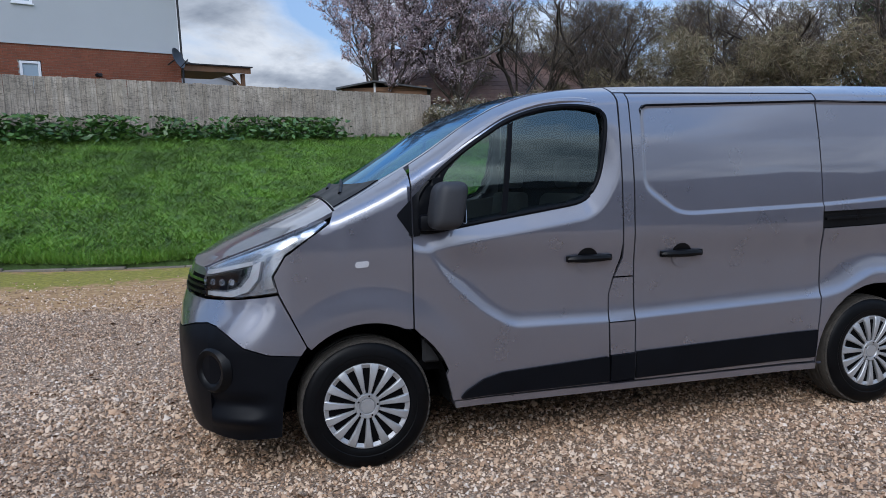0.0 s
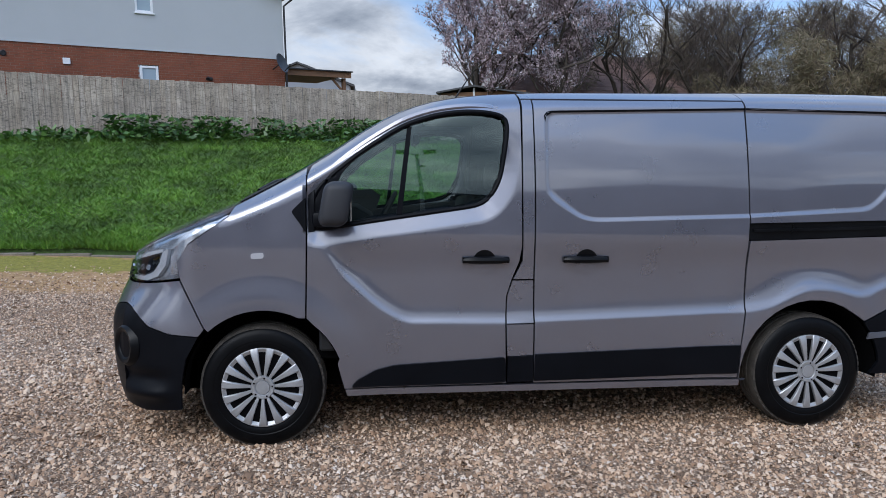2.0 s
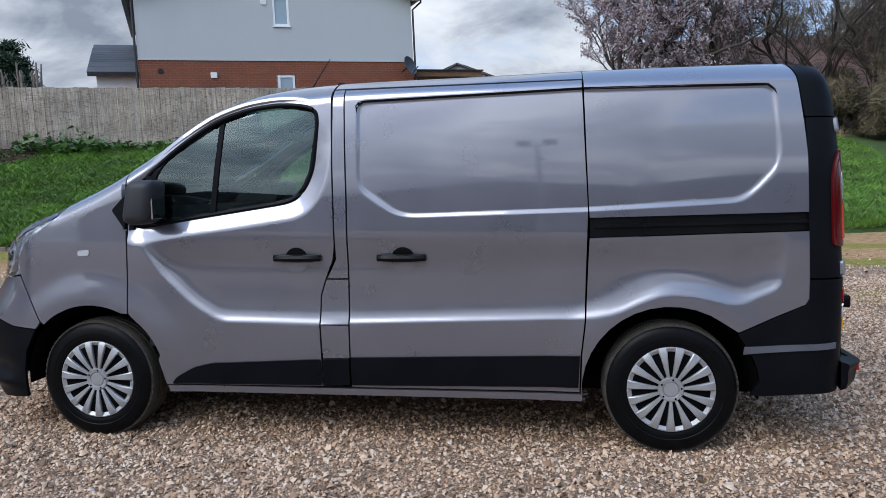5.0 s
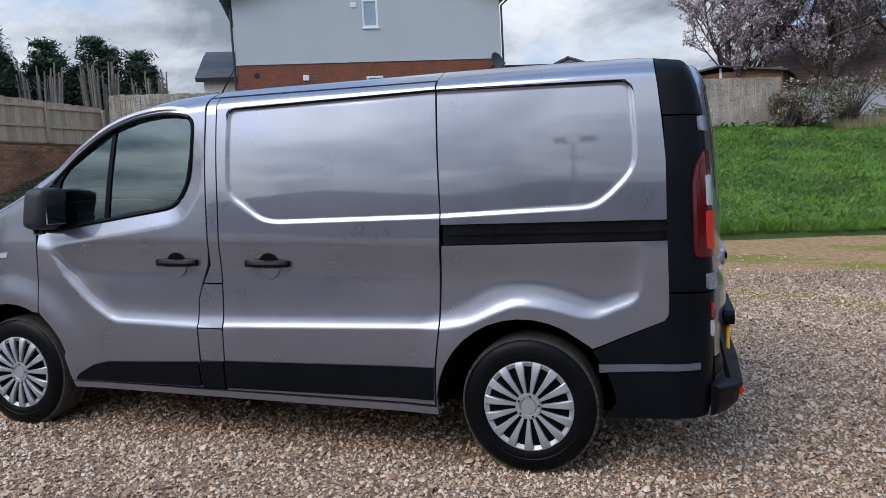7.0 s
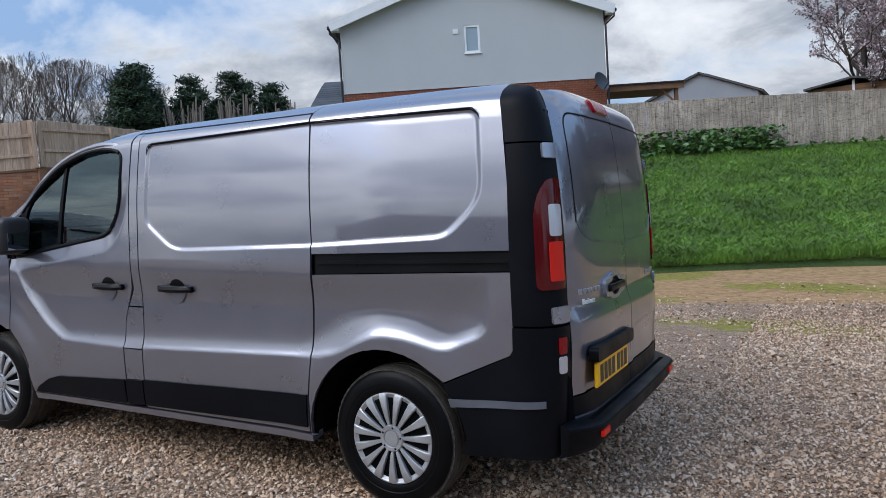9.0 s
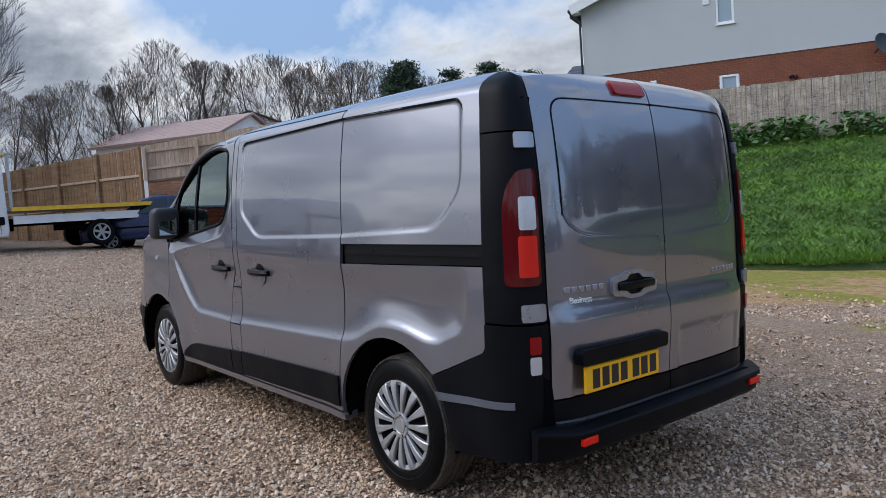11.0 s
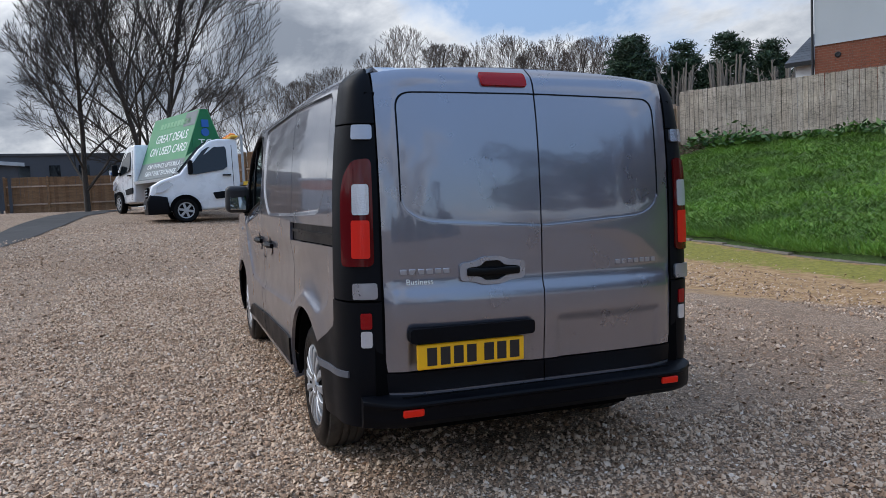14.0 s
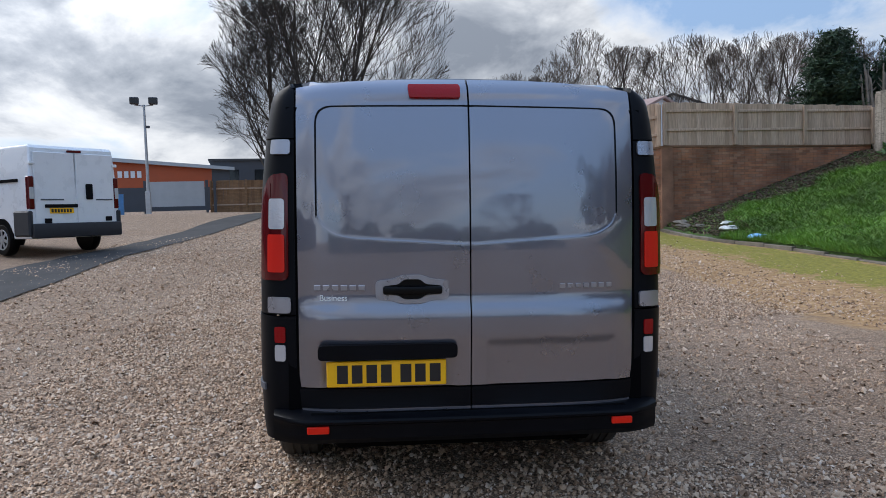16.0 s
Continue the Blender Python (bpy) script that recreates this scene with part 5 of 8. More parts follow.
SIDE = (0, -1, 0)
PRESSED = [(1, 0.655, 0.86, 0.009), (1, 1.188, 1.258, 0.004), (1, 1.266, 1.50, 0.008), (1, 1.784, 1.848, 0.005), (0, 1.505, 1.565, 0.005), (0, 1.575, 1.80, 0.010), (0, 3.37, 3.615, 0.007)]
PRESSED_REAR = [(1, 1.17, 1.314, 0.006), (1, 1.72, 1.825, 0.005), (0, -0.699, -0.555, 0.006), (0, 0.555, 0.699, 0.006), (1, 0.55, 0.80, 0.01), (0, -0.09, 0.09, 0.009)]
# inner shell that closes the body behind the joints
shell = bmesh.new()
prof = [(-0.36, 0.30), (-0.38, 0.60), (-0.38, 1.0), (-0.36, 1.10), (-0.2, 1.18), (0.10, 1.24), (0.2, 1.05), (1.30, 1.05), (1.38, 1.86), (3.60, 1.88), (3.84, 1.80), (3.90, 1.2), (3.93, 0.5), (3.9, 0.36),
        (3.52, 0.36), (3.45, 0.60), (3.25, 0.72), (2.95, 0.72), (2.72, 0.60), (2.60, 0.33), (0.45, 0.33), (0.33, 0.6), (0.15, 0.72), (-0.12, 0.72), (-0.36, 0.58), (-0.42, 0.30)]
prism(shell, prof, "y", -0.80, 0.80)
prism(shell, [(-0.78, 0.30), (-0.82, 0.60), (-0.78, 0.88), (-0.55, 1.02), (-0.30, 1.08), (-0.30, 0.30)], "y", -0.52, 0.52)
box(shell, -0.42, 0.46, -0.56, 0.56, 0.30, 0.73)
box(shell, 2.58, 3.55, -0.56, 0.56, 0.30, 0.73)
part("body_shell", shell, m_dark, van, "black inner body")
part("underbody", boxes((-0.5, 3.8, -0.62, 0.62, 0.24, 0.36), (0.5, 2.5, -0.86, 0.86, 0.30, 0.36), bevel=0.03), m_dark, van)
arch_front, arch_rear = arch(0.012, 0.415, 58, 138), arch(3.085, 0.428, 44, 183)

# wings, doors and quarters
both("front_wing", sheet([(-0.405, 0.908), (-0.425, 0.99), (-0.37, 1.083), (-0.157, 1.232)] + edge_line(-0.13, 0.242, 0.0, 8) + [(0.24, 1.145), (0.232, 0.70)] + arch_front[1:-1] + [(-0.285, 0.655)],
     on_side, SIDE, 0.025), m_paint)
CORNER = rounded([(0.165, 1.262), (0.243, 1.150), (0.243, 1.338)], 0.015, 3)
DOOR = [(0.250, 1.452)] + edge_line(0.27, 1.385, 0.004, 12) + [(1.387, 1.715), (1.389, 1.5), (1.394, 1.069), (1.382, 0.99), (1.339, 0.886), (1.312, 0.80), (1.305, 0.648), (1.313, 0.318), (0.435, 0.312), (0.40, 0.45)] + \
    arch(0.012, 0.425, 20, 52, 5) + [(0.240, 0.70), (0.248, 1.145), (0.249, 1.25)]
def ribbon(outline, out, depth, rad):
    """A round seal along a closed outline on the flank, moved outwards by out and sunk by depth."""
    ring = []
    for (x0, z0), (x1, z1) in zip(outline, outline[1:] + outline[:1]):
        k = max(1, int(math.hypot(x1 - x0, z1 - z0) / 0.03))
        ring += [(x0 + (x1 - x0) * i / k, z0 + (z1 - z0) * i / k) for i in range(k)]
    turn = 1 if sum(a[0] * b2[1] - b2[0] * a[1] for a, b2 in zip(ring, ring[1:] + ring[:1])) > 0 else -1
    path = []
    for k in range(len(ring) + 1):
        (xa, za), (xb, zb), (x, z) = ring[k % len(ring) - 1], ring[(k + 1) % len(ring)], ring[k % len(ring)]
        dx, dz = xb - xa, zb - za
        q = math.hypot(dx, dz) + 1e-9
        nx, nz = turn * dz / q, -turn * dx / q
        y = -(side_y(x, z) + relief(x + nx * 0.006, z + nz * 0.006)) + depth
        path.append((x + nx * out, y, z + nz * out))
    for _ in range(3):
        m = len(path) - 1
        path = [tuple((path[(k - 1) % m][i] + path[k % m][i] + path[(k + 1) % m][i]) / 3 for i in range(3)) for k in range(m)]
        path.append(path[0])
    return tube(bmesh.new(), path, [rad] * len(path), 8)


for doors in [both("front_door", sheet(DOOR, on_side, SIDE, 0.0125, hole=WINDOW, halves=True), m_paint)]:
    for d, flip in zip(doors, (False, True)):
        twin = mirrored if flip else (lambda q: q)
        part("inner_frame", twin(sheet(DOOR, off_side(-0.007), SIDE, 0.025, hole=WINDOW)), m_paint, d)
        part("frame_edge", twin(ribbon(WINDOW, 0.022, 0.026, 0.022)), m_paint, d)
        part("window_seal", twin(ribbon(WINDOW, -0.006, 0.005, 0.013)), m_plastic, d, "black rubber window seal")
        part("window_surround", twin(sheet(WINDOW, off_side(-0.006), SIDE, 0.04, 0.03, hole=GLASS)), m_plastic, d, "black window surround")
        g = part("window_pane", twin(sheet(GLASS, off_side(-0.016), SIDE, 0.06, 0.004)), m_glass, d, "tinted side window")
        g.visible_shadow = False
        part("corner_trim", twin(sheet(CORNER, off_side(0.004), SIDE, 0.03, 0.01)), m_plastic, d)
        part("corner_trim", twin(sheet([(0.253, 1.152), (0.285, 1.156), (0.285, 1.376), (0.253, 1.347)], off_side(0.004), SIDE, 0.03, 0.01)), m_plastic, d)
        part("window_divider", twin(sheet([(0.715, 1.243), (0.745, 1.247), (0.80, 1.713), (0.775, 1.703)], off_side(-0.008), SIDE, 0.1, 0.02)), m_plastic, d)
        part("sill_trim", twin(sheet(rounded([(0.47, 0.318), (0.50, 0.355), (0.60, 0.41), (0.70, 0.435), (1.306, 0.466), (1.312, 0.324)], 0.015, 3), off_side(0.012), SIDE, 0.05, 0.03)), m_plastic, d, "black sill moulding")


def door_handle(xc, zc, flip):
    """A bowed grip over a round finger hollow."""
    y = side_y(xc, zc) + relief(xc, zc)
    s = 1 if flip else -1
    bm = bmesh.new()
    rows = []
    for i in range(13):
        t = i / 12 * 2 - 1
        x, out, hh, th = xc + 0.128 * t, 0.012 + 0.022 * (1 - t ** 4), 0.021 * (1 - 0.35 * abs(t) ** 3), 0.012
        rows.append([bm.verts.new((x, s * (y + out + dy), zc - 0.004 + dz)) for dy, dz in ((-th, -hh), (th * 0.6, -hh * 0.7), (th, 0), (th * 0.6, hh * 0.7), (-th, hh))])
    for a, b2 in zip(rows, rows[1:]):
        for i in range(5):
            bm.faces.new((a[i], a[(i + 1) % 5], b2[(i + 1) % 5], b2[i]))
    for r in (rows[0], rows[-1]):
        bm.faces.new(r)
    for e in (-0.11, 0.11):
        box(bm, xc + e - 0.018, xc + e + 0.018, min(s * y, s * (y + 0.02)) - 0.004, max(s * y, s * (y + 0.02)), zc - 0.02, zc + 0.014, 0.004)
    bmesh.ops.recalc_face_normals(bm, faces=bm.faces)
    return bm


def handle_cup(xc, zc, flip, r=0.062):
    y = side_y(xc, zc) + relief(xc, zc)
    bm = bmesh.new()
    lathe(bm, [(r, -0.0035), (r * 0.97, -0.0015), (r * 0.8, 0.006), (r * 0.3, 0.010), (0.0001, 0.010)], 28, "y")
    for vtx in bm.verts:
        vtx.co = Vector((xc + vtx.co.x, (y - vtx.co.y) * (1 if flip else -1), zc + vtx.co.z))
    bmesh.ops.recalc_face_normals(bm, faces=bm.faces)
    return bm


def upper_cup(xc, zc, flip, r=0.063):
    """The black half-round behind a handle."""
    pts = [(xc + r * math.cos(radians(a)), zc + r * math.sin(radians(a))) for a in range(0, 181, 15)]
    bm = sheet(pts, off_side(0.002), SIDE, 0.05, 0.006)
    return mirrored(bm) if flip else bm


for ob in [o for o in van.children if o.name.startswith("front_door")]:
    flip = ob.data.vertices[0].co.y > 0
    h = part("door_handle", door_handle(1.196, 1.003, flip), m_plastic_gloss, ob, "black door handle")
    part("handle_recess", handle_cup(1.19, 0.985, flip), m_paint, ob)
    part("handle_back", upper_cup(1.19, 0.992, flip), m_plastic_gloss, ob)

# strip between the doors, with the fuel flap
both("door_pillar", sheet([(1.397, 1.868), (1.452, 1.868), (1.462, 1.34), (1.462, 0.892), (1.352, 0.892), (1.402, 0.99), (1.402, 1.069), (1.397, 1.5)], on_side, SIDE, 0.03), m_paint)
both("fuel_flap", sheet([(1.347, 0.884), (1.462, 0.884), (1.462, 0.652), (1.313, 0.652), (1.319, 0.80)], on_side, SIDE, 0.03), m_paint, label="grey fuel filler flap")
both("lower_pillar", sheet([(1.313, 0.645), (1.462, 0.645), (1.462, 0.474), (1.320, 0.470)], on_side, SIDE, 0.03), m_paint)
both("pillar_trim", sheet([(1.320, 0.466), (1.462, 0.472), (1.462, 0.33), (1.320, 0.324)], off_side(0.012), SIDE, 0.05, 0.03), m_plastic)
SLIDER = [(1.459, 1.865), (2.661, 1.874), (2.676, 1.5), (2.689, 1.235), (2.672, 0.683), (2.652, 0.506), (2.646, 0.32), (1.47, 0.316), (1.47, 1.34)]
for d, flip in zip(both("sliding_door", sheet(SLIDER, on_side, SIDE, 0.03, fine=PRESSED), m_paint), (False, True)):
    twin = mirrored if flip else (lambda q: q)
    part("sill_trim", twin(sheet([(1.472, 0.478), (2.649, 0.508), (2.641, 0.345), (1.472, 0.328)], off_side(0.012), SIDE, 0.05, 0.03)), m_plastic, d, "black sill moulding")
    part("door_handle", door_handle(1.75, 1.003, flip), m_plastic_gloss, d, "black door handle")
    part("handle_recess", handle_cup(1.757, 0.985, flip), m_paint, d)
    part("handle_back", upper_cup(1.757, 0.992, flip), m_plastic_gloss, d)
    part("panel_seal", twin(sheet([(1.56, 1.806), (2.664, 1.836), (2.664, 1.824), (1.56, 1.795), (1.53, 1.775), (1.522, 1.74), (1.516, 1.78), (1.532, 1.80)], off_side(0.001), SIDE, 0.1, 0.004)), m_plastic, d)
both("cant_rail", sheet([(1.397, 1.876), (2.662, 1.882)] + [(2.666, 1.882)] + edge_line(2.666, 1.397, -0.0, 10), on_side, SIDE, 0.03), m_paint)
UPPER = [(2.670, 1.885)] + edge_line(2.670, 3.653, 0.0, 8) + [(3.677, 1.80), (3.697, 1.642), (3.716, 1.463), (3.723, 1.212), (2.697, 1.195), (2.684, 1.5)]
for d, flip in zip(both("rear_quarter", sheet(UPPER, on_side, SIDE, 0.03, fine=PRESSED), m_paint), (False, True)):
    twin = mirrored if flip else (lambda q: q)
    part("panel_seal", twin(sheet([(2.672, 1.836), (3.54, 1.829), (3.572, 1.80), (3.58, 1.77), (3.564, 1.795), (3.535, 1.817), (2.672, 1.824)], off_side(0.001), SIDE, 0.1, 0.004)), m_plastic, d)
LOWER = [(2.697, 1.094), (3.727, 1.12), (3.733, 0.80), (3.715, 0.768), (3.405, 0.632)] + arch_rear[1:] + [(2.68, 0.312), (2.655, 0.312), (2.660, 0.506), (2.680, 0.683)]
both("rear_flank", sheet(LOWER, on_side, SIDE, 0.0125), m_paint)
rail = sheet([(2.699, 1.191), (3.725, 1.208), (3.729, 1.124), (2.699, 1.098)], off_side(-0.020), SIDE, 0.1, 0.01)
for d, flip in zip(both("door_rail", rail, m_plastic_gloss, label="black sliding door rail"), (False, True)):
    twin = mirrored if flip else (lambda q: q)
    part("rail_channel", twin(sheet([(2.72, 1.160), (3.725, 1.176), (3.727, 1.160), (2.72, 1.145)], off_side(-0.006), SIDE, 0.1, 0.014)), m_plastic_gloss, d)
both("side_sill", sheet([(0.44, 0.306), (2.66, 0.306), (2.66, 0.27), (0.45, 0.27)], off_side(0.0), SIDE, 0.1, 0.08), m_paint)

# black rear corners with the lamps
CORNER_TOP = [(3.661, 1.926), (3.680, 1.80), (3.701, 1.664), (4.04, 1.664), (4.04, 1.880), (3.98, 1.896), (3.9, 1.906), (3.78, 1.913), (3.70, 1.920)]
CORNER_MID = [(3.702, 1.657), (3.709, 1.463), (3.713, 1.2), (3.719, 0.895), (4.04, 0.895), (4.04, 1.657)]
LAMP = rounded([(3.83, 1.045), (3.825, 1.36), (3.85, 1.44), (3.91, 1.502), (4.02, 1.512), (4.02, 1.045)], 0.03, 4)
REAR = (0.6, -0.8, 0)
both("corner_cap", sheet(CORNER_TOP, off_corner(0.004), REAR, 0.025), m_plastic)
both("corner_panel", sheet(CORNER_MID, off_corner(0.002), REAR, 0.025), m_plastic)
for d, flip in zip(both("rear_lamp", sheet(LAMP, off_corner(0.012), REAR, 0.025, 0.02), m_dark_red, label="tall dark red rear lamp"), (False, True)):
    twin = mirrored if flip else (lambda q: q)
    part("reversing_lens", twin(sheet(rounded([(3.912, 1.268), (3.912, 1.40), (4.004, 1.40), (4.004, 1.268)], 0.015, 3), off_corner(0.016), REAR, 0.03, 0.008)), m_clear_lens, d, "white frosted lens")
    part("brake_lens", twin(sheet(rounded([(3.905, 1.08), (3.905, 1.245), (4.004, 1.245), (4.004, 1.08)], 0.012, 3), off_corner(0.016), REAR, 0.03, 0.008)), m_brake_lens, d, "bright red lens")
    part("upper_lens", twin(sheet(rounded([(3.85, 1.08), (3.85, 1.35), (3.88, 1.44), (3.92, 1.475), (3.92, 1.08)], 0.02, 3), off_corner(0.0145), REAR, 0.03, 0.004)), m_dark_red, d)
for z0, z1 in ((1.592, 1.655), (0.903, 0.972)):
    both("door_hinge", sheet(rounded([(3.905, z0), (3.905, z1), (4.028, z1), (4.028, z0)], 0.012, 3), off_corner(0.016), REAR, 0.025, 0.02), m_hinge, label="grey painted hinge cover")
LOW_CORNER = [(3.405, 0.624), (3.706, 0.760), (3.719, 0.792), (3.719, 0.887), (4.04, 0.887), (4.04, 0.42), (3.95, 0.335), (3.47, 0.315)] + arch(3.085, 0.428, 8, 40, 5)
both("bumper_corner", sheet(LOW_CORNER, off_corner(0.006), REAR, 0.03), m_plastic)
both("bumper_strip", sheet([(3.43, 0.563), (3.86, 0.581), (3.86, 0.553), (3.44, 0.530)], off_corner(0.014), REAR, 0.04, 0.01), m_grey_trim, label="thin grey bumper strip")
both("low_lamp_red", sheet(rounded([(3.945, 0.772), (3.945, 0.842), (4.003, 0.842), (4.003, 0.772)], 0.01, 3), off_corner(0.012), REAR, 0.03, 0.01), m_red_lens, label="small red rear lamp")
both("low_lamp_clear", sheet(rounded([(3.945, 0.69), (3.945, 0.762), (4.003, 0.762), (4.003, 0.69)], 0.012, 3), off_corner(0.012), REAR, 0.03, 0.01), m_clear_lens, label="small clear rear lamp")

# rear doors
BACK = (1, 0, 0)
CROWN = [(-0.757 + 0.753 * i / 8, 1.888 + 0.047 * (1 - (1 - i / 8) ** 2.5)) for i in range(9)]
left = part("rear_door", sheet([(-0.752, 0.575)] + CROWN + [(-0.003, 0.575)], on_rear, BACK, 0.03, fine=PRESSED_REAR), m_paint, van)
right = part("rear_door", sheet([(0.752, 0.575)] + [(-y, z) for y, z in CROWN] + [(0.003, 0.575)], on_rear, BACK, 0.03, fine=PRESSED_REAR), m_paint, van)
off_rear = lambda d: (lambda y, z: on_rear(y, z) + Vector((d, 0, 0)))
for s, d in ((-1, left), (1, right)):
    part("kick_panel", sheet([(s * 0.752, 0.568), (s * 0.003, 0.568), (s * 0.003, 0.485), (s * 0.746, 0.485)], off_rear(0.004), BACK, 0.06, 0.02), m_plastic, d, "black lower panel")
    part("door_edge", sheet([(s * 0.744, 0.482), (s * 0.003, 0.482), (s * 0.003, 0.470), (s * 0.737, 0.470)], off_rear(0.004), BACK, 0.08, 0.02), m_paint, d)
    ring_in = [(y + 0.009 * (-0.30 - y) / math.hypot(y + 0.30, z - 1.5), z + 0.009 * (1.5 - z) / math.hypot(y + 0.30, z - 1.5)) for y, z in DOOR_PANE]
    line = [k for k in range(len(DOOR_PANE)) if DOOR_PANE[k][0] < 0.0 and DOOR_PANE[k][1] > 1.5]
    top = sorted(line, key=lambda k: -DOOR_PANE[k][0] - 0.001 * DOOR_PANE[k][1])
    dark = [(-0.003, 1.8105)] + [DOOR_PANE[k] for k in top] + [(-0.675, 1.42), (-0.674, 1.32), (-0.667, 1.322), (-0.667, 1.42)] + [ring_in[k] for k in top[::-1]] + [(-0.003, 1.8015)]
    part("panel_seal", sheet([(-s * y, z) for y, z in dark], off_rear(0.0015), BACK, 0.08, 0.004), m_plastic, d)
    low = sorted((k for k in range(len(DOOR_PANE)) if DOOR_PANE[k][0] < 0.0 and DOOR_PANE[k][1] < 1.34), key=lambda k: DOOR_PANE[k][0])
    bead = [(-0.674, 1.318)] + [DOOR_PANE[k] for k in low] + [(-0.003, 1.1953), (-0.003, 1.2013)] + [((DOOR_PANE[k][0] + 2 * ring_in[k][0]) / 3, (DOOR_PANE[k][1] + 2 * ring_in[k][1]) / 3) for k in low[::-1]] + [(-0.668, 1.318)]
    part("pressed_line", sheet([(-s * y, z) for y, z in bead], off_rear(0.003), BACK, 0.05, 0.004), m_paint, d)
lamp = part("high_brake_lamp", sheet(rounded([(-0.262, 1.842), (-0.268, 1.904), (-0.036, 1.907), (-0.036, 1.842)], 0.012, 3), off_rear(0.014), BACK, 0.04, 0.03), m_red_lens, left, "red high brake lamp")
plate_box = sheet(rounded([(-0.667, 0.708), (-0.667, 0.772), (-0.065, 0.772), (-0.065, 0.708)], 0.02, 3), lambda y, z: Vector((4.018, y, z)), BACK, 0.08, 0.045)
part("lamp_bar", plate_box, m_plastic, left, "black plate lamp bar")
plate = part("number_plate", boxes((3.985, 4.000, -0.632, -0.113, 0.586, 0.698), bevel=0.004), m_yellow, van, "yellow number plate with black characters")
for k, (a, w2) in enumerate(((0.045, 0.05), (0.108, 0.05), (0.171, 0.05), (0.234, 0.05), (0.318, 0.052), (0.382, 0.05), (0.446, 0.052))):
    part("character_bar", boxes((4.0, 4.0015, -0.632 + a, -0.632 + a + w2 * 0.92, 0.602, 0.682)), m_ink, plate, "black character bar")
# rear handle: a grey surround with ears, a dark hollow and a bar
ring = rounded([(-0.418, 0.965), (-0.418, 1.043), (-0.345, 1.050), (-0.305, 1.068), (-0.215, 1.068), (-0.175, 1.050), (-0.098, 1.043), (-0.098, 0.965), (-0.175, 0.958), (-0.215, 0.944), (-0.305, 0.944), (-0.345, 0.958)], 0.02, 3)
core = rounded([(-0.385, 0.985), (-0.385, 1.022), (-0.32, 1.028), (-0.295, 1.050), (-0.225, 1.050), (-0.20, 1.028), (-0.13, 1.022), (-0.13, 0.985), (-0.20, 0.98), (-0.225, 0.962), (-0.295, 0.962), (-0.32, 0.98)], 0.012, 3)
grip = part("handle_surround", sheet(ring, lambda y, z: Vector((door_x(z) + 0.016, y, z)), BACK, 0.04, 0.03, hole=core), m_hinge, van, "grey handle surround")
part("handle_hollow", sheet(core, lambda y, z: Vector((door_x(z) + 0.003, y, z)), BACK, 0.04, 0.0), m_plastic_gloss, grip)
part("pull_bar", boxes((3.975, 4.0, -0.386, -0.128, 0.985, 1.02), bevel=0.008, seg=2), m_plastic_gloss, grip, "black pull bar")


def badge(y, wide, z0, z1):
    """One raised bar lying on the rear door."""
    x0, x1 = on_rear(y, z0).x, on_rear(y + wide, z0).x
    bm = boxes((-0.006, 0.004, y, y + wide, z0, z1), bevel=0.002)
    for vtx in bm.verts:
        vtx.co.x += x0 + (x1 - x0) * (vtx.co.y - y) / wide
    return bm


for k in range(6):
    part("badge_bar", badge(-0.684 + k * 0.0385, 0.029, 1.002, 1.026), m_hinge, left, "small chrome badge bar")
for k in range(7):
    part("badge_bar", badge(0.40 + k * 0.0365, 0.026, 0.998, 1.020), m_hinge, right, "small chrome badge bar")
bdir = (on_rear(-0.53, 0.97) - on_rear(-0.67, 0.97)).normalized()
BX, BY = bdir.x, bdir.y
letters("trim_badge", "Business", 0.036, m_white_print, left, Matrix(((BX, 0, BY, on_rear(-0.60, 0.97).x + 0.002), (BY, 0, -BX, -0.60), (0, 1, 0, 0.958), (0, 0, 0, 1))), 0.003, "chrome lettering")

# rear bumper beam
bm = bmesh.new()
sect = [(3.93, 0.474), (4.035, 0.466), (4.060, 0.459), (4.066, 0.450), (4.064, 0.440), (4.050, 0.432), (4.047, 0.395), (4.043, 0.370), (4.015, 0.343), (3.93, 0.333)]
rows = []
for i in range(25):
    t = i / 24 * 2 - 1
    y = 0.865 * t
    pull = 0.10 * max(0, abs(t) - 0.82) ** 1.6 / 0.18 ** 1.6 + 0.018 * t * t
    rows.append([bm.verts.new((min(x, 4.2) - pull * (x - 3.90) / 0.165, y, z)) for x, z in sect])
for a, b2 in zip(rows, rows[1:]):
    for i in range(len(sect) - 1):
        bm.faces.new((a[i], b2[i], b2[i + 1], a[i + 1]))
for r in (rows[0], rows[-1]):
    bm.faces.new(r)
bmesh.ops.recalc_face_normals(bm, faces=bm.faces)
bumper = part("rear_bumper", bm, m_plastic, van, "black plastic rear bumper", 32)
for s in (-1, 1):
    part("reflector", boxes((4.02, 4.052, s * 0.668 - 0.047, s * 0.668 + 0.047, 0.398, 0.430), bevel=0.004), m_bright_red, bumper, "red rectangular reflector")
part("tow_cover", boxes((3.6, 4.0, -0.7, 0.7, 0.34, 0.47)), m_dark, van)

# bonnet, windscreen and roof
UPW = (0, 0, 1)


def outline(x0, x1, inset, k=14, front=None):
    xs = [x0 + (x1 - x0) * i / k for i in range(k + 1)]
    ys = [side_y(x, roof_edge(x) - 0.001) - inset for x in xs]
    return [(x, -y) for x, y in zip(xs, ys)] + [(x, y) for x, y in zip(xs[::-1], ys[::-1])]


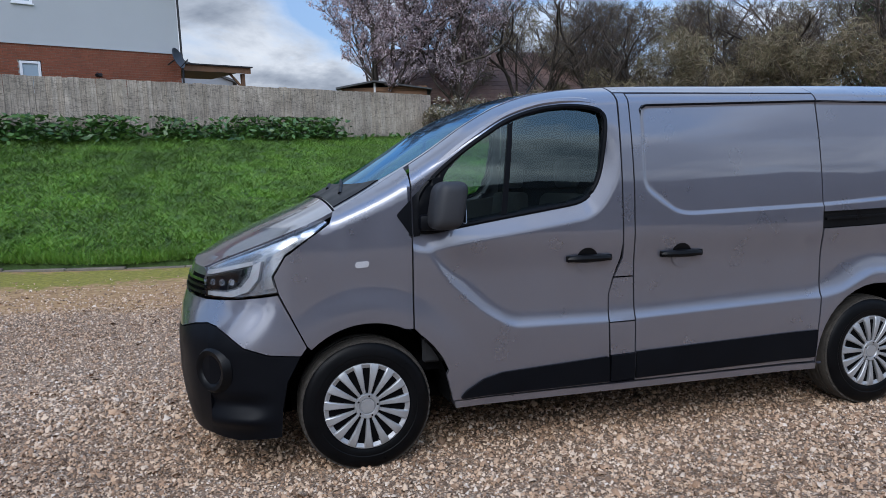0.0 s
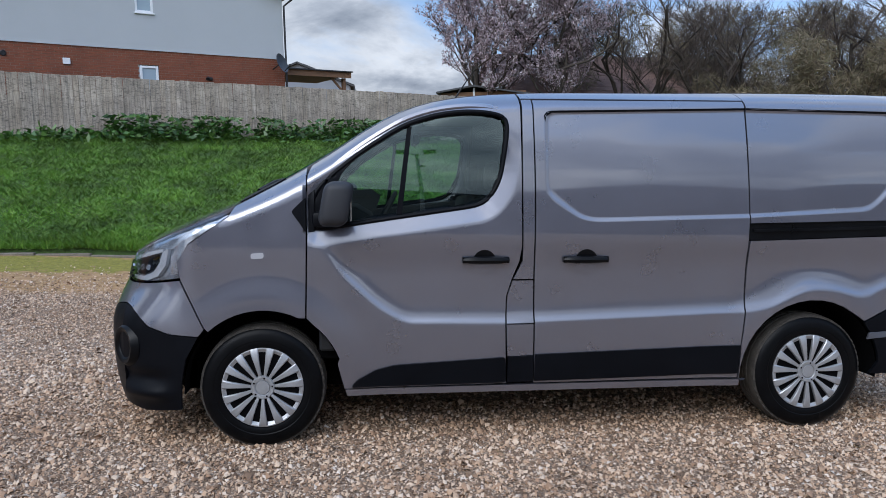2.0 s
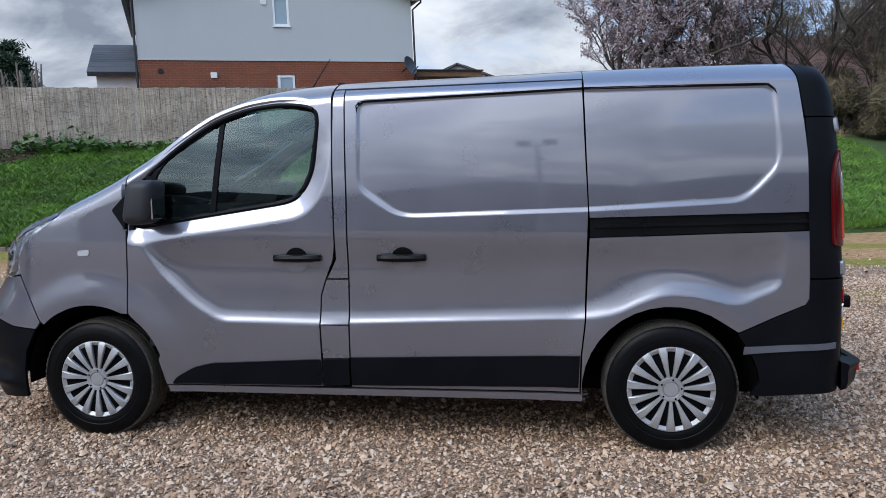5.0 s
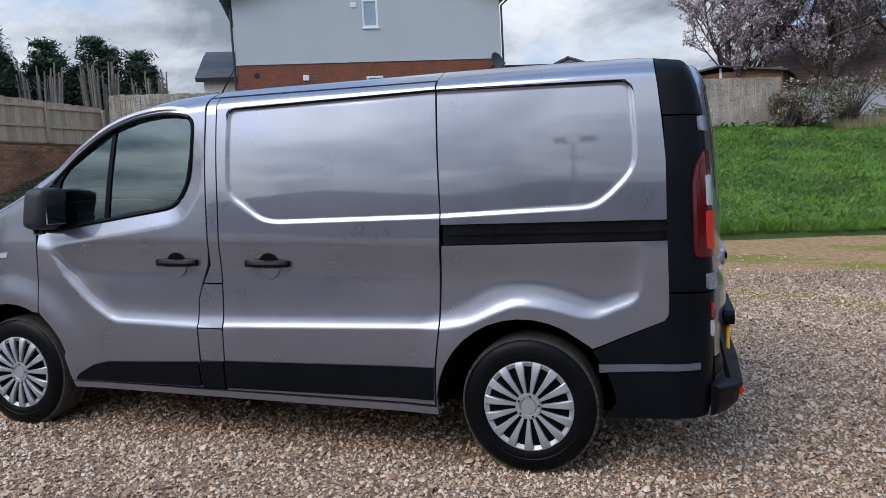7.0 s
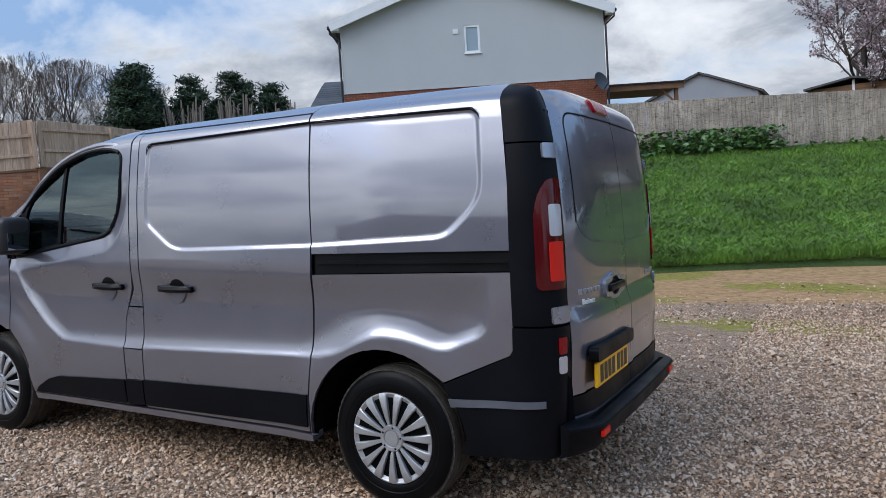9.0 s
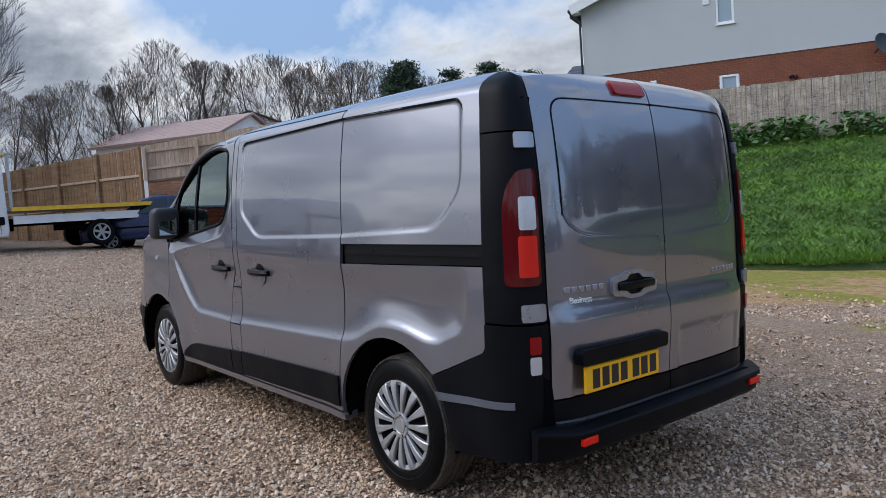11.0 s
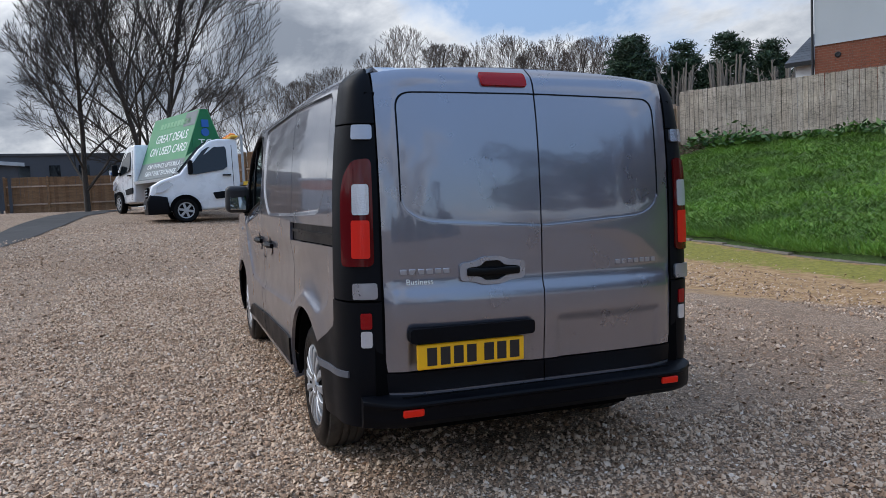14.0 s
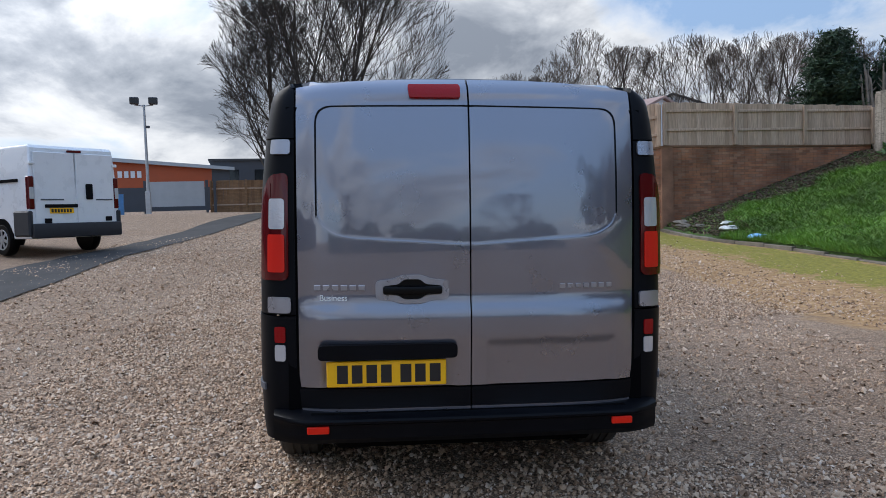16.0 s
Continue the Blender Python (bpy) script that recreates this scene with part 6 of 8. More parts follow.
bonnet = part("bonnet", sheet(outline(-0.81, -0.13, 0.004), on_top, UPW, 0.05), m_paint, van)
part("scuttle", sheet([(-0.118, -0.79), (0.03, -0.765), (0.12, -0.735), (0.06, -0.6), (0.02, -0.4), (0.0, 0), (0.02, 0.4), (0.06, 0.6), (0.12, 0.735), (0.03, 0.765), (-0.118, 0.79)], lambda x, y: on_top(x, y) + Vector((0, 0, 0.006)), UPW, 0.03, 0.02), m_plastic, van, "black plastic scuttle")
SCREEN = [(-0.02, -0.3), (0.0, -0.55), (0.07, -0.73), (0.30, -0.755), (0.60, -0.74), (0.86, -0.70), (0.93, -0.66), (0.96, -0.3), (0.965, 0), (0.96, 0.3), (0.93, 0.66), (0.86, 0.70), (0.60, 0.74), (0.30, 0.755), (0.07, 0.73), (0.0, 0.55), (-0.02, 0.3)]
screen = part("windscreen", sheet(SCREEN, on_top, UPW, 0.05, 0.006), m_windscreen, van, "raked windscreen")
screen.visible_shadow = False
body_top = outline(-0.12, 3.792, 0.0, 60)
part("roof", sheet(body_top, on_top, UPW, 0.06, 0.02, hole=[(x + (0.004 if x > 0.5 else -0.004), y * 1.006) for x, y in SCREEN]), m_paint, van, "grey roof and screen frame")
for s in (-0.25, 0.28):
    bm = tube(bmesh.new(), [on_top(-0.05, s - 0.3) + Vector((0, 0, 0.006)), on_top(0.0, s) + Vector((0, 0, 0.012)), on_top(0.04, s + 0.3) + Vector((0, 0, 0.01))], [0.011, 0.010, 0.007], 6)
    w = part("wiper", bm, m_plastic, van, "black windscreen wiper")
bm = tube(bmesh.new(), [(1.10, -0.35, 1.93), (1.16, -0.35, 2.02), (1.23, -0.35, 2.12)], [0.006, 0.004, 0.002], 6)
part("aerial", bm, m_plastic_gloss, van, "thin black roof aerial")

# headlamps, bumper and grille
LAMP_F = [(-0.41, 0.912), (-0.43, 0.99), (-0.375, 1.086), (-0.162, 1.238)] + [(x, roof_edge(x) - 0.007) for x in (-0.19, -0.28, -0.37, -0.45, -0.52, -0.58, -0.64, -0.69, -0.735)] + [(-0.757, 0.95), (-0.752, 0.876), (-0.70, 0.874), (-0.6, 0.882)]
for d, flip in zip(both("headlamp", sheet(LAMP_F, off_side(-0.05), SIDE, 0.03, 0.0), m_lamp_inner, label="clear headlamp with chrome reflector"), (False, True)):
    twin = mirrored if flip else (lambda q: q)
    cover = part("lamp_cover", twin(sheet(LAMP_F, off_side(0.0), SIDE, 0.03, 0.004)), m_lens_glass, d)
    cover.visible_shadow = False
    part("light_guide", twin(sheet([(-0.738, 0.900), (-0.64, 0.906), (-0.575, 0.935), (-0.535, 0.985), (-0.515, 1.045), (-0.478, 1.062), (-0.497, 0.975), (-0.545, 0.915), (-0.62, 0.884), (-0.738, 0.880)], off_side(-0.025), SIDE, 0.02, 0.02)), m_clear_lens, d, "white light guide")
    part("light_guide", twin(sheet([(-0.735, 0.998), (-0.62, 1.034), (-0.515, 1.062), (-0.515, 1.044), (-0.62, 1.014), (-0.738, 0.976)], off_side(-0.025), SIDE, 0.02, 0.02)), m_clear_lens, d, "white light guide")
    part("chrome_wing", twin(sheet([(-0.47, 0.925), (-0.425, 0.935), (-0.435, 0.99), (-0.37, 1.092), (-0.22, 1.195), (-0.30, 1.165), (-0.42, 1.095), (-0.465, 1.02)], off_side(-0.035), SIDE, 0.02, 0.015)), m_chrome_bright, d, "bright chrome reflector wing")
    bez = part("lamp_bezel", twin(sheet([(-0.735, 0.907), (-0.64, 0.913), (-0.585, 0.943), (-0.552, 0.99), (-0.545, 1.025), (-0.62, 1.004), (-0.735, 0.968)], off_side(-0.042), SIDE, 0.02, 0.02)), m_plastic_gloss, d)
    for x in (-0.705, -0.66, -0.615):
        bm = lathe(bmesh.new(), [(0.0001, 0.004), (0.012, 0.003), (0.017, -0.004), (0.019, -0.012)], 14, "y")
        for vtx in bm.verts:
            vtx.co = Vector((x + vtx.co.x, -(side_y(x, 0.94) - 0.036 + vtx.co.y), 0.942 + (x + 0.705) * 0.12 + vtx.co.z))
        part("projector", twin(bm), m_lamp_inner, bez, "small projector lens")
PAINT_B = [(-0.412, 0.902), (-0.290, 0.650), (-0.318, 0.612), (-0.47, 0.625), (-0.58, 0.662), (-0.65, 0.72), (-0.70, 0.755), (-0.74, 0.765), (-0.74, 0.862), (-0.68, 0.868), (-0.6, 0.876)]
both("bumper_skin", sheet(PAINT_B, on_side, SIDE, 0.03), m_paint)
BLACK_B = [(-0.322, 0.606), (-0.385, 0.49), (-0.41, 0.36), (-0.42, 0.215), (-0.62, 0.195), (-0.74, 0.21), (-0.74, 0.759), (-0.70, 0.749), (-0.65, 0.714), (-0.58, 0.656), (-0.47, 0.619)]
both("lower_bumper", sheet(BLACK_B, on_side, SIDE, 0.03, step_b=0.014), m_plastic)
ring_at = on_side(-0.735, 0.545)
for s in (-1, 1):
    bm = lathe(bmesh.new(), [(0.045, -0.05), (0.062, 0.004), (0.082, 0.020), (0.098, 0.022), (0.108, 0.010), (0.122, -0.012)], 24, "y")
    fog = part("fog_lamp_bezel", bm, m_plastic_gloss, van, "round black fog lamp bezel")
    fog.matrix_local = Matrix.Translation((ring_at.x + 0.012, ring_at.y * -s * 0.995, ring_at.z)) @ Matrix.Rotation(radians(180 if s < 0 else 0), 4, "Z") @ Matrix.Rotation(radians(50 * (1 if s > 0 else -1)), 4, "Z")
    lens = part("fog_lens", lathe(bmesh.new(), [(0.0001, -0.02), (0.03, -0.021), (0.055, -0.032)], 20, "y"), m_clear_lens, fog)
FRONT = (-1, 0, 0)
part("front_bumper", sheet([(-1, 0.21), (1, 0.21), (1, 0.759), (0.85, 0.745), (0.6, 0.705), (-0.6, 0.705), (-0.85, 0.745), (-1, 0.759)], on_front, FRONT, 0.1, 0.03, step_b=0.05), m_plastic, van, "black front bumper")
part("front_skin", sheet([(-1, 0.765), (-0.85, 0.751), (-0.6, 0.711), (0.6, 0.711), (0.85, 0.751), (1, 0.765), (1, 0.862), (0.82, 0.862), (-0.82, 0.862), (-1, 0.862)], on_front, FRONT, 0.1, 0.03, step_b=0.05), m_paint, van)
grille = part("grille", sheet([(-0.98, 0.868), (0.98, 0.868), (0.98, 0.965), (-0.98, 0.965)], lambda t, z: on_front(t, z) + Vector((0.02, 0, 0)), FRONT, 0.1, 0.02, step_b=0.05), m_dark, van, "black slatted grille")
for z in (0.89, 0.92, 0.95):
    part("slat", sheet([(-0.97, z - 0.007), (0.97, z - 0.007), (0.97, z + 0.007), (-0.97, z + 0.007)], lambda t, zz: on_front(t, zz) + Vector((-0.006, 0, 0)), FRONT, 0.1, 0.02), m_chrome if z > 0.94 else m_plastic_gloss, grille)
part("bonnet_lip", sheet([(-0.99, 0.972), (0.99, 0.972), (0.97, 1.01), (-0.97, 1.01)], lambda t, z: on_front(t, z) + Vector((0.004, 0, 0)), FRONT, 0.1, 0.03), m_paint, van)
for d in both("indicator", sheet(rounded([(-0.043, 1.014), (-0.043, 1.044), (0.023, 1.048), (0.023, 1.018)], 0.012, 4), off_side(0.006), SIDE, 0.05, 0.01), m_clear_lens, label="small clear side indicator"):
    pass

# door mirrors
for s in (-1, 1):
    bm = boxes((0.325, 0.478, -0.098, 0.098, -0.116, 0.114), bevel=0.048, seg=5)
    for vtx in bm.verts:
        vtx.co.x += 0.02 * (vtx.co.z / 0.11) - 0.02 * vtx.co.y * -s
        vtx.co = Vector((vtx.co.x, vtx.co.y + s * 1.028, vtx.co.z + 1.305))
    mir = part("door_mirror", bm, m_mirror_cap, van, "black door mirror")
    part("mirror_glass", boxes((0.471, 0.481, s * 1.028 - 0.068, s * 1.028 + 0.068, 1.215, 1.390), bevel=0.005), m_mirror, mir)
    part("mirror_arm", boxes((0.275, 0.43, min(s * 0.90, s * 0.99), max(s * 0.90, s * 0.99), 1.18, 1.26), bevel=0.02, seg=2), m_plastic, mir)

# cab interior
for s in (-1, 1):
    seat = part("cab_seat", boxes((0.80, 1.28, s * 0.43 - 0.25, s * 0.43 + 0.25, 0.62, 0.78), bevel=0.05, seg=3), m_seat, van, "dark cloth cab seat")
    bm = boxes((1.16, 1.30, s * 0.43 - 0.24, s * 0.43 + 0.24, 0.75, 1.34), bevel=0.05, seg=3)
    bmesh.ops.rotate(bm, cent=(1.2, 0, 0.75), matrix=Matrix.Rotation(radians(7), 3, "Y"), verts=bm.verts)
    part("backrest", bm, m_seat, seat)
    part("headrest", boxes((1.28, 1.36, s * 0.43 - 0.13, s * 0.43 + 0.13, 1.36, 1.54), bevel=0.04, seg=3), m_seat, seat)
bm = bmesh.new()
prism(bm, [(-0.1, 0.8), (-0.02, 1.21), (0.28, 1.27), (0.50, 1.28), (0.60, 1.22), (0.60, 0.8)], "y", -0.80, 0.80)
prism(bm, [(0.34, 1.27), (0.40, 1.36), (0.60, 1.375), (0.66, 1.33), (0.62, 1.22)], "y", 0.22, 0.64)
part("dashboard", bm, m_seat, van, "dark grey dashboard")
bm = lathe(bmesh.new(), [(0.19 + 0.014 * math.cos(radians(a)), 0.014 * math.sin(radians(a))) for a in range(0, 360, 45)], 28, "x", closed=True)
for a in (90, 210, 330):
    tube(bm, [(0, 0, 0), (0, 0.19 * math.cos(radians(a)), 0.19 * math.sin(radians(a)))], [0.02, 0.014], 6)
wheel = part("steering_wheel", bm, m_seat, van, "black steering wheel")
wheel.matrix_local = pose(0.68, 0.43, 1.18, 0, 28, 0)
part("bulkhead", boxes((1.37, 1.39, -0.82, 0.82, 0.5, 1.86)), m_dark, van)
part("cab_floor", boxes((-0.1, 1.38, -0.82, 0.82, 0.45, 0.5)), m_dark, van)


for s in (-1, 1):
    bm = boxes((0.30, 1.34, min(s * 0.84, s * 0.875), max(s * 0.84, s * 0.875), 0.50, 1.19), bevel=0.012)
    for vtx in bm.verts:
        if vtx.co.z > 1.1:
            vtx.co.z += 0.10 * (vtx.co.x - 0.30)
    card = part("door_card", bm, m_seat, van, "dark grey inner door lining")
    part("armrest", boxes((0.62, 1.12, min(s * 0.76, s * 0.84), max(s * 0.76, s * 0.84), 0.94, 1.0), bevel=0.015, seg=2), m_seat, card)
    part("pillar_backing", (lambda q: mirrored(q) if s > 0 else q)(sheet([(0.12, 1.24), (0.12, 1.385), (0.40, 1.555), (0.40, 1.475), (0.275, 1.37), (0.275, 1.16)], off_side(-0.03), SIDE, 0.05, 0.0)), m_dark, van)
part("headlining", boxes((0.98, 1.37, -0.70, 0.70, 1.84, 1.86)), m_seat, van, "dark grey cab headlining")
part("interior_mirror", boxes((0.86, 0.90, -0.12, 0.12, 1.66, 1.73), bevel=0.012), m_plastic, van, "small black interior mirror")

# wheels
bm = bmesh.new()
rows = []
for r, hw2, y in ((0.055, 0.0068, -0.008), (0.09, 0.0098, -0.015), (0.15, 0.0152, -0.019), (0.195, 0.0212, -0.017), (0.2145, 0.0245, -0.009)):
    rows.append([bm.verts.new((r, y + dy, k)) for k, dy in ((-hw2, 0.004), (-hw2 * 0.75, 0), (hw2 * 0.75, 0.0), (hw2, 0.004), (hw2, 0.024), (-hw2, 0.024))])
for p, q in zip(rows, rows[1:]):
    for k in range(6):
        bm.faces.new((p[k], p[(k + 1) % 6], q[(k + 1) % 6], q[k]))
bm.faces.new(rows[0])
bm.faces.new(rows[-1])
bmesh.ops.recalc_face_normals(bm, faces=bm.faces)
SPOKE = finish("spoke", bm, m_silver, 25)


def road_wheel(x, flip):
    """Tyre with a grooved tread and a silver cover of fifteen spokes."""
    w = bpy.data.objects.new("road_wheel", None)
    scene.collection.objects.link(w)
    w.parent = van
    w.matrix_local = Matrix.Translation((x, 0.905 if flip else -0.905, 0.332 if x > 1 else 0.320)) @ Matrix.Rotation(radians(180 if flip else 0), 4, "Z")
    tyre = lathe(bmesh.new(), [(0.31, 0.200), (0.25, 0.21), (0.21, 0.20), (0.212, 0.004), (0.222, -0.010), (0.240, -0.016), (0.252, -0.0145), (0.256, -0.0165), (0.285, -0.014), (0.308, -0.005), (0.317, 0.004)], 72, "y", closed=True)
    part("tyre", tyre, m_rubber, w, "black rubber tyre", 30)
    band = lathe(bmesh.new(), [(0.316, 0.003), (0.327, 0.014), (0.332, 0.03), (0.334, 0.06), (0.326, 0.062), (0.326, 0.072), (0.335, 0.074), (0.335, 0.10), (0.326, 0.102), (0.326, 0.112), (0.335, 0.114), (0.334, 0.14), (0.326, 0.142), (0.326, 0.152), (0.332, 0.154), (0.33, 0.185), (0.309, 0.201)], 72, "y", closed=True)
    part("tread_band", band, m_tread, w, "dusty grooved tread", 30)
    tread = bmesh.new()
    for i in range(56):
        a = 2 * math.pi * i / 56
        mt = Matrix.Rotation(-a, 4, "Y") @ Matrix.Translation((0.325, 0.012, 0))
        box(tread, -0.030, 0.0015, -0.004, 0.040, -0.0125, 0.0125, m=mt)
    part("tread_block", tread, m_tread, w)
    part("rim_dish", lathe(bmesh.new(), [(0.213, 0.0), (0.205, 0.035), (0.12, 0.045), (0.0001, 0.045)], 40, "y"), m_dark, w, "dark wheel dish")
    cover = lathe(bmesh.new(), [(0.2165, 0.002), (0.2155, -0.008), (0.210, -0.009), (0.190, 0.001), (0.168, 0.010), (0.166, 0.022), (0.213, 0.022)], 60, "y", closed=True)
    hub = lathe(bmesh.new(), [(0.066, 0.014), (0.064, -0.006), (0.059, -0.014), (0.043, -0.013), (0.038, -0.007), (0.035, -0.012), (0.0001, -0.014)], 36, "y")
    c = part("wheel_cover", cover, m_silver, w, "silver fifteen-spoke wheel cover")
    hubcap = part("centre_cap", hub, m_silver, w)
    for i in range(5):
        a = 2 * math.pi * (i + 0.1) / 5
        part("bolt_hole", lathe(bmesh.new(), [(0.0052, -0.0142), (0.0048, -0.0155), (0.0001, -0.0150)], 8, "y", (0.051 * math.cos(a), 0, 0.051 * math.sin(a))), m_dark, hubcap)
    for i in range(15):
        sp = new("spoke", SPOKE)
        sp.parent = w
        sp.matrix_local = Matrix.Rotation(-2 * math.pi * (i + 0.25) / 15, 4, "Y")
    return w


for x in (0.0, 3.098):
    for flip in (False, True):
        road_wheel(x, flip)
for cx, r in ((0.012, 0.414), (3.085, 0.426)):
    for s in (-1, 1):
        bm = bmesh.new()
        ring_in, ring_out = [], []
        for i in range(19):
            a = radians(-5 + 190 * i / 18)
            ring_in.append(bm.verts.new((cx + r * math.cos(a), s * 0.55, 0.33 + r * math.sin(a))))
            ring_out.append(bm.verts.new((cx + r * math.cos(a), s * 0.925, 0.33 + r * math.sin(a))))
        for i in range(18):
            bm.faces.new((ring_in[i], ring_in[i + 1], ring_out[i + 1], ring_out[i]))
        part("arch_liner", bm, m_dark, van)
# ---- other vehicles ----
def plain_wheel(parent, x, y, r, flip, cover=m_silver, spokes=7):
    w = bpy.data.objects.new("wheel", None)
    scene.collection.objects.link(w)
    w.parent = parent
    w.matrix_local = Matrix.Translation((x, y, r)) @ Matrix.Rotation(radians(180 if flip else 0), 4, "Z")
    part("tyre", lathe(bmesh.new(), [(r * 0.62, 0.0), (r * 0.72, -0.012), (r * 0.9, -0.008), (r * 0.98, 0.02), (r, 0.06), (r, 0.15), (r * 0.95, 0.19), (r * 0.6, 0.19)], 40, "y"), m_rubber, w)
    part("dish", lathe(bmesh.new(), [(r * 0.63, 0.0), (r * 0.5, 0.03), (0.0001, 0.03)], 30, "y"), m_dark, w)
    bm = lathe(bmesh.new(), [(r * 0.64, 0.0), (r * 0.62, -0.012), (r * 0.55, -0.008), (r * 0.55, 0.01)], 36, "y", closed=True)
    lathe(bm, [(r * 0.2, 0.01), (r * 0.18, -0.012), (0.0001, -0.015)], 20, "y")
    for i in range(spokes):
        box(bm, r * 0.15, r * 0.58, -0.008, 0.012, -r * 0.09, r * 0.09, m=Matrix.Rotation(2 * math.pi * (i + 0.2) / spokes, 4, "Y"))
    part("cover", bm, cover, w, "silver wheel cover")
    return w


def shaped(profile, half, taper=0.10, waist=1.15, top=2.3, bevel=0.06, nose=None):
    """A closed vehicle body from its side profile: walls lean in above the waist, corners rounded."""
    bm = bmesh.new()
    prism(bm, profile, "y", -half, half)
    sides = [e for e in bm.edges if abs(e.verts[0].co.y - e.verts[1].co.y) < 1e-5]
    bmesh.ops.bevel(bm, geom=sides, offset=bevel, segments=3, affect="EDGES", profile=0.6, clamp_overlap=True)
    for vtx in bm.verts:
        k = 1 - taper * smooth(waist, top, vtx.co.z)
        if nose is not None:
            k *= 1 - 0.16 * smooth(nose + 0.55, nose, vtx.co.x) ** 2
        vtx.co.y *= k
    return bm


def side_patch(profile, half, out=0.004, taper=0.10, waist=1.15, top=2.3, thick=0.03):
    """A thin panel lying on the flank of such a body, at y = -half."""
    bm = bmesh.new()
    prism(bm, profile, "y", -half - out, -half + thick)
    for vtx in bm.verts:
        vtx.co.y *= 1 - taper * smooth(waist, top, vtx.co.z)
    return bm


def twin(bm, flip):
    return mirrored(bm) if flip else bm


# white delivery van, seen from behind
white = thing("white_van", "white panel van with grey bumper parked beside the asphalt strip", "van", pose(-9.71, -7.46, ground_z(-9.71, -7.46), 0, 0, 54.4))
P = [(-3.98, 0.35), (-4.0, 0.85), (-3.75, 1.12), (-3.1, 1.32), (-2.35, 2.0), (-2.0, 2.2), (-1.5, 2.26), (0.9, 2.26), (0.97, 2.20), (1.02, 1.2), (1.02, 0.35)]
part("body", shaped(P, 1.02, 0.075, 1.0, 2.26, 0.05, -4.0), m_white_paint, white, angle=40)
for s in (-1, 1):
    part("rear_door", boxes((1.0, 1.034, min(s * 0.012, s * 0.90), max(s * 0.012, s * 0.90), 0.62, 2.12), bevel=0.012), m_white_paint, white)
    lampb = boxes((0.93, 1.045, s * 0.955 - 0.07, s * 0.955 + 0.055, 0.95, 1.62), bevel=0.02)
    lr = part("rear_lamp", lampb, m_dark_red, white, "red and clear rear lamp")
    part("clear_lens", boxes((1.04, 1.052, s * 0.96 - 0.05, s * 0.96 + 0.04, 1.16, 1.40), bevel=0.01), m_clear_lens, lr)
    part("hinge", boxes((0.99, 1.05, s * 0.93 - 0.06, s * 0.93 + 0.06, 1.86, 1.92), bevel=0.008), m_white_paint, white)
    plain_wheel(white, 0.0, s * 1.02, 0.34, s > 0)
    plain_wheel(white, -3.0, s * 1.02, 0.34, s > 0)
    part("rail", twin(side_patch([(-1.2, 1.52), (0.6, 1.52), (0.6, 1.58), (-1.2, 1.58)], 1.02, 0.01, 0.075, 1.0, 2.26), s > 0), m_dark, white)
    part("arch", twin(side_patch([(0.42 * math.cos(radians(a)), 0.36 + 0.42 * math.sin(radians(a))) for a in range(0, 181, 15)], 1.02, 0.003, 0.075, 1.0, 2.26, 0.2), s > 0), m_dark, white)
    part("corner_guard", boxes((0.5, 1.06, s * 1.0 - 0.06, s * 1.0 + 0.045, 0.40, 0.92), bevel=0.03), m_mirror_cap, white)
part("high_lamp", boxes((1.0, 1.04, -0.16, 0.16, 2.13, 2.18), bevel=0.008), m_dark_red, white)
part("rear_bumper", boxes((0.9, 1.13, -1.0, 1.0, 0.36, 0.66), bevel=0.03, seg=2), m_mirror_cap, white, "dark grey bumper")
part("door_handle", boxes((1.03, 1.06, 0.22, 0.38, 1.15, 1.48), bevel=0.02), m_plastic, white)
part("plate_lamp", boxes((1.03, 1.06, -0.70, 0.02, 0.98, 1.05), bevel=0.01), m_plastic, white)
wp = part("number_plate", boxes((1.032, 1.045, -0.60, -0.08, 0.86, 0.97)), m_yellow, white, "yellow number plate")
for k in range(7):
    part("character_bar", boxes((1.045, 1.048, -0.57 + 0.066 * k, -0.57 + 0.066 * k + 0.045, 0.88, 0.95)), m_ink, wp)
for y0, z0 in ((-0.72, 0.66), (0.66, 0.68)):
    part("catch", boxes((1.03, 1.05, y0, y0 + 0.16, z0, z0 + 0.1), bevel=0.01), m_plastic, white)
for y0, wd in ((-0.78, 0.5), (0.45, 0.4)):
    part("badge_bar", boxes((1.034, 1.04, y0, y0 + wd, 1.13, 1.16)), m_grey_trim, white)


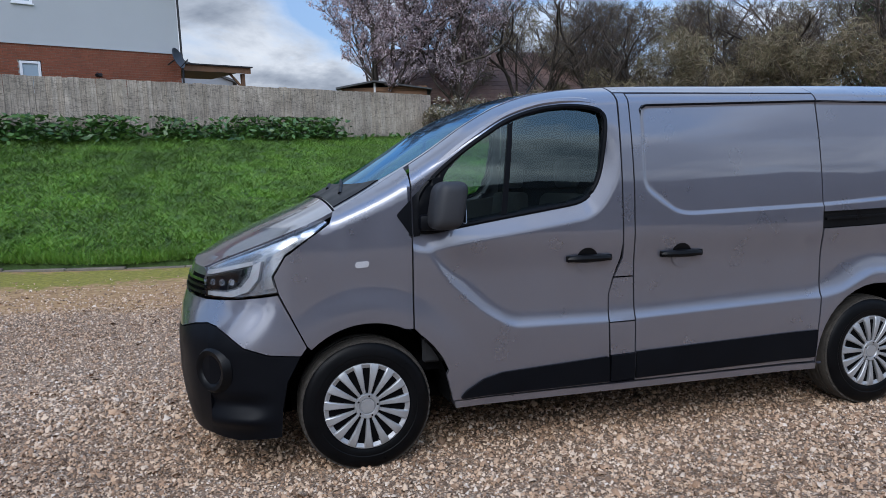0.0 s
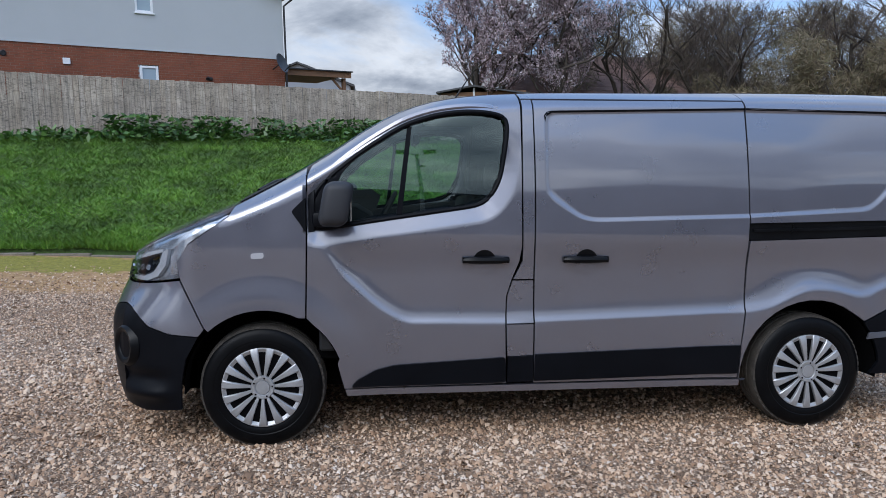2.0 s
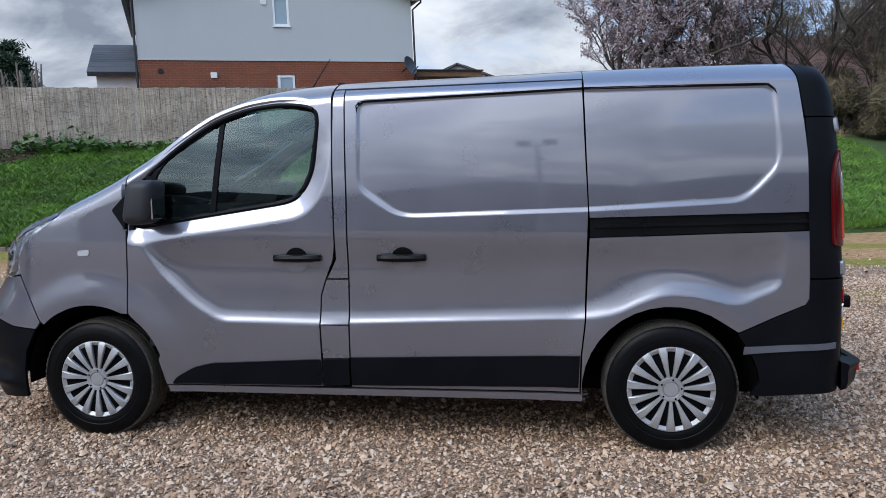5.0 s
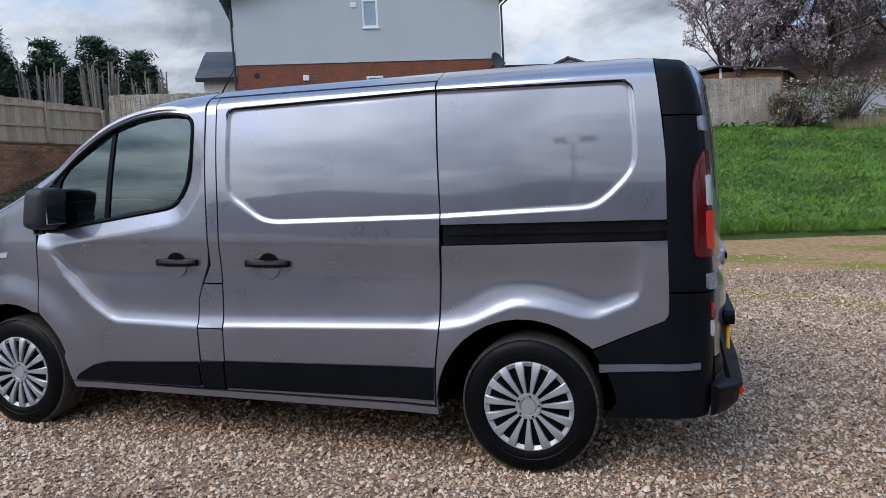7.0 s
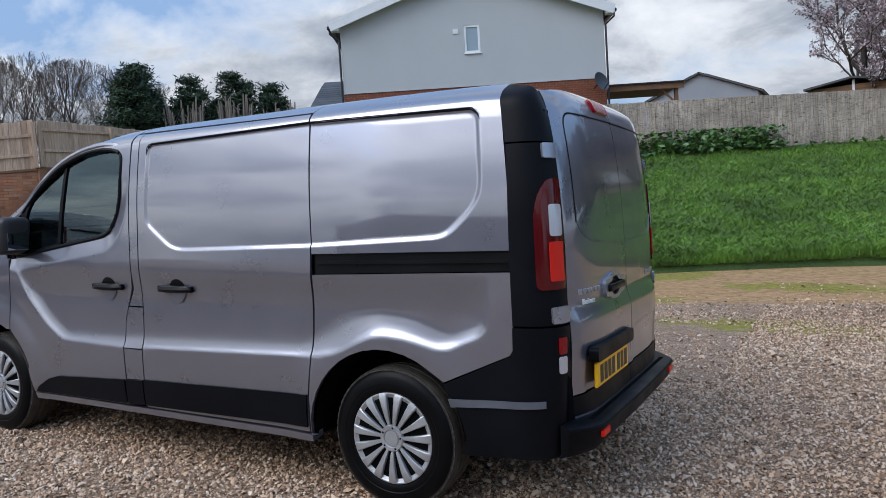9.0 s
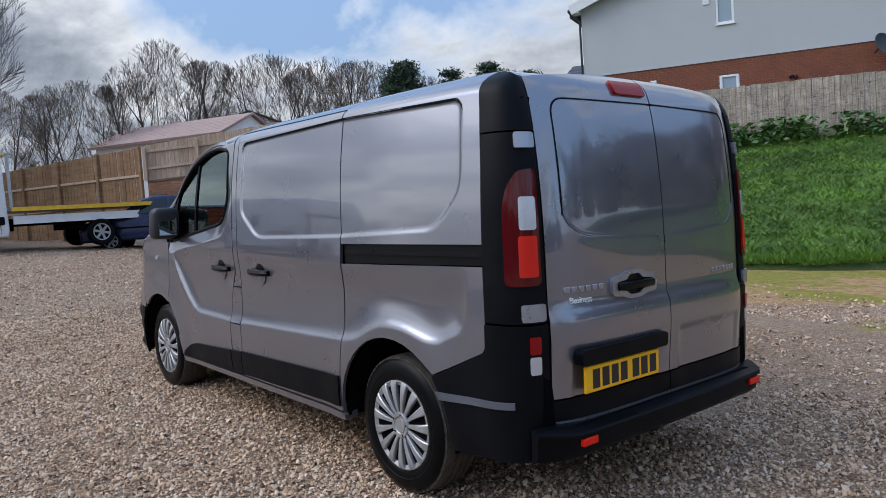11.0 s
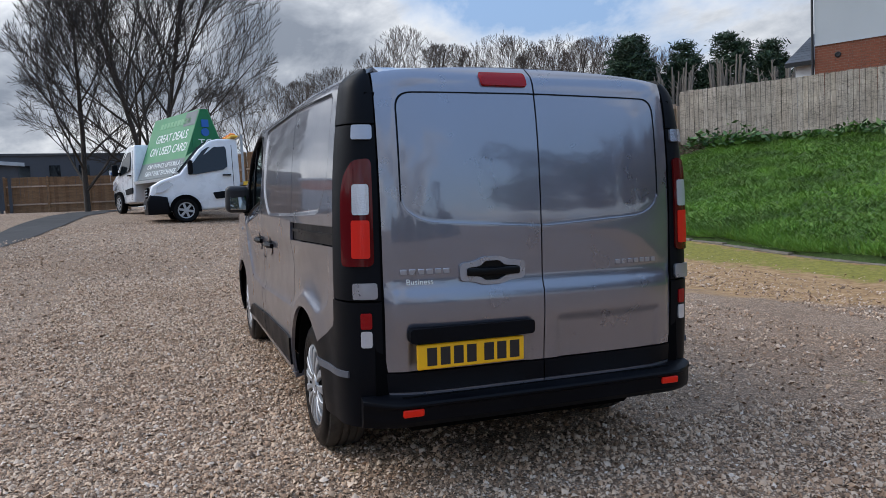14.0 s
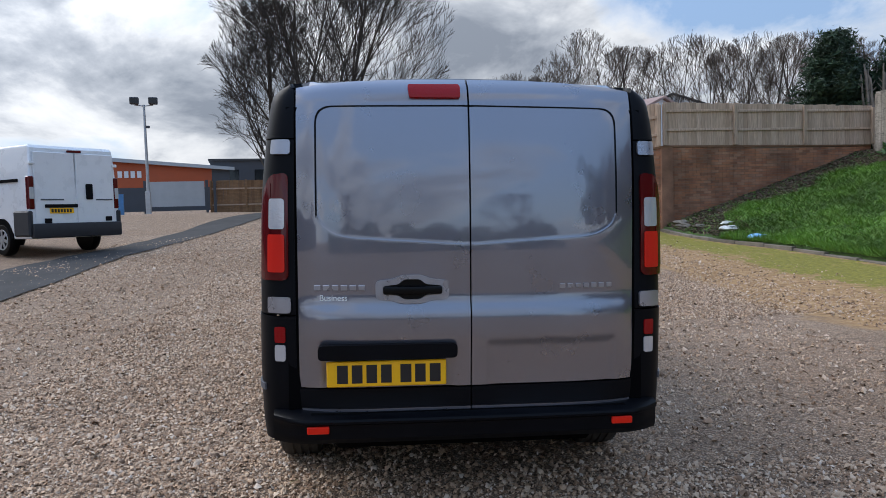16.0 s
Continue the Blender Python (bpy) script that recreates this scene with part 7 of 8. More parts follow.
def cab_truck(name, label, at, ang, bed=True):
    """A white forward-leaning van cab on a chassis. Local: nose at -x, flank at -y towards the viewer."""
    t = thing(name, label, "truck", pose(at[0], at[1], at[2], 0, 0, ang))
    prof = [(-0.86, 0.30), (-0.90, 0.75), (-0.84, 1.02), (-0.62, 1.16), (-0.10, 1.34), (0.42, 1.98), (0.72, 2.22), (0.95, 2.27), (1.42, 2.27), (1.48, 2.2), (1.50, 0.5), (1.46, 0.36)]
    part("cab", shaped(prof, 1.0, 0.13, 1.15, 2.3, 0.07, -0.9), m_white_paint, t, angle=40)
    for s in (False, True):
        part("side_window", twin(side_patch([(0.10, 1.32), (0.16, 1.50), (0.52, 1.95), (0.66, 2.04), (1.12, 2.06), (1.16, 1.98), (1.16, 1.50), (1.05, 1.42), (0.3, 1.30)], 1.0, 0.006, 0.13), s), m_dark_glass, t)
        part("door_line", twin(side_patch([(1.30, 0.45), (1.315, 0.45), (1.315, 2.1), (1.30, 2.1)], 1.0, 0.002, 0.13), s), m_dark, t)
        part("handle", twin(side_patch([(1.02, 1.25), (1.24, 1.25), (1.24, 1.29), (1.02, 1.29)], 1.0, 0.03, 0.13), s), m_plastic, t)
        part("side_trim", twin(side_patch(rounded([(0.72, 0.80), (1.40, 0.86), (1.40, 0.66), (0.80, 0.62)], 0.04, 3), 1.0, 0.015, 0.13), s), m_plastic, t)
        part("arch", twin(side_patch([(0.41 * math.cos(radians(a)), 0.36 + 0.41 * math.sin(radians(a))) for a in range(-10, 191, 12)], 1.0, 0.004, 0.13, thick=0.2), s), m_dark, t)
        m2 = twin(boxes((0.10, 0.22, -1.22, -1.02, 1.30, 1.68), bevel=0.03), s)
        mr = part("door_mirror", m2, m_plastic, t, "black door mirror")
        part("mirror_arm", twin(boxes((0.14, 0.2, -1.05, -0.9, 1.36, 1.42)), s), m_plastic, mr)
        part("headlamp", twin(side_patch([(-0.74, 0.83), (-0.70, 0.98), (-0.45, 1.15), (-0.20, 1.20), (-0.30, 1.02), (-0.55, 0.86)], 0.92, 0.02, 0.13, thick=0.15), s), m_clear_lens, t, "clear headlamp")
    bm = bmesh.new()
    prism(bm, [(-0.12, 1.36), (0.42, 2.0), (0.68, 2.20), (0.70, 2.17), (0.44, 1.95), (-0.08, 1.33)], "y", -0.80, 0.80)
    bmesh.ops.translate(bm, verts=bm.verts, vec=(-0.035, 0, 0.035))
    part("windscreen", bm, m_dark_glass, t, "raked windscreen", 0)
    part("bumper", shaped([(-0.95, 0.26), (-0.97, 0.60), (-0.88, 0.80), (-0.45, 0.72), (-0.38, 0.26)], 0.99, 0, 5, 6, 0.06, -0.97), m_plastic, t, "black front bumper")
    gr = part("grille", boxes((-0.93, -0.86, -0.45, 0.45, 0.70, 1.0), bevel=0.02), m_dark, t)
    for z in (0.76, 0.84, 0.92):
        part("slat", boxes((-0.945, -0.91, -0.44, 0.44, z, z + 0.03)), m_silver, gr)
    fp = part("front_plate", boxes((-1.0, -0.97, -0.26, 0.26, 0.42, 0.53)), m_white_plate, t, "white number plate")
    for k in range(7):
        part("character_bar", boxes((-1.003, -1.0, -0.22 + 0.064 * k, -0.22 + 0.064 * k + 0.045, 0.44, 0.51)), m_ink, fp)
    for x in ([0.0] if not bed else [0.0, 3.6]):
        for s in (-1, 1):
            plain_wheel(t, x, s * 1.0, 0.345, s > 0, spokes=6)
    part("chassis", boxes((1.2, 4.6, -0.55, -0.40, 0.62, 0.80), (1.2, 4.6, 0.40, 0.55, 0.62, 0.80), (1.5, 1.7, -0.5, 0.5, 0.5, 0.7), (2.6, 3.3, -0.75, -0.5, 0.45, 0.7)), m_dark, t)
    return t


rec = cab_truck("recovery_truck", "white flatbed recovery truck with amber beacons", (-15.09, -1.28, ground_z(-15.09, -1.28) - 0.05), 95)
deck = part("deck", boxes((1.55, 5.4, -1.05, 1.05, 0.98, 1.06)), m_steel, rec, "steel flatbed deck", 0)
part("deck_edge", boxes((1.55, 5.4, -1.09, -1.05, 0.97, 1.07), (1.55, 5.4, 1.05, 1.09, 0.97, 1.07)), m_yellow_bed, deck, "yellow deck edge", 0)
part("deck_rail", boxes((1.6, 5.3, -0.98, -0.90, 0.66, 0.86)), m_white_paint, deck, "", 0)
part("headboard", boxes((1.56, 1.62, -0.95, -0.88, 1.06, 2.38), (1.56, 1.62, 0.88, 0.95, 1.06, 2.38), (1.56, 1.62, -0.95, 0.95, 2.32, 2.38)), m_steel, rec, "", 0)
bar = part("beacon_bar", boxes((1.30, 1.5, -0.95, 0.95, 2.30, 2.36), bevel=0.02), m_yellow_bed, rec, "amber beacon bar")
for y in (-0.55, 0.0, 0.55):
    part("beacon", lathe(bmesh.new(), [(0.10, 2.36), (0.095, 2.42), (0.06, 2.45), (0.0001, 2.455)], 16, "z", (1.40, y, 0)), m_orange, bar, "amber beacon")

ad = cab_truck("poster_truck", "white truck carrying a green A-shaped poster board", (-21.3, -2.35, ground_z(-21.3, -2.35)), 22)
deck = part("deck", boxes((1.55, 5.1, -1.0, 1.0, 0.95, 1.05)), m_steel, ad, "", 0)
BX0, BX1, BW, BH = 1.52, 5.05, 0.86, 3.06
bm = bmesh.new()
prism(bm, [(-BW, 1.05), (-0.10, BH), (0.10, BH), (BW, 1.05)], "x", BX0, BX1)
part("poster_frame", bm, m_green_dark, ad, "green A-shaped frame", 0)
LEAN = math.atan2(BW - 0.1, BH - 1.05)
SL = math.hypot(BW - 0.1, BH - 1.05)
for s in (-1, 1):
    pn = part("poster", boxes((BX0, BX1, -0.02, 0.0, 0.58, SL)), m_green, ad, "green printed poster", 0)
    part("poster_band", boxes((BX0, BX1, -0.02, 0.0, 0.02, 0.58)), m_grey_band, pn, "dark grey poster band", 0)
    part("poster_patch", boxes((BX1 - 0.9, BX1 - 0.05, -0.026, -0.02, SL - 0.5, SL - 0.03)), m_grey_band, pn, "", 0)
    pn.matrix_local = Matrix.Translation((0 if s < 0 else BX0 + BX1, s * BW, 1.05)) @ Matrix.Rotation(0 if s < 0 else math.pi, 4, "Z") @ Matrix.Rotation(-LEAN, 4, "X")
    tm = lambda x, z: Matrix(((1, 0, 0, x), (0, 0, -1, -0.024), (0, 1, 0, z), (0, 0, 0, 1)))
    for k in range(9):
        part("poster_bar", boxes((2.25 + 0.27 * k, 2.46 + 0.27 * k, -0.026, -0.02, 1.74, 1.93)), m_pale_green, pn, "pale green printed bar", 0)
    letters("poster_words", "GREAT DEALS", 0.40, m_white_print, pn, tm(3.45, 1.25), 0.004)
    letters("poster_words", "ON USED CARS!", 0.40, m_white_print, pn, tm(3.45, 0.82), 0.004)
    letters("band_words", "CAR FINANCE OPTIONS A", 0.22, m_white_print, pn, tm(3.45, 0.36), 0.006)
    letters("band_words", "GREAT PART EXCHANGE", 0.22, m_white_print, pn, tm(3.35, 0.12), 0.006)
e = part("end_panel", boxes((BX1, BX1 + 0.02, -0.42, 0.42, 1.1, 2.25)), m_green_dark, ad, "", 0)
part("square_mark", boxes((BX1 + 0.002, BX1 + 0.03, -0.11, 0.11, 2.52, 2.74)), m_blue_print, e, "blue square mark", 0)
part("round_mark", lathe(bmesh.new(), [(0.13, BX1), (0.12, BX1 + 0.03), (0.0001, BX1 + 0.03)], 18, "x", (0, 0, 2.36)), m_blue_print, e, "blue round mark")
letters("panel_words", "TO", 0.34, m_white_print, e, Matrix(((0, 0, 1, BX1 + 0.025), (1, 0, 0, 0), (0, 1, 0, 1.92), (0, 0, 0, 1))), 0.004)

# dark blue hatchback by the wall
car = thing("blue_car", "dark blue hatchback parked by the brick wall", "car", pose(-15.0, 4.2, ground_z(-15.0, 4.2) - 0.01, 0, 0, 62))
P = [(-2.0, 0.28), (-2.02, 0.62), (-1.85, 0.80), (-1.1, 0.92), (-0.45, 1.36), (-0.1, 1.44), (1.0, 1.43), (1.55, 1.22), (1.85, 0.92), (1.88, 0.40), (1.8, 0.28)]
part("body", shaped(P, 0.85, 0.22, 0.85, 1.45, 0.07), m_blue_paint, car, angle=40)
for s in (False, True):
    part("front_window", twin(side_patch([(-0.85, 0.98), (-0.38, 1.32), (0.22, 1.36), (0.25, 0.96)], 0.85, 0.006, 0.22, 0.85, 1.45), s), m_dark_glass, car)
    part("rear_window", twin(side_patch([(0.32, 0.96), (0.30, 1.36), (0.95, 1.35), (1.25, 1.02)], 0.85, 0.006, 0.22, 0.85, 1.45), s), m_dark_glass, car)
    part("side_strip", twin(side_patch([(-1.5, 0.60), (1.5, 0.60), (1.5, 0.64), (-1.5, 0.64)], 0.85, 0.012, 0.22, 0.85, 1.45), s), m_dark, car)
    part("rear_lamp", twin(side_patch([(1.60, 0.75), (1.84, 0.75), (1.72, 1.05), (1.60, 1.08)], 0.85, 0.01, 0.22, 0.85, 1.45), s), m_red_lens, car)
    for x in (-1.25, 1.25):
        plain_wheel(car, x, 0.85 if s else -0.85, 0.30, s)
part("rear_screen", boxes((1.5, 1.6, -0.5, 0.5, 1.0, 1.3)), m_dark_glass, car)
# ---- trees and plants ----
def grow(seed, height, spread, trunk_r, levels=5, fork=4, upward=0.5, start=0.25, droop=0.0, stems=1, slim=0.48):
    """Branches of a bare tree as segments (a, b, radius a, radius b, level)."""
    r = random.Random(seed)
    segs = []

    def branch(p, d, length, rad, lvl):
        steps = 4 if lvl < 2 else 3 if lvl < levels - 1 else 2 if lvl < levels else 1
        pts = [p]
        for k in range(steps):
            jit = Vector((r.gauss(0, 1), r.gauss(0, 1), r.gauss(0, 0.7))) * (0.10 if lvl == 0 else 0.2)
            d = (d + jit + Vector((0, 0, (upward if lvl else 0.3) * 0.22 - droop * 0.2 * lvl))).normalized()
            q = pts[-1] + d * (length / steps)
            ra, rb = rad * (1 - 0.55 * k / steps), rad * (1 - 0.55 * (k + 1) / steps)
            segs.append((pts[-1].copy(), q.copy(), ra, rb, lvl))
            pts.append(q)
        if lvl >= levels:
            return
        kids = fork + (2 if lvl == 0 else 0)
        for i in range(kids):
            t = start + (1 - start) * (i + r.random()) / kids if lvl == 0 else 0.25 + 0.75 * (i + r.random()) / kids
            k = min(steps - 1, int(t * steps))
            base = pts[k].lerp(pts[k + 1], t * steps - k)
            ang = r.random() * 2 * math.pi
            out = Vector((math.cos(ang), math.sin(ang), 0))
            lean = (0.55 + 0.5 * r.random()) * spread
            nd = (d * 0.75 + out * lean + Vector((0, 0, upward * 0.5))).normalized()
            branch(base, nd, length * (0.62 if lvl == 0 else 0.60) * (0.75 + 0.4 * r.random()), rad * (slim if lvl == 0 else slim + 0.04), lvl + 1)

    for s in range(stems):
        a = 2 * math.pi * s / stems
        o = Vector((math.cos(a), math.sin(a), 0)) * (0.25 if stems > 1 else 0)
        branch(o, (Vector((0, 0, 1)) + o * 0.9).normalized(), height * 0.55, trunk_r / stems ** 0.4, 0)
    return segs


def segment_mesh(name, segs, mat, sides, thin=0.006):
    n = len(segs)
    a, b2 = np.array([s[0] for s in segs]), np.array([s[1] for s in segs])
    ra, rb = np.maximum(thin, np.array([s[2] for s in segs])), np.maximum(thin * 0.7, np.array([s[3] for s in segs]))
    d = b2 - a
    d /= np.linalg.norm(d, axis=1, keepdims=True) + 1e-9
    h = np.where(np.abs(d[:, 2:]) > 0.9, np.array([[1.0, 0, 0]]), np.array([[0, 0, 1.0]]))
    u = np.cross(d, h)
    u /= np.linalg.norm(u, axis=1, keepdims=True) + 1e-9
    w = np.cross(d, u)
    vs = np.zeros((n, 2, sides, 3))
    for i in range(sides):
        t = 2 * math.pi * i / sides
        o = u * math.cos(t) + w * math.sin(t)
        vs[:, 0, i] = a + o * ra[:, None]
        vs[:, 1, i] = b2 + o * rb[:, None]
    base = (np.arange(n) * 2 * sides)[:, None]
    fs = [np.concatenate([base + i, base + (i + 1) % sides, base + sides + (i + 1) % sides, base + sides + i], 1) for i in range(sides)]
    return arrays(name, vs.reshape(-1, 3), np.concatenate(fs), mat, True)


def leaf_mesh(name, centres, size, mat, seed=1, flat=0.0, long=1.0):
    """Small leaf-shaped quads at centres."""
    g = np.random.default_rng(seed)
    n = len(centres)
    a = g.normal(size=(n, 3))
    a[:, 2] *= 1 - flat
    a /= np.linalg.norm(a, axis=1, keepdims=True)
    b2 = np.cross(a, g.normal(size=(n, 3)))
    b2 /= np.linalg.norm(b2, axis=1, keepdims=True)
    s = size * (0.6 + 0.8 * g.random((n, 1)))
    p = np.stack([centres - a * s * long, centres + b2 * s * 0.45, centres + a * s * long, centres - b2 * s * 0.45], 1)
    return arrays(name, p.reshape(-1, 3), np.arange(4 * n).reshape(-1, 4), mat)


def bare_tree(name, label, at, z, seed, height, spread, r, mat_twig, blossom=0, group="", thin=0.007, **kw):
    segs = grow(seed, height, spread, r, **kw)
    t = thing(name, label, "tree", pose(at[0], at[1], z, 0, 0, seed * 40), group)
    o = new("trunk", segment_mesh("trunk", [s for s in segs if s[4] <= 1], m_bark, 7))
    o.parent = t
    fine = [s for s in segs if s[4] > 1]
    c = new("crown", segment_mesh("crown", fine, mat_twig, 3, thin))
    c.parent = t
    if blossom:
        g = np.random.default_rng(seed)
        ends = [s for s in fine if s[4] >= 3]
        pick = g.integers(len(ends), size=blossom)
        f = g.random((blossom, 1))
        a, b2 = np.array([ends[k][0] for k in pick]), np.array([ends[k][1] for k in pick])
        o = new("blossom", leaf_mesh("blossom", a + (b2 - a) * f + g.normal(size=(blossom, 3)) * 0.06, 0.055, m_blossom, seed))
        o.parent = t
    return t


def upswept(seed, height, width, trunk_r, counts, bole=0.22, stems=1, bend=0.5):
    """Branches of a bare tree whose limbs sweep upwards into a domed crown of fine twigs, as segments."""
    r = random.Random(seed)
    segs = []
    waist = height * (0.50 + 0.12 * r.random())
    lump = [r.uniform(0, 6.28) for _ in range(4)]

    def room(p, d):
        """How far a shoot from p may grow along d before it leaves the crown's lumpy dome."""
        far = 0.05
        while far < height:
            q = p + d * far
            a = math.atan2(q.y, q.x)
            wide = width * 0.5 * (1 + 0.10 * math.sin(2 * a + lump[0]) + 0.08 * math.sin(3 * a + lump[1]) + 0.07 * math.sin(5 * q.z / height * 3 + lump[2]))
            tall = (height - waist) if q.z > waist else (waist - height * bole * 0.6)
            if math.hypot(q.x, q.y) ** 2 / wide ** 2 + ((q.z - waist) / tall) ** 2 > 1:
                return far
            far += 0.12
        return far

    def limb(p, d, length, rad, lvl):
        steps = (5, 4, 3, 2, 1, 1)[min(lvl, 5)]
        pts, rads = [p], [rad]
        for k in range(steps):
            wob = Vector((r.gauss(0, 1), r.gauss(0, 1), r.gauss(0, 0.6))) * (0.04 if lvl == 0 else 0.075)
            d = (d + wob + Vector((0, 0, bend * (0.5 if lvl else 0.2) / steps))).normalized()
            pts.append(pts[-1] + d * (length / steps))
            rads.append(rad * (1 - 0.72 * (k + 1) / steps))
            segs.append((pts[-2], pts[-1], rads[-2], rads[-1], lvl))
        if lvl >= len(counts) or length < 0.05:
            return
        n = counts[lvl] if lvl < 2 else max(2, round(counts[lvl] * min(1.0, length / (width * (0.16, 0.07, 0.03)[min(lvl - 2, 2)]))))
        for i in range(n):
            t = (i + r.random()) / n
            t = bole + (0.98 - bole) * t if lvl == 0 else 0.22 + 0.76 * t
            k = min(steps - 1, int(t * steps))
            q, f = pts[k].lerp(pts[k + 1], t * steps - k), t * steps - k
            ax = (pts[k + 1] - pts[k]).normalized()
            side = ax.orthogonal().normalized()
            side.rotate(Matrix.Rotation(i * 2.4 + r.uniform(-0.5, 0.5), 3, ax))
            if lvl == 0:
                lean = 1.25 - 1.0 * t + r.uniform(-0.15, 0.15)
                size = room(q, (ax + side * lean).normalized()) * r.uniform(0.86, 1.04)
            else:
                lean = r.uniform(0.32, 0.68)
                size = min(length * (0.72 - 0.30 * t) * r.uniform(0.75, 1.2), room(q, (ax + side * lean).normalized()) * r.uniform(0.85, 1.08))
            limb(q, (ax + side * lean).normalized(), size, max(0.004, (rads[k] + (rads[k + 1] - rads[k]) * f) * (0.55 if lvl == 0 else 0.6)), lvl + 1)

    for j in range(stems):
        a = 2 * math.pi * j / stems + 0.6
        o = Vector((math.cos(a), math.sin(a), 0)) * (0.3 if stems > 1 else 0)
        limb(o, (Vector((0, 0, 1)) + o * r.uniform(0.5, 1.0)).normalized(), height * (0.88 if j == 0 else 0.76), trunk_r / stems ** 0.4, 0)
    return segs


def crowned_tree(name, label, at, z, seed, segs, mat_twig, group="", thin=0.008):
    t = thing(name, label, "tree", pose(at[0], at[1], z, 0, 0, seed * 40), group)
    last = max(q[4] for q in segs)
    for nm, pick, mt, sides in (("trunk", [q for q in segs if q[4] <= 1], m_bark, 6), ("crown", [q for q in segs if 1 < q[4] < last], mat_twig, 3)):
        o = new(nm, segment_mesh(nm, pick, mt, sides, thin))
        o.parent = t
    tips = [q for q in segs if q[4] == last]           # the outermost twigs taper to a point
    a, b2 = np.array([q[0] for q in tips]), np.array([q[1] for q in tips])
    d = (b2 - a) / (np.linalg.norm(b2 - a, axis=1, keepdims=True) + 1e-9)
    u = np.cross(d, np.array([[0.3, 0.5, 0.81]]))
    u /= np.linalg.norm(u, axis=1, keepdims=True) + 1e-9
    w = np.cross(d, u)
    ring = [a + (u * math.cos(2.094 * i) + w * math.sin(2.094 * i)) * thin * 0.9 for i in range(3)]
    vs = np.stack(ring + [b2], 1).reshape(-1, 3)
    fs = (np.array([(0, 1, 3), (1, 2, 3), (2, 0, 3)])[None] + 4 * np.arange(len(tips))[:, None, None]).reshape(-1, 3)
    o = new("twig_mass", arrays("twig_mass", vs, fs, mat_twig))
    o.parent = t
    return t


# the large tree behind the trucks, with a smaller one beside it
crowned_tree("tall_bare_tree", "tall spreading bare tree behind the parked trucks", (-26.6, -2.1), 1.35, 3, upswept(3, 13.6, 10.2, 0.17, (22, 9, 6, 5, 3), 0.06, 2, 0.4), m_twig_dark, thin=0.009)
crowned_tree("tall_bare_tree", "smaller bare tree leaning beside the tall one", (-28.2, -5.0), 1.35, 9, upswept(9, 9.8, 7.0, 0.13, (16, 7, 5, 5, 4), 0.08, 1, 0.3), m_twig_dark, thin=0.008)
# rows of distant bare trees
protos = [crowned_tree("bare_tree", "slender bare deciduous tree in a distant row", (-46, 12 + 3 * k), 1.5, 20 + k, upswept(20 + k, 10.0, 7.2 if k % 2 else 6.2, 0.13, (14, 6, 5, 4, 3) if k % 2 == 0 else (10, 5, 5, 4, 3), 0.06, 1 + k % 2, 0.4), m_twig, "distant bare trees", 0.0085) for k in range(4)]
k = 0
for az, dist, el in ((176, 50, 9.0), (173.1, 52, 9.8), (169.9, 50, 9.2), (167.5, 54, 10.2), (164.3, 54, 10.2), (161.9, 56, 13.0), (158.6, 58, 11.6), (154.6, 55, 12.0), (151.6, 58, 11.0), (149.8, 58, 11.7), (147.4, 60, 11.4), (145.0, 62, 10.8), (143.0, 64, 10.2)):
    x, y = 6.6 + dist * math.cos(radians(az)), -1.8 + dist * math.sin(radians(az))
    ob = protos[k % 4] if k < 4 else copy_thing(protos[k % 4], Matrix())
    ob.matrix_world = pose(x, y, 1.3, 0, 0, k * 77) @ Matrix.Scale(dist * math.tan(radians(el)) / 10.0, 4)
    k += 1
# blossom tree and its neighbours at the end of the garden fence
bare_tree("blossom_tree", "tree covered in pale pink blossom beside the garden fence", (5.6, 28.2), 2.5, 5, 9.4, 1.15, 0.22, m_twig, 34000, upward=0.45, levels=5, fork=4, start=0.12, stems=2)
bare_tree("blossom_tree", "tree covered in pale pink blossom beside the garden fence", (9.2, 28.0), 2.4, 15, 8.4, 1.05, 0.2, m_twig, 26000, upward=0.4, levels=5, fork=4, start=0.1, stems=2)
HEDGE = [(13.2, 29.2, 8.5, 31), (16.0, 27.5, 8.0, 32), (18.6, 29.0, 8.8, 33), (21.5, 26.5, 8.2, 34), (24.5, 25.0, 8.2, 35), (27.5, 23.0, 8.5, 36), (31.0, 21.0, 8.8, 37)]
for x, y, h, s in HEDGE:
    bare_tree("wild_tree", "tangled bare tree in the overgrown hedge", (x, y), 2.0, s, h, 1.05, 0.18, m_twig, upward=0.3, levels=5, fork=4, start=0.08, stems=2, group="overgrown hedge")


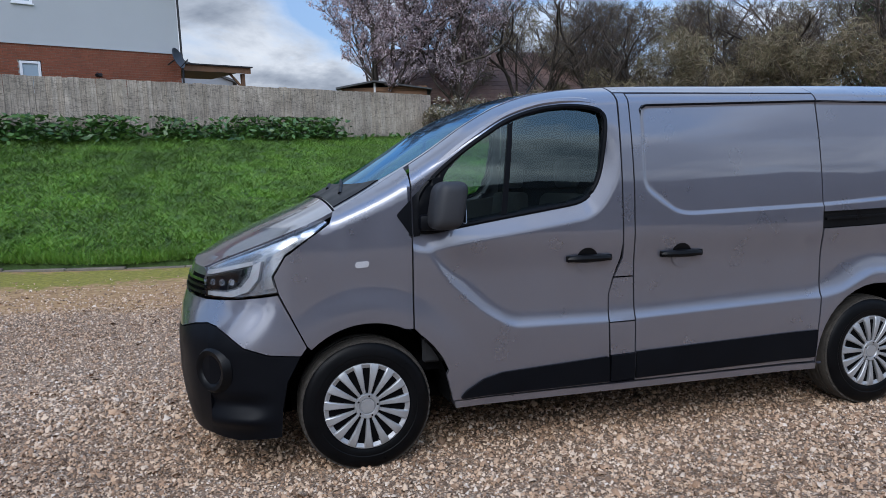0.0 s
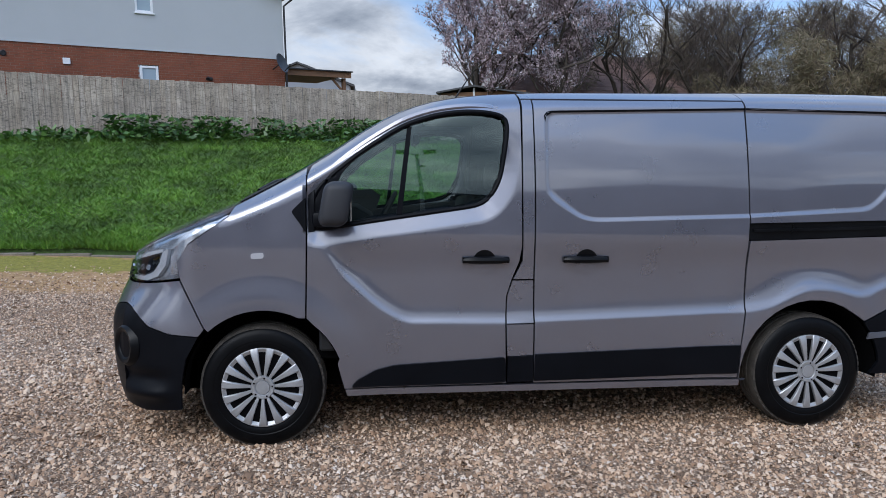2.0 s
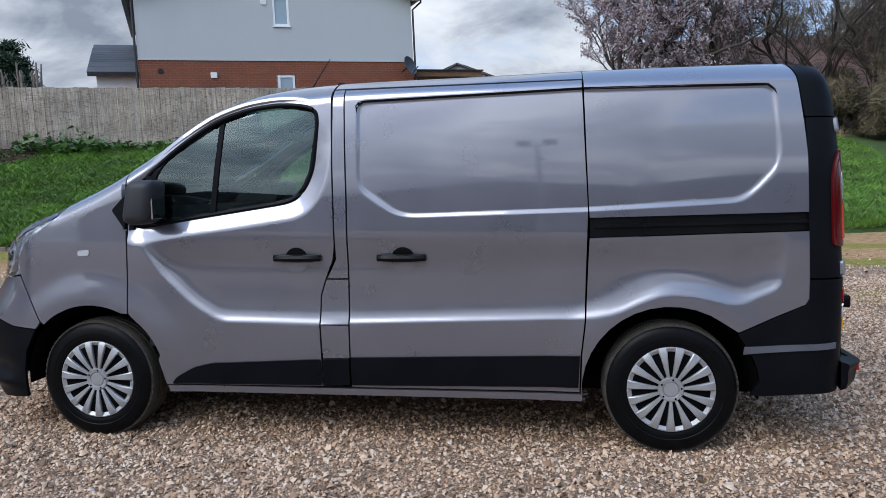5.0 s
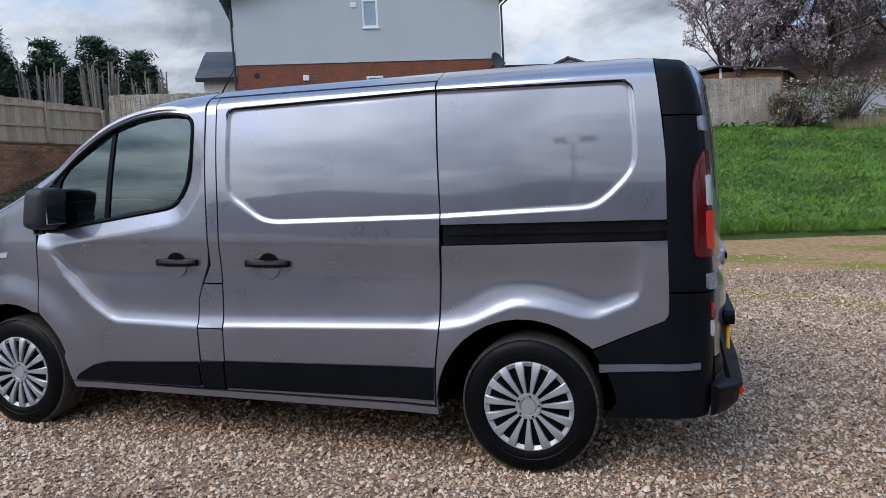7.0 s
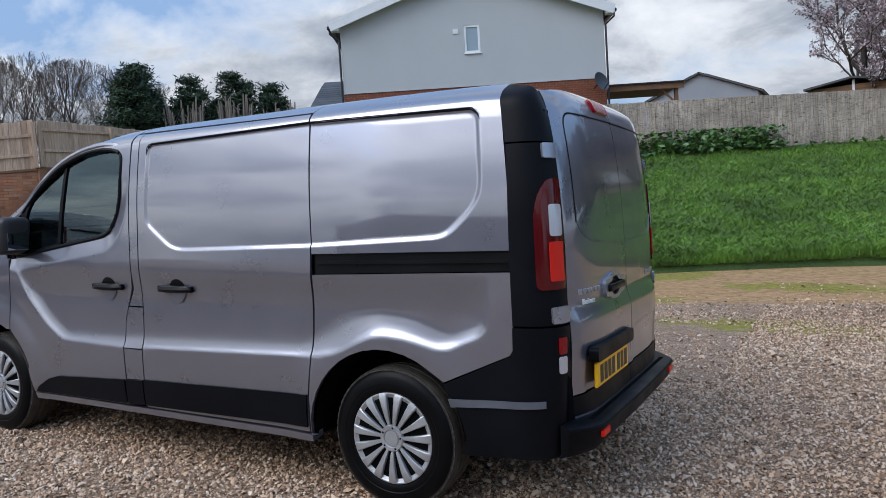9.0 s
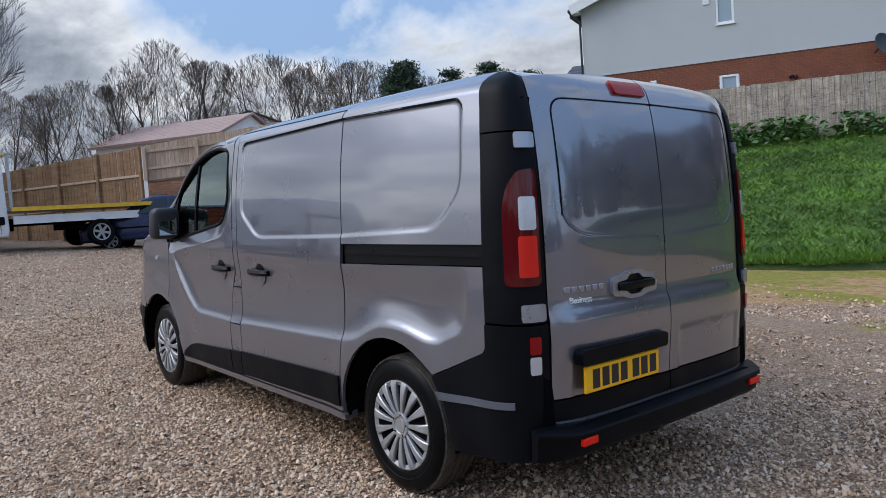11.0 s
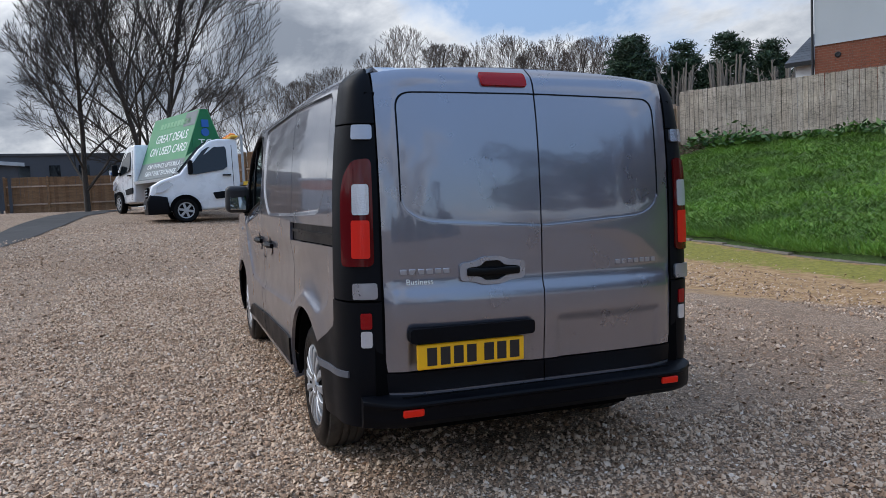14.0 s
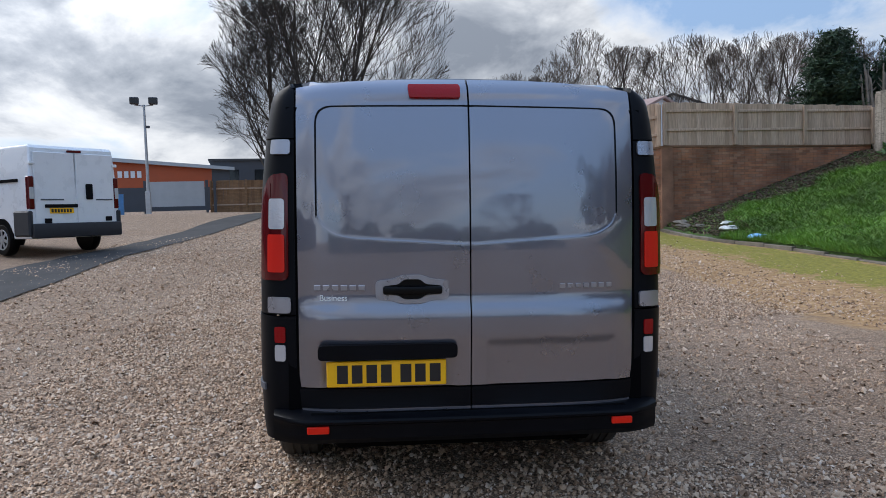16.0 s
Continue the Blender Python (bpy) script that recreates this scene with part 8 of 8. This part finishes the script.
def bush(name, label, at, z, size, seed, mat, count, leaf, twigs=0, group="", mat2=None, mix=0.3, long=1.0):
    """A bush of clumped leaves round uneven lobes, over thin stems."""
    g = np.random.default_rng(seed)
    t = thing(name, label, "bush", pose(at[0], at[1], z), group)
    lobes = g.normal(size=(14, 3)) * np.array([0.42, 0.42, 0.30]) * np.array(size) + np.array([0, 0, size[2] * 0.5])
    lobes[:, 2] = np.clip(lobes[:, 2], size[2] * 0.12, size[2] * 0.95)
    which = g.integers(14, size=count)
    d = g.normal(size=(count, 3))
    d /= np.linalg.norm(d, axis=1, keepdims=True)
    rad = (0.55 + 0.45 * g.random((count, 1))) * np.array(size).mean() * 0.26
    pts = lobes[which] + d * rad
    pts[:, 2] = np.maximum(pts[:, 2], 0.03)
    cut = int(count * (1 - mix)) if mat2 else count
    o = new("foliage", leaf_mesh("foliage", pts[:cut], leaf, mat, seed, 0.0, long))
    o.parent = t
    if mat2:
        o = new("blossom", leaf_mesh("blossom", pts[cut:], leaf * 0.9, mat2, seed + 1))
        o.parent = t
    segs = []
    r = random.Random(seed)
    for k in range(24 + twigs):
        p = Vector((r.gauss(0, 0.12) * size[0], r.gauss(0, 0.12) * size[1], 0))
        q = Vector(lobes[k % 14]) + Vector((r.gauss(0, 0.25), r.gauss(0, 0.25), r.gauss(0, 0.2))) * size[2] * 0.5
        m1 = p.lerp(q, 0.5) + Vector((r.gauss(0, 0.1), r.gauss(0, 0.1), 0.1))
        segs += [(p, m1, 0.03, 0.018, 0), (m1, q, 0.018, 0.006, 0)]
    o = new("twig_mass", segment_mesh("twig_mass", segs, m_twig, 3))
    o.parent = t
    return t


for x, y, sz, s, mt in ((20.5, 25.0, (3.2, 2.6, 4.0), 41, m_bush), (23.8, 23.2, (3.4, 2.6, 4.4), 42, m_bush), (27.5, 21.3, (3.4, 2.6, 4.6), 43, m_bush), (31.5, 19.0, (3.8, 2.8, 5.2), 44, m_bush_green), (17.2, 26.8, (3.0, 2.4, 3.4), 45, m_bush),
                        (14.0, 27.6, (2.6, 2.2, 2.6), 46, m_bush), (36.0, 17.5, (4.5, 3.2, 6.8), 47, m_bush_green), (29.0, 24.0, (4.0, 3.0, 6.6), 48, m_bush_green), (25.0, 27.0, (4.0, 3.0, 5.0), 49, m_bush)):
    bush("hedge_bush", "dense olive-brown hedge bush" if mt is m_bush else "dark green evergreen hedge bush", (x, y), 2.2, sz, s, mt, 9500 if mt is m_bush else 7000, 0.030 if mt is m_bush else 0.10, 60, "overgrown hedge", long=8.5 if mt is m_bush else 1.0)
for k, (x, y) in enumerate(((15.5, 33.5), (19.5, 32.5), (23.5, 31.5), (27.0, 29.5), (32.0, 26.5), (37.0, 23.0), (12.0, 33.0))):
    bush("hedge_bush", "tall brown twiggy thicket behind the hedge", (x, y), 2.2, (4.4, 3.2, 6.4), 180 + k, m_bush, 10000, 0.034, 90, "overgrown hedge", long=9.0)
for x, y, sz, s in ((7.6, 24.5, (1.2, 0.9, 1.5), 51), (9.0, 25.2, (1.6, 1.1, 1.6), 52), (11.2, 26.0, (1.7, 1.2, 1.6), 53), (7.0, 24.2, (0.7, 0.6, 1.2), 54)):
    bush("flowering_bush", "white flowering bush at the end of the fence", (x, y), 2.35, sz, s, m_bush, 2000, 0.05, 60, "flowering bushes", m_white_blossom, 0.22)


def conifer(at, z, h, w, seed, fan):
    """A dark conifer of layered sprays, with a cut fan of pale upright stems on the yard side."""
    g = np.random.default_rng(seed)
    t = thing("conifer", "dark green conifer with pale stripped stems", "tree", pose(at[0], at[1], z), "conifers behind the wall")
    pts = []
    for lead in range(4):                        # several leaders, each with its own sprays
        cx, cy = (0.0, 0.0) if lead == 0 else (g.normal() * w * 0.42, g.normal() * w * 0.42)
        top = h * (1.0 if lead == 0 else 0.78 + 0.2 * g.random())
        for k in range(95):
            f = g.random() ** 0.8
            ang, reach = g.random() * 2 * math.pi, (0.10 + w * 0.95 * (1 - f) ** 0.6) * (0.65 + 0.5 * g.random())
            m = int(46 + 84 * reach / w)
            u = g.random(m) ** 0.6
            spread = 0.06 + 0.20 * np.sin(u * 2.6)
            zz = top * (0.10 + 0.90 * f) + u * reach * (0.35 + 0.25 * g.normal()) + g.normal(size=m) * 0.09
            pts.append(np.stack([cx + np.cos(ang) * u * reach + g.normal(size=m) * spread, cy + np.sin(ang) * u * reach + g.normal(size=m) * spread, zz], 1))
    o = new("crown", leaf_mesh("crown", np.concatenate(pts), 0.065, m_conifer, seed, 0.25, 2.2))
    o.parent = t
    segs = [(Vector((0, 0, 0)), Vector((0.1, 0, h * 0.8)), 0.22, 0.06, 0)]
    r2 = random.Random(seed)
    fx, wide, tip = fan
    ahead, across = Vector((0.78, -0.62, 0)), Vector((0.62, 0.78, 0))
    root = ahead * w * 0.95 + across * fx
    for k in range(26):
        u = r2.uniform(-1, 1)
        p0 = root + across * u * wide * 0.25 + ahead * r2.uniform(-0.2, 0.2) + Vector((0, 0, tip * 0.30))
        p1 = root + across * u * wide * 0.85 + ahead * r2.uniform(-0.35, 0.35) + Vector((0, 0, tip * (0.62 + 0.1 * r2.random())))
        p2 = p1 + across * u * wide * 0.15 + Vector((0, 0, tip * r2.uniform(0.18, 0.36)))
        segs += [(p0, p1, 0.10, 0.07, 0), (p1, p2, 0.07, 0.035, 0)]
        for _ in range(3):
            q = p1.lerp(p2, r2.random())
            segs.append((q, q + across * r2.uniform(-0.25, 0.25) + Vector((0, 0, r2.uniform(0.1, 0.4))), 0.03, 0.012, 0))
    o = new("bare_wood", segment_mesh("bare_wood", segs, m_bark_pale, 5, 0.015))
    o.parent = t
    return t


for (x, y, h, w, fan), q in zip(((-28.4, 23.3, 7.7, 2.1, (2.0, 0.4, 4.2)), (-26.8, 25.3, 7.0, 2.0, (-0.6, 1.1, 6.0)), (-25.2, 26.8, 7.3, 1.7, (-0.1, 0.95, 6.1)), (-23.6, 28.3, 6.6, 1.7, (0.1, 0.9, 5.6))), (61, 62, 63, 64)):
    conifer((x, y), 1.55, h + 0.45, w, q, fan)

# trees behind the viewer, which the van's paint mirrors
for k, (x, y, h) in enumerate(((-14, -34, 0.8), (9, -36, 0.9), (32, -20, 0.9), (36, -6, 1.0), (38, 8, 1.0))):
    copy_thing(protos[k % 4], pose(x, y, 0, 0, 0, 50 * k)).matrix_world = pose(x, y, -0.3, 0, 0, 50 * k) @ Matrix.Scale(h * 0.62, 4)
for k, (x, y) in enumerate(((37, -3), (39, 3), (40, 10), (36, -10))):
    bush("hedge_bush", "dark green evergreen hedge bush", (x, y), -0.5, (5, 5, 2.7), 80 + k, m_bush_green, 3500, 0.2, 0, "overgrown hedge")
stock = thing("low_warehouse", "long dark grey warehouse with a row of shallow gables", "building", pose(-30, -46, 0, 0, 0, 3))
part("wall_block", boxes((0, 100, -12, 0, -0.3, 5.2)), m_dark_clad, stock, angle=0)
for x0 in (0, 20, 40, 60, 80):
    bm = bmesh.new()
    prism(bm, [(x0 - 0.3, 5.2), (x0 + 10, 6.6), (x0 + 19.7, 5.2)], "y", -12.3, 0.3)
    part("roof", bm, m_dark_clad, stock, angle=0)

# leafy plants along the foot of the fence
g = np.random.default_rng(5)
cl = []
for s in np.arange(0.5, 22.0, 0.16):
    dense = 0.25 + 0.9 * max(0, noise.noise((s * 0.45, 3.3, 0)) + 0.25) + (0.5 if 6.5 < s < 10.4 or 11.0 < s < 17.5 else 0)
    if 10.35 < s < 10.75 or s > 17.6:
        dense = 0.05
    for _ in range(int(46 * dense)):
        h = abs(g.normal()) * 0.30 * min(1.3, dense)
        p = FENCE_A + U * (s + g.normal() * 0.15) - N * (0.12 + abs(g.normal()) * 0.38)
        zb = 2.55 - 0.16 * (p - FENCE_A).dot(-N)
        cl.append((p.x, p.y, zb + 0.03 + min(h, 0.6)))
o = new("leafy_plants", leaf_mesh("leafy_plants", np.array(cl), 0.10, m_ivy, 9, 0.55, 1.1))
tagged(o, "broad-leaved green plants growing along the fence foot", "plants", kind="stuff")

# grass on the bank
g = np.random.default_rng(11)
n = 260000
gx, gt = g.random(n) * 27 - 13.4, g.random(n) ** 1.25
base = np.array([bank_point(x, t) for x, t in zip(gx, gt)])
tall = 0.035 + 0.06 * g.random(n) ** 2 + 0.15 * np.maximum(0, np.array([noise.noise((x * 1.7, y * 1.7, 1)) for x, y, _ in base])) * g.random(n)
a = g.random(n) * 2 * math.pi
lean = g.normal(size=(n, 2)) * 0.075 * (1 + tall[:, None] * 6)
w = 0.011 + 0.009 * g.random(n)
p0 = base + np.stack([np.cos(a) * w, np.sin(a) * w, np.full(n, -0.01)], 1)
p1 = base - np.stack([np.cos(a) * w, np.sin(a) * w, np.full(n, 0.01)], 1)
p2 = base + np.stack([lean[:, 0], lean[:, 1], tall], 1)
bare = ((gx < -9.5) & (gt < 0.25 - 0.06 * (gx + 13)) | (gx < -11.9 + 0.4 * np.sin(gt * 17))) & (g.random(n) < 0.95)
keep = ~bare
tri = np.stack([p0, p1, p2], 1)[keep].reshape(-1, 3)
o = new("grass", arrays("grass", tri, np.arange(len(tri)).reshape(-1, 3), m_blade))
tagged(o, "rough green grass covering the bank", "grass", kind="stuff")
# longer tufts hanging over the kerb
n = 40000
gx = g.random(n) * 26 - 9.5
patchy = np.array([noise.noise((x * 1.1, 5, 2)) for x in gx])
gx = gx[patchy + 0.25 * g.normal(size=n) > np.where(gx > -6.5, -0.45, -0.12)]
n = len(gx)
base = np.array([bank_point(x, t) for x, t in zip(gx, np.abs(g.normal(size=n)) * 0.025)])
base[:, 1] -= 0.12 * g.random(n)
a, w = g.random(n) * 2 * math.pi, 0.006 + 0.006 * g.random(n)
side = np.stack([np.cos(a) * w, np.sin(a) * w, np.zeros(n)], 1)
tip = base + np.stack([g.normal(size=n) * 0.07, -0.10 * g.random(n) + g.normal(size=n) * 0.05, -0.02 + 0.17 * g.random(n)], 1)
o = new("tufts", arrays("tufts", np.stack([base + side, base - side, tip], 1).reshape(-1, 3), np.arange(3 * n).reshape(-1, 3), m_blade))
tagged(o, "long grass tufts hanging over the kerb", "grass", kind="stuff")
n = 16000
sx, st = -13.4 + g.random(n) * 4.5, g.random(n)
keepers = (st < 0.30 - 0.055 * (sx + 13.3)) | (sx < -11.8 + 0.3 * np.sin(st * 17))
cen = np.array([bank_point(x, t) for x, t in zip(sx[keepers], st[keepers])]) + np.array([0, 0, 0.02])
o = new("soil_clods", leaf_mesh("soil_clods", cen, 0.045, m_soil, 3, 0.85, 1.0))
tagged(o, "dark soil and leaf litter at the foot of the wall", "soil", kind="stuff")
n = 9000
dx = g.random(n) * 8 + 8.5
dt = 0.86 + 0.14 * g.random(n)
base = np.array([bank_point(x, t) for x, t in zip(dx, dt)])
a = g.random(n) * 2 * math.pi
p0 = base + np.stack([np.cos(a) * 0.01, np.sin(a) * 0.01, np.zeros(n)], 1)
p1 = base - np.stack([np.cos(a) * 0.01, np.sin(a) * 0.01, np.zeros(n)], 1)
p2 = base + np.stack([g.normal(size=n) * 0.12, g.normal(size=n) * 0.12, 0.2 + 0.3 * g.random(n)], 1)
o = new("dry_grass", arrays("dry_grass", np.stack([p0, p1, p2], 1).reshape(-1, 3), np.arange(3 * n).reshape(-1, 3), m_dry))
tagged(o, "pale dry grass below the flowering bushes", "grass", kind="stuff")

# loose gravel stones
g = np.random.default_rng(21)
px, py, ps = [], [], []
for x0, x1, y0, y1, per in ((-4.5, 3.5, -2.9, -0.2, 1900), (3.5, 7.2, -2.6, 2.2, 1900), (-4.5, -0.6, -0.2, 4.6, 1000), (4.0, 8.0, 2.2, 5.4, 1500), (4.0, 8.0, 5.4, 6.0, 700), (-3.0, 4.0, -0.2, 1.2, 700), (-10, -3, -4.5, -0.2, 420), (-12, 2.0, -6.8, -4.5, 300), (-15, -10, -4.5, 3.5, 220), (3.5, 6.5, -4.0, -2.6, 250), (-10, -4.5, -0.2, 3.5, 380), (-1, 4, 1.2, 4.0, 300), (-3.0, 3.5, -4.5, -2.9, 420), (-12, 9, 4.6, 7.0, 25), (4.0, 9.0, 6.0, 8.5, 50), (-10, 4, 4.6, 5.4, 420), (-10, 4, 5.4, 6.2, 150), (4, 9, 6.0, 6.8, 320)):
    k = int((x1 - x0) * (y1 - y0) * per * (1.35 if per > 800 else 1.0))
    px.append(x0 + (x1 - x0) * g.random(k))
    py.append(y0 + (y1 - y0) * g.random(k))
    ps.append(np.full(k, 0.0078) * (1.0 if per > 800 else 1.25))
px, py, ps = np.concatenate(px), np.concatenate(py), np.concatenate(ps)
n = len(px)
ps = ps * np.exp(g.normal(size=n) * 0.32)
pz = np.array([ground_z(x, y) + 0.012 * noise.noise((x * 0.7, y * 0.7, 0)) for x, y in zip(px, py)])
octa = np.array([(1, 0, 0), (-1, 0, 0), (0, 1, 0), (0, -1, 0), (0, 0, 1), (0, 0, -1)], float)
face = np.array([(0, 2, 4), (2, 1, 4), (1, 3, 4), (3, 0, 4), (2, 0, 5), (1, 2, 5), (3, 1, 5), (0, 3, 5)])
ax = g.normal(size=(n, 3, 3))
q0 = ax[:, 0] / np.linalg.norm(ax[:, 0], axis=1, keepdims=True)
q1 = np.cross(q0, ax[:, 1])
q1 /= np.linalg.norm(q1, axis=1, keepdims=True)
q2 = np.cross(q0, q1)
sc = np.stack([1.25 + 0.3 * g.random(n), 1.0 + 0.2 * g.random(n), 0.75 + 0.2 * g.random(n)], 1) * ps[:, None]
loc = octa[None] * (1 + 0.13 * g.normal(size=(n, 6, 1)))
vs = (loc[:, :, 0:1] * (q0 * sc[:, 0:1])[:, None] + loc[:, :, 1:2] * (q1 * sc[:, 1:2])[:, None] + loc[:, :, 2:3] * (q2 * sc[:, 2:3])[:, None]) + np.stack([px, py, pz + 0.45 * ps], 1)[:, None]
fs = (face[None] + 6 * np.arange(n)[:, None, None]).reshape(-1, 3)
flat = vs.reshape(-1, 3)
corner = flat[fs]
nz = np.cross(corner[:, 1] - corner[:, 0], corner[:, 2] - corner[:, 0])
mid = corner.mean(1) - np.repeat(np.stack([px, py, pz + 0.45 * ps], 1), 8, 0)
nz *= np.sign((nz * mid).sum(1, keepdims=True))
fs = fs[nz[:, 2] / (np.linalg.norm(nz, axis=1) + 1e-12) > 0.0]          # the undersides lie in the bed
o = new("gravel_stones", arrays("gravel_stones", vs.reshape(-1, 3), fs, m_pebble, True))
tagged(o, "loose brown and pink gravel stones", "gravel", kind="stuff")
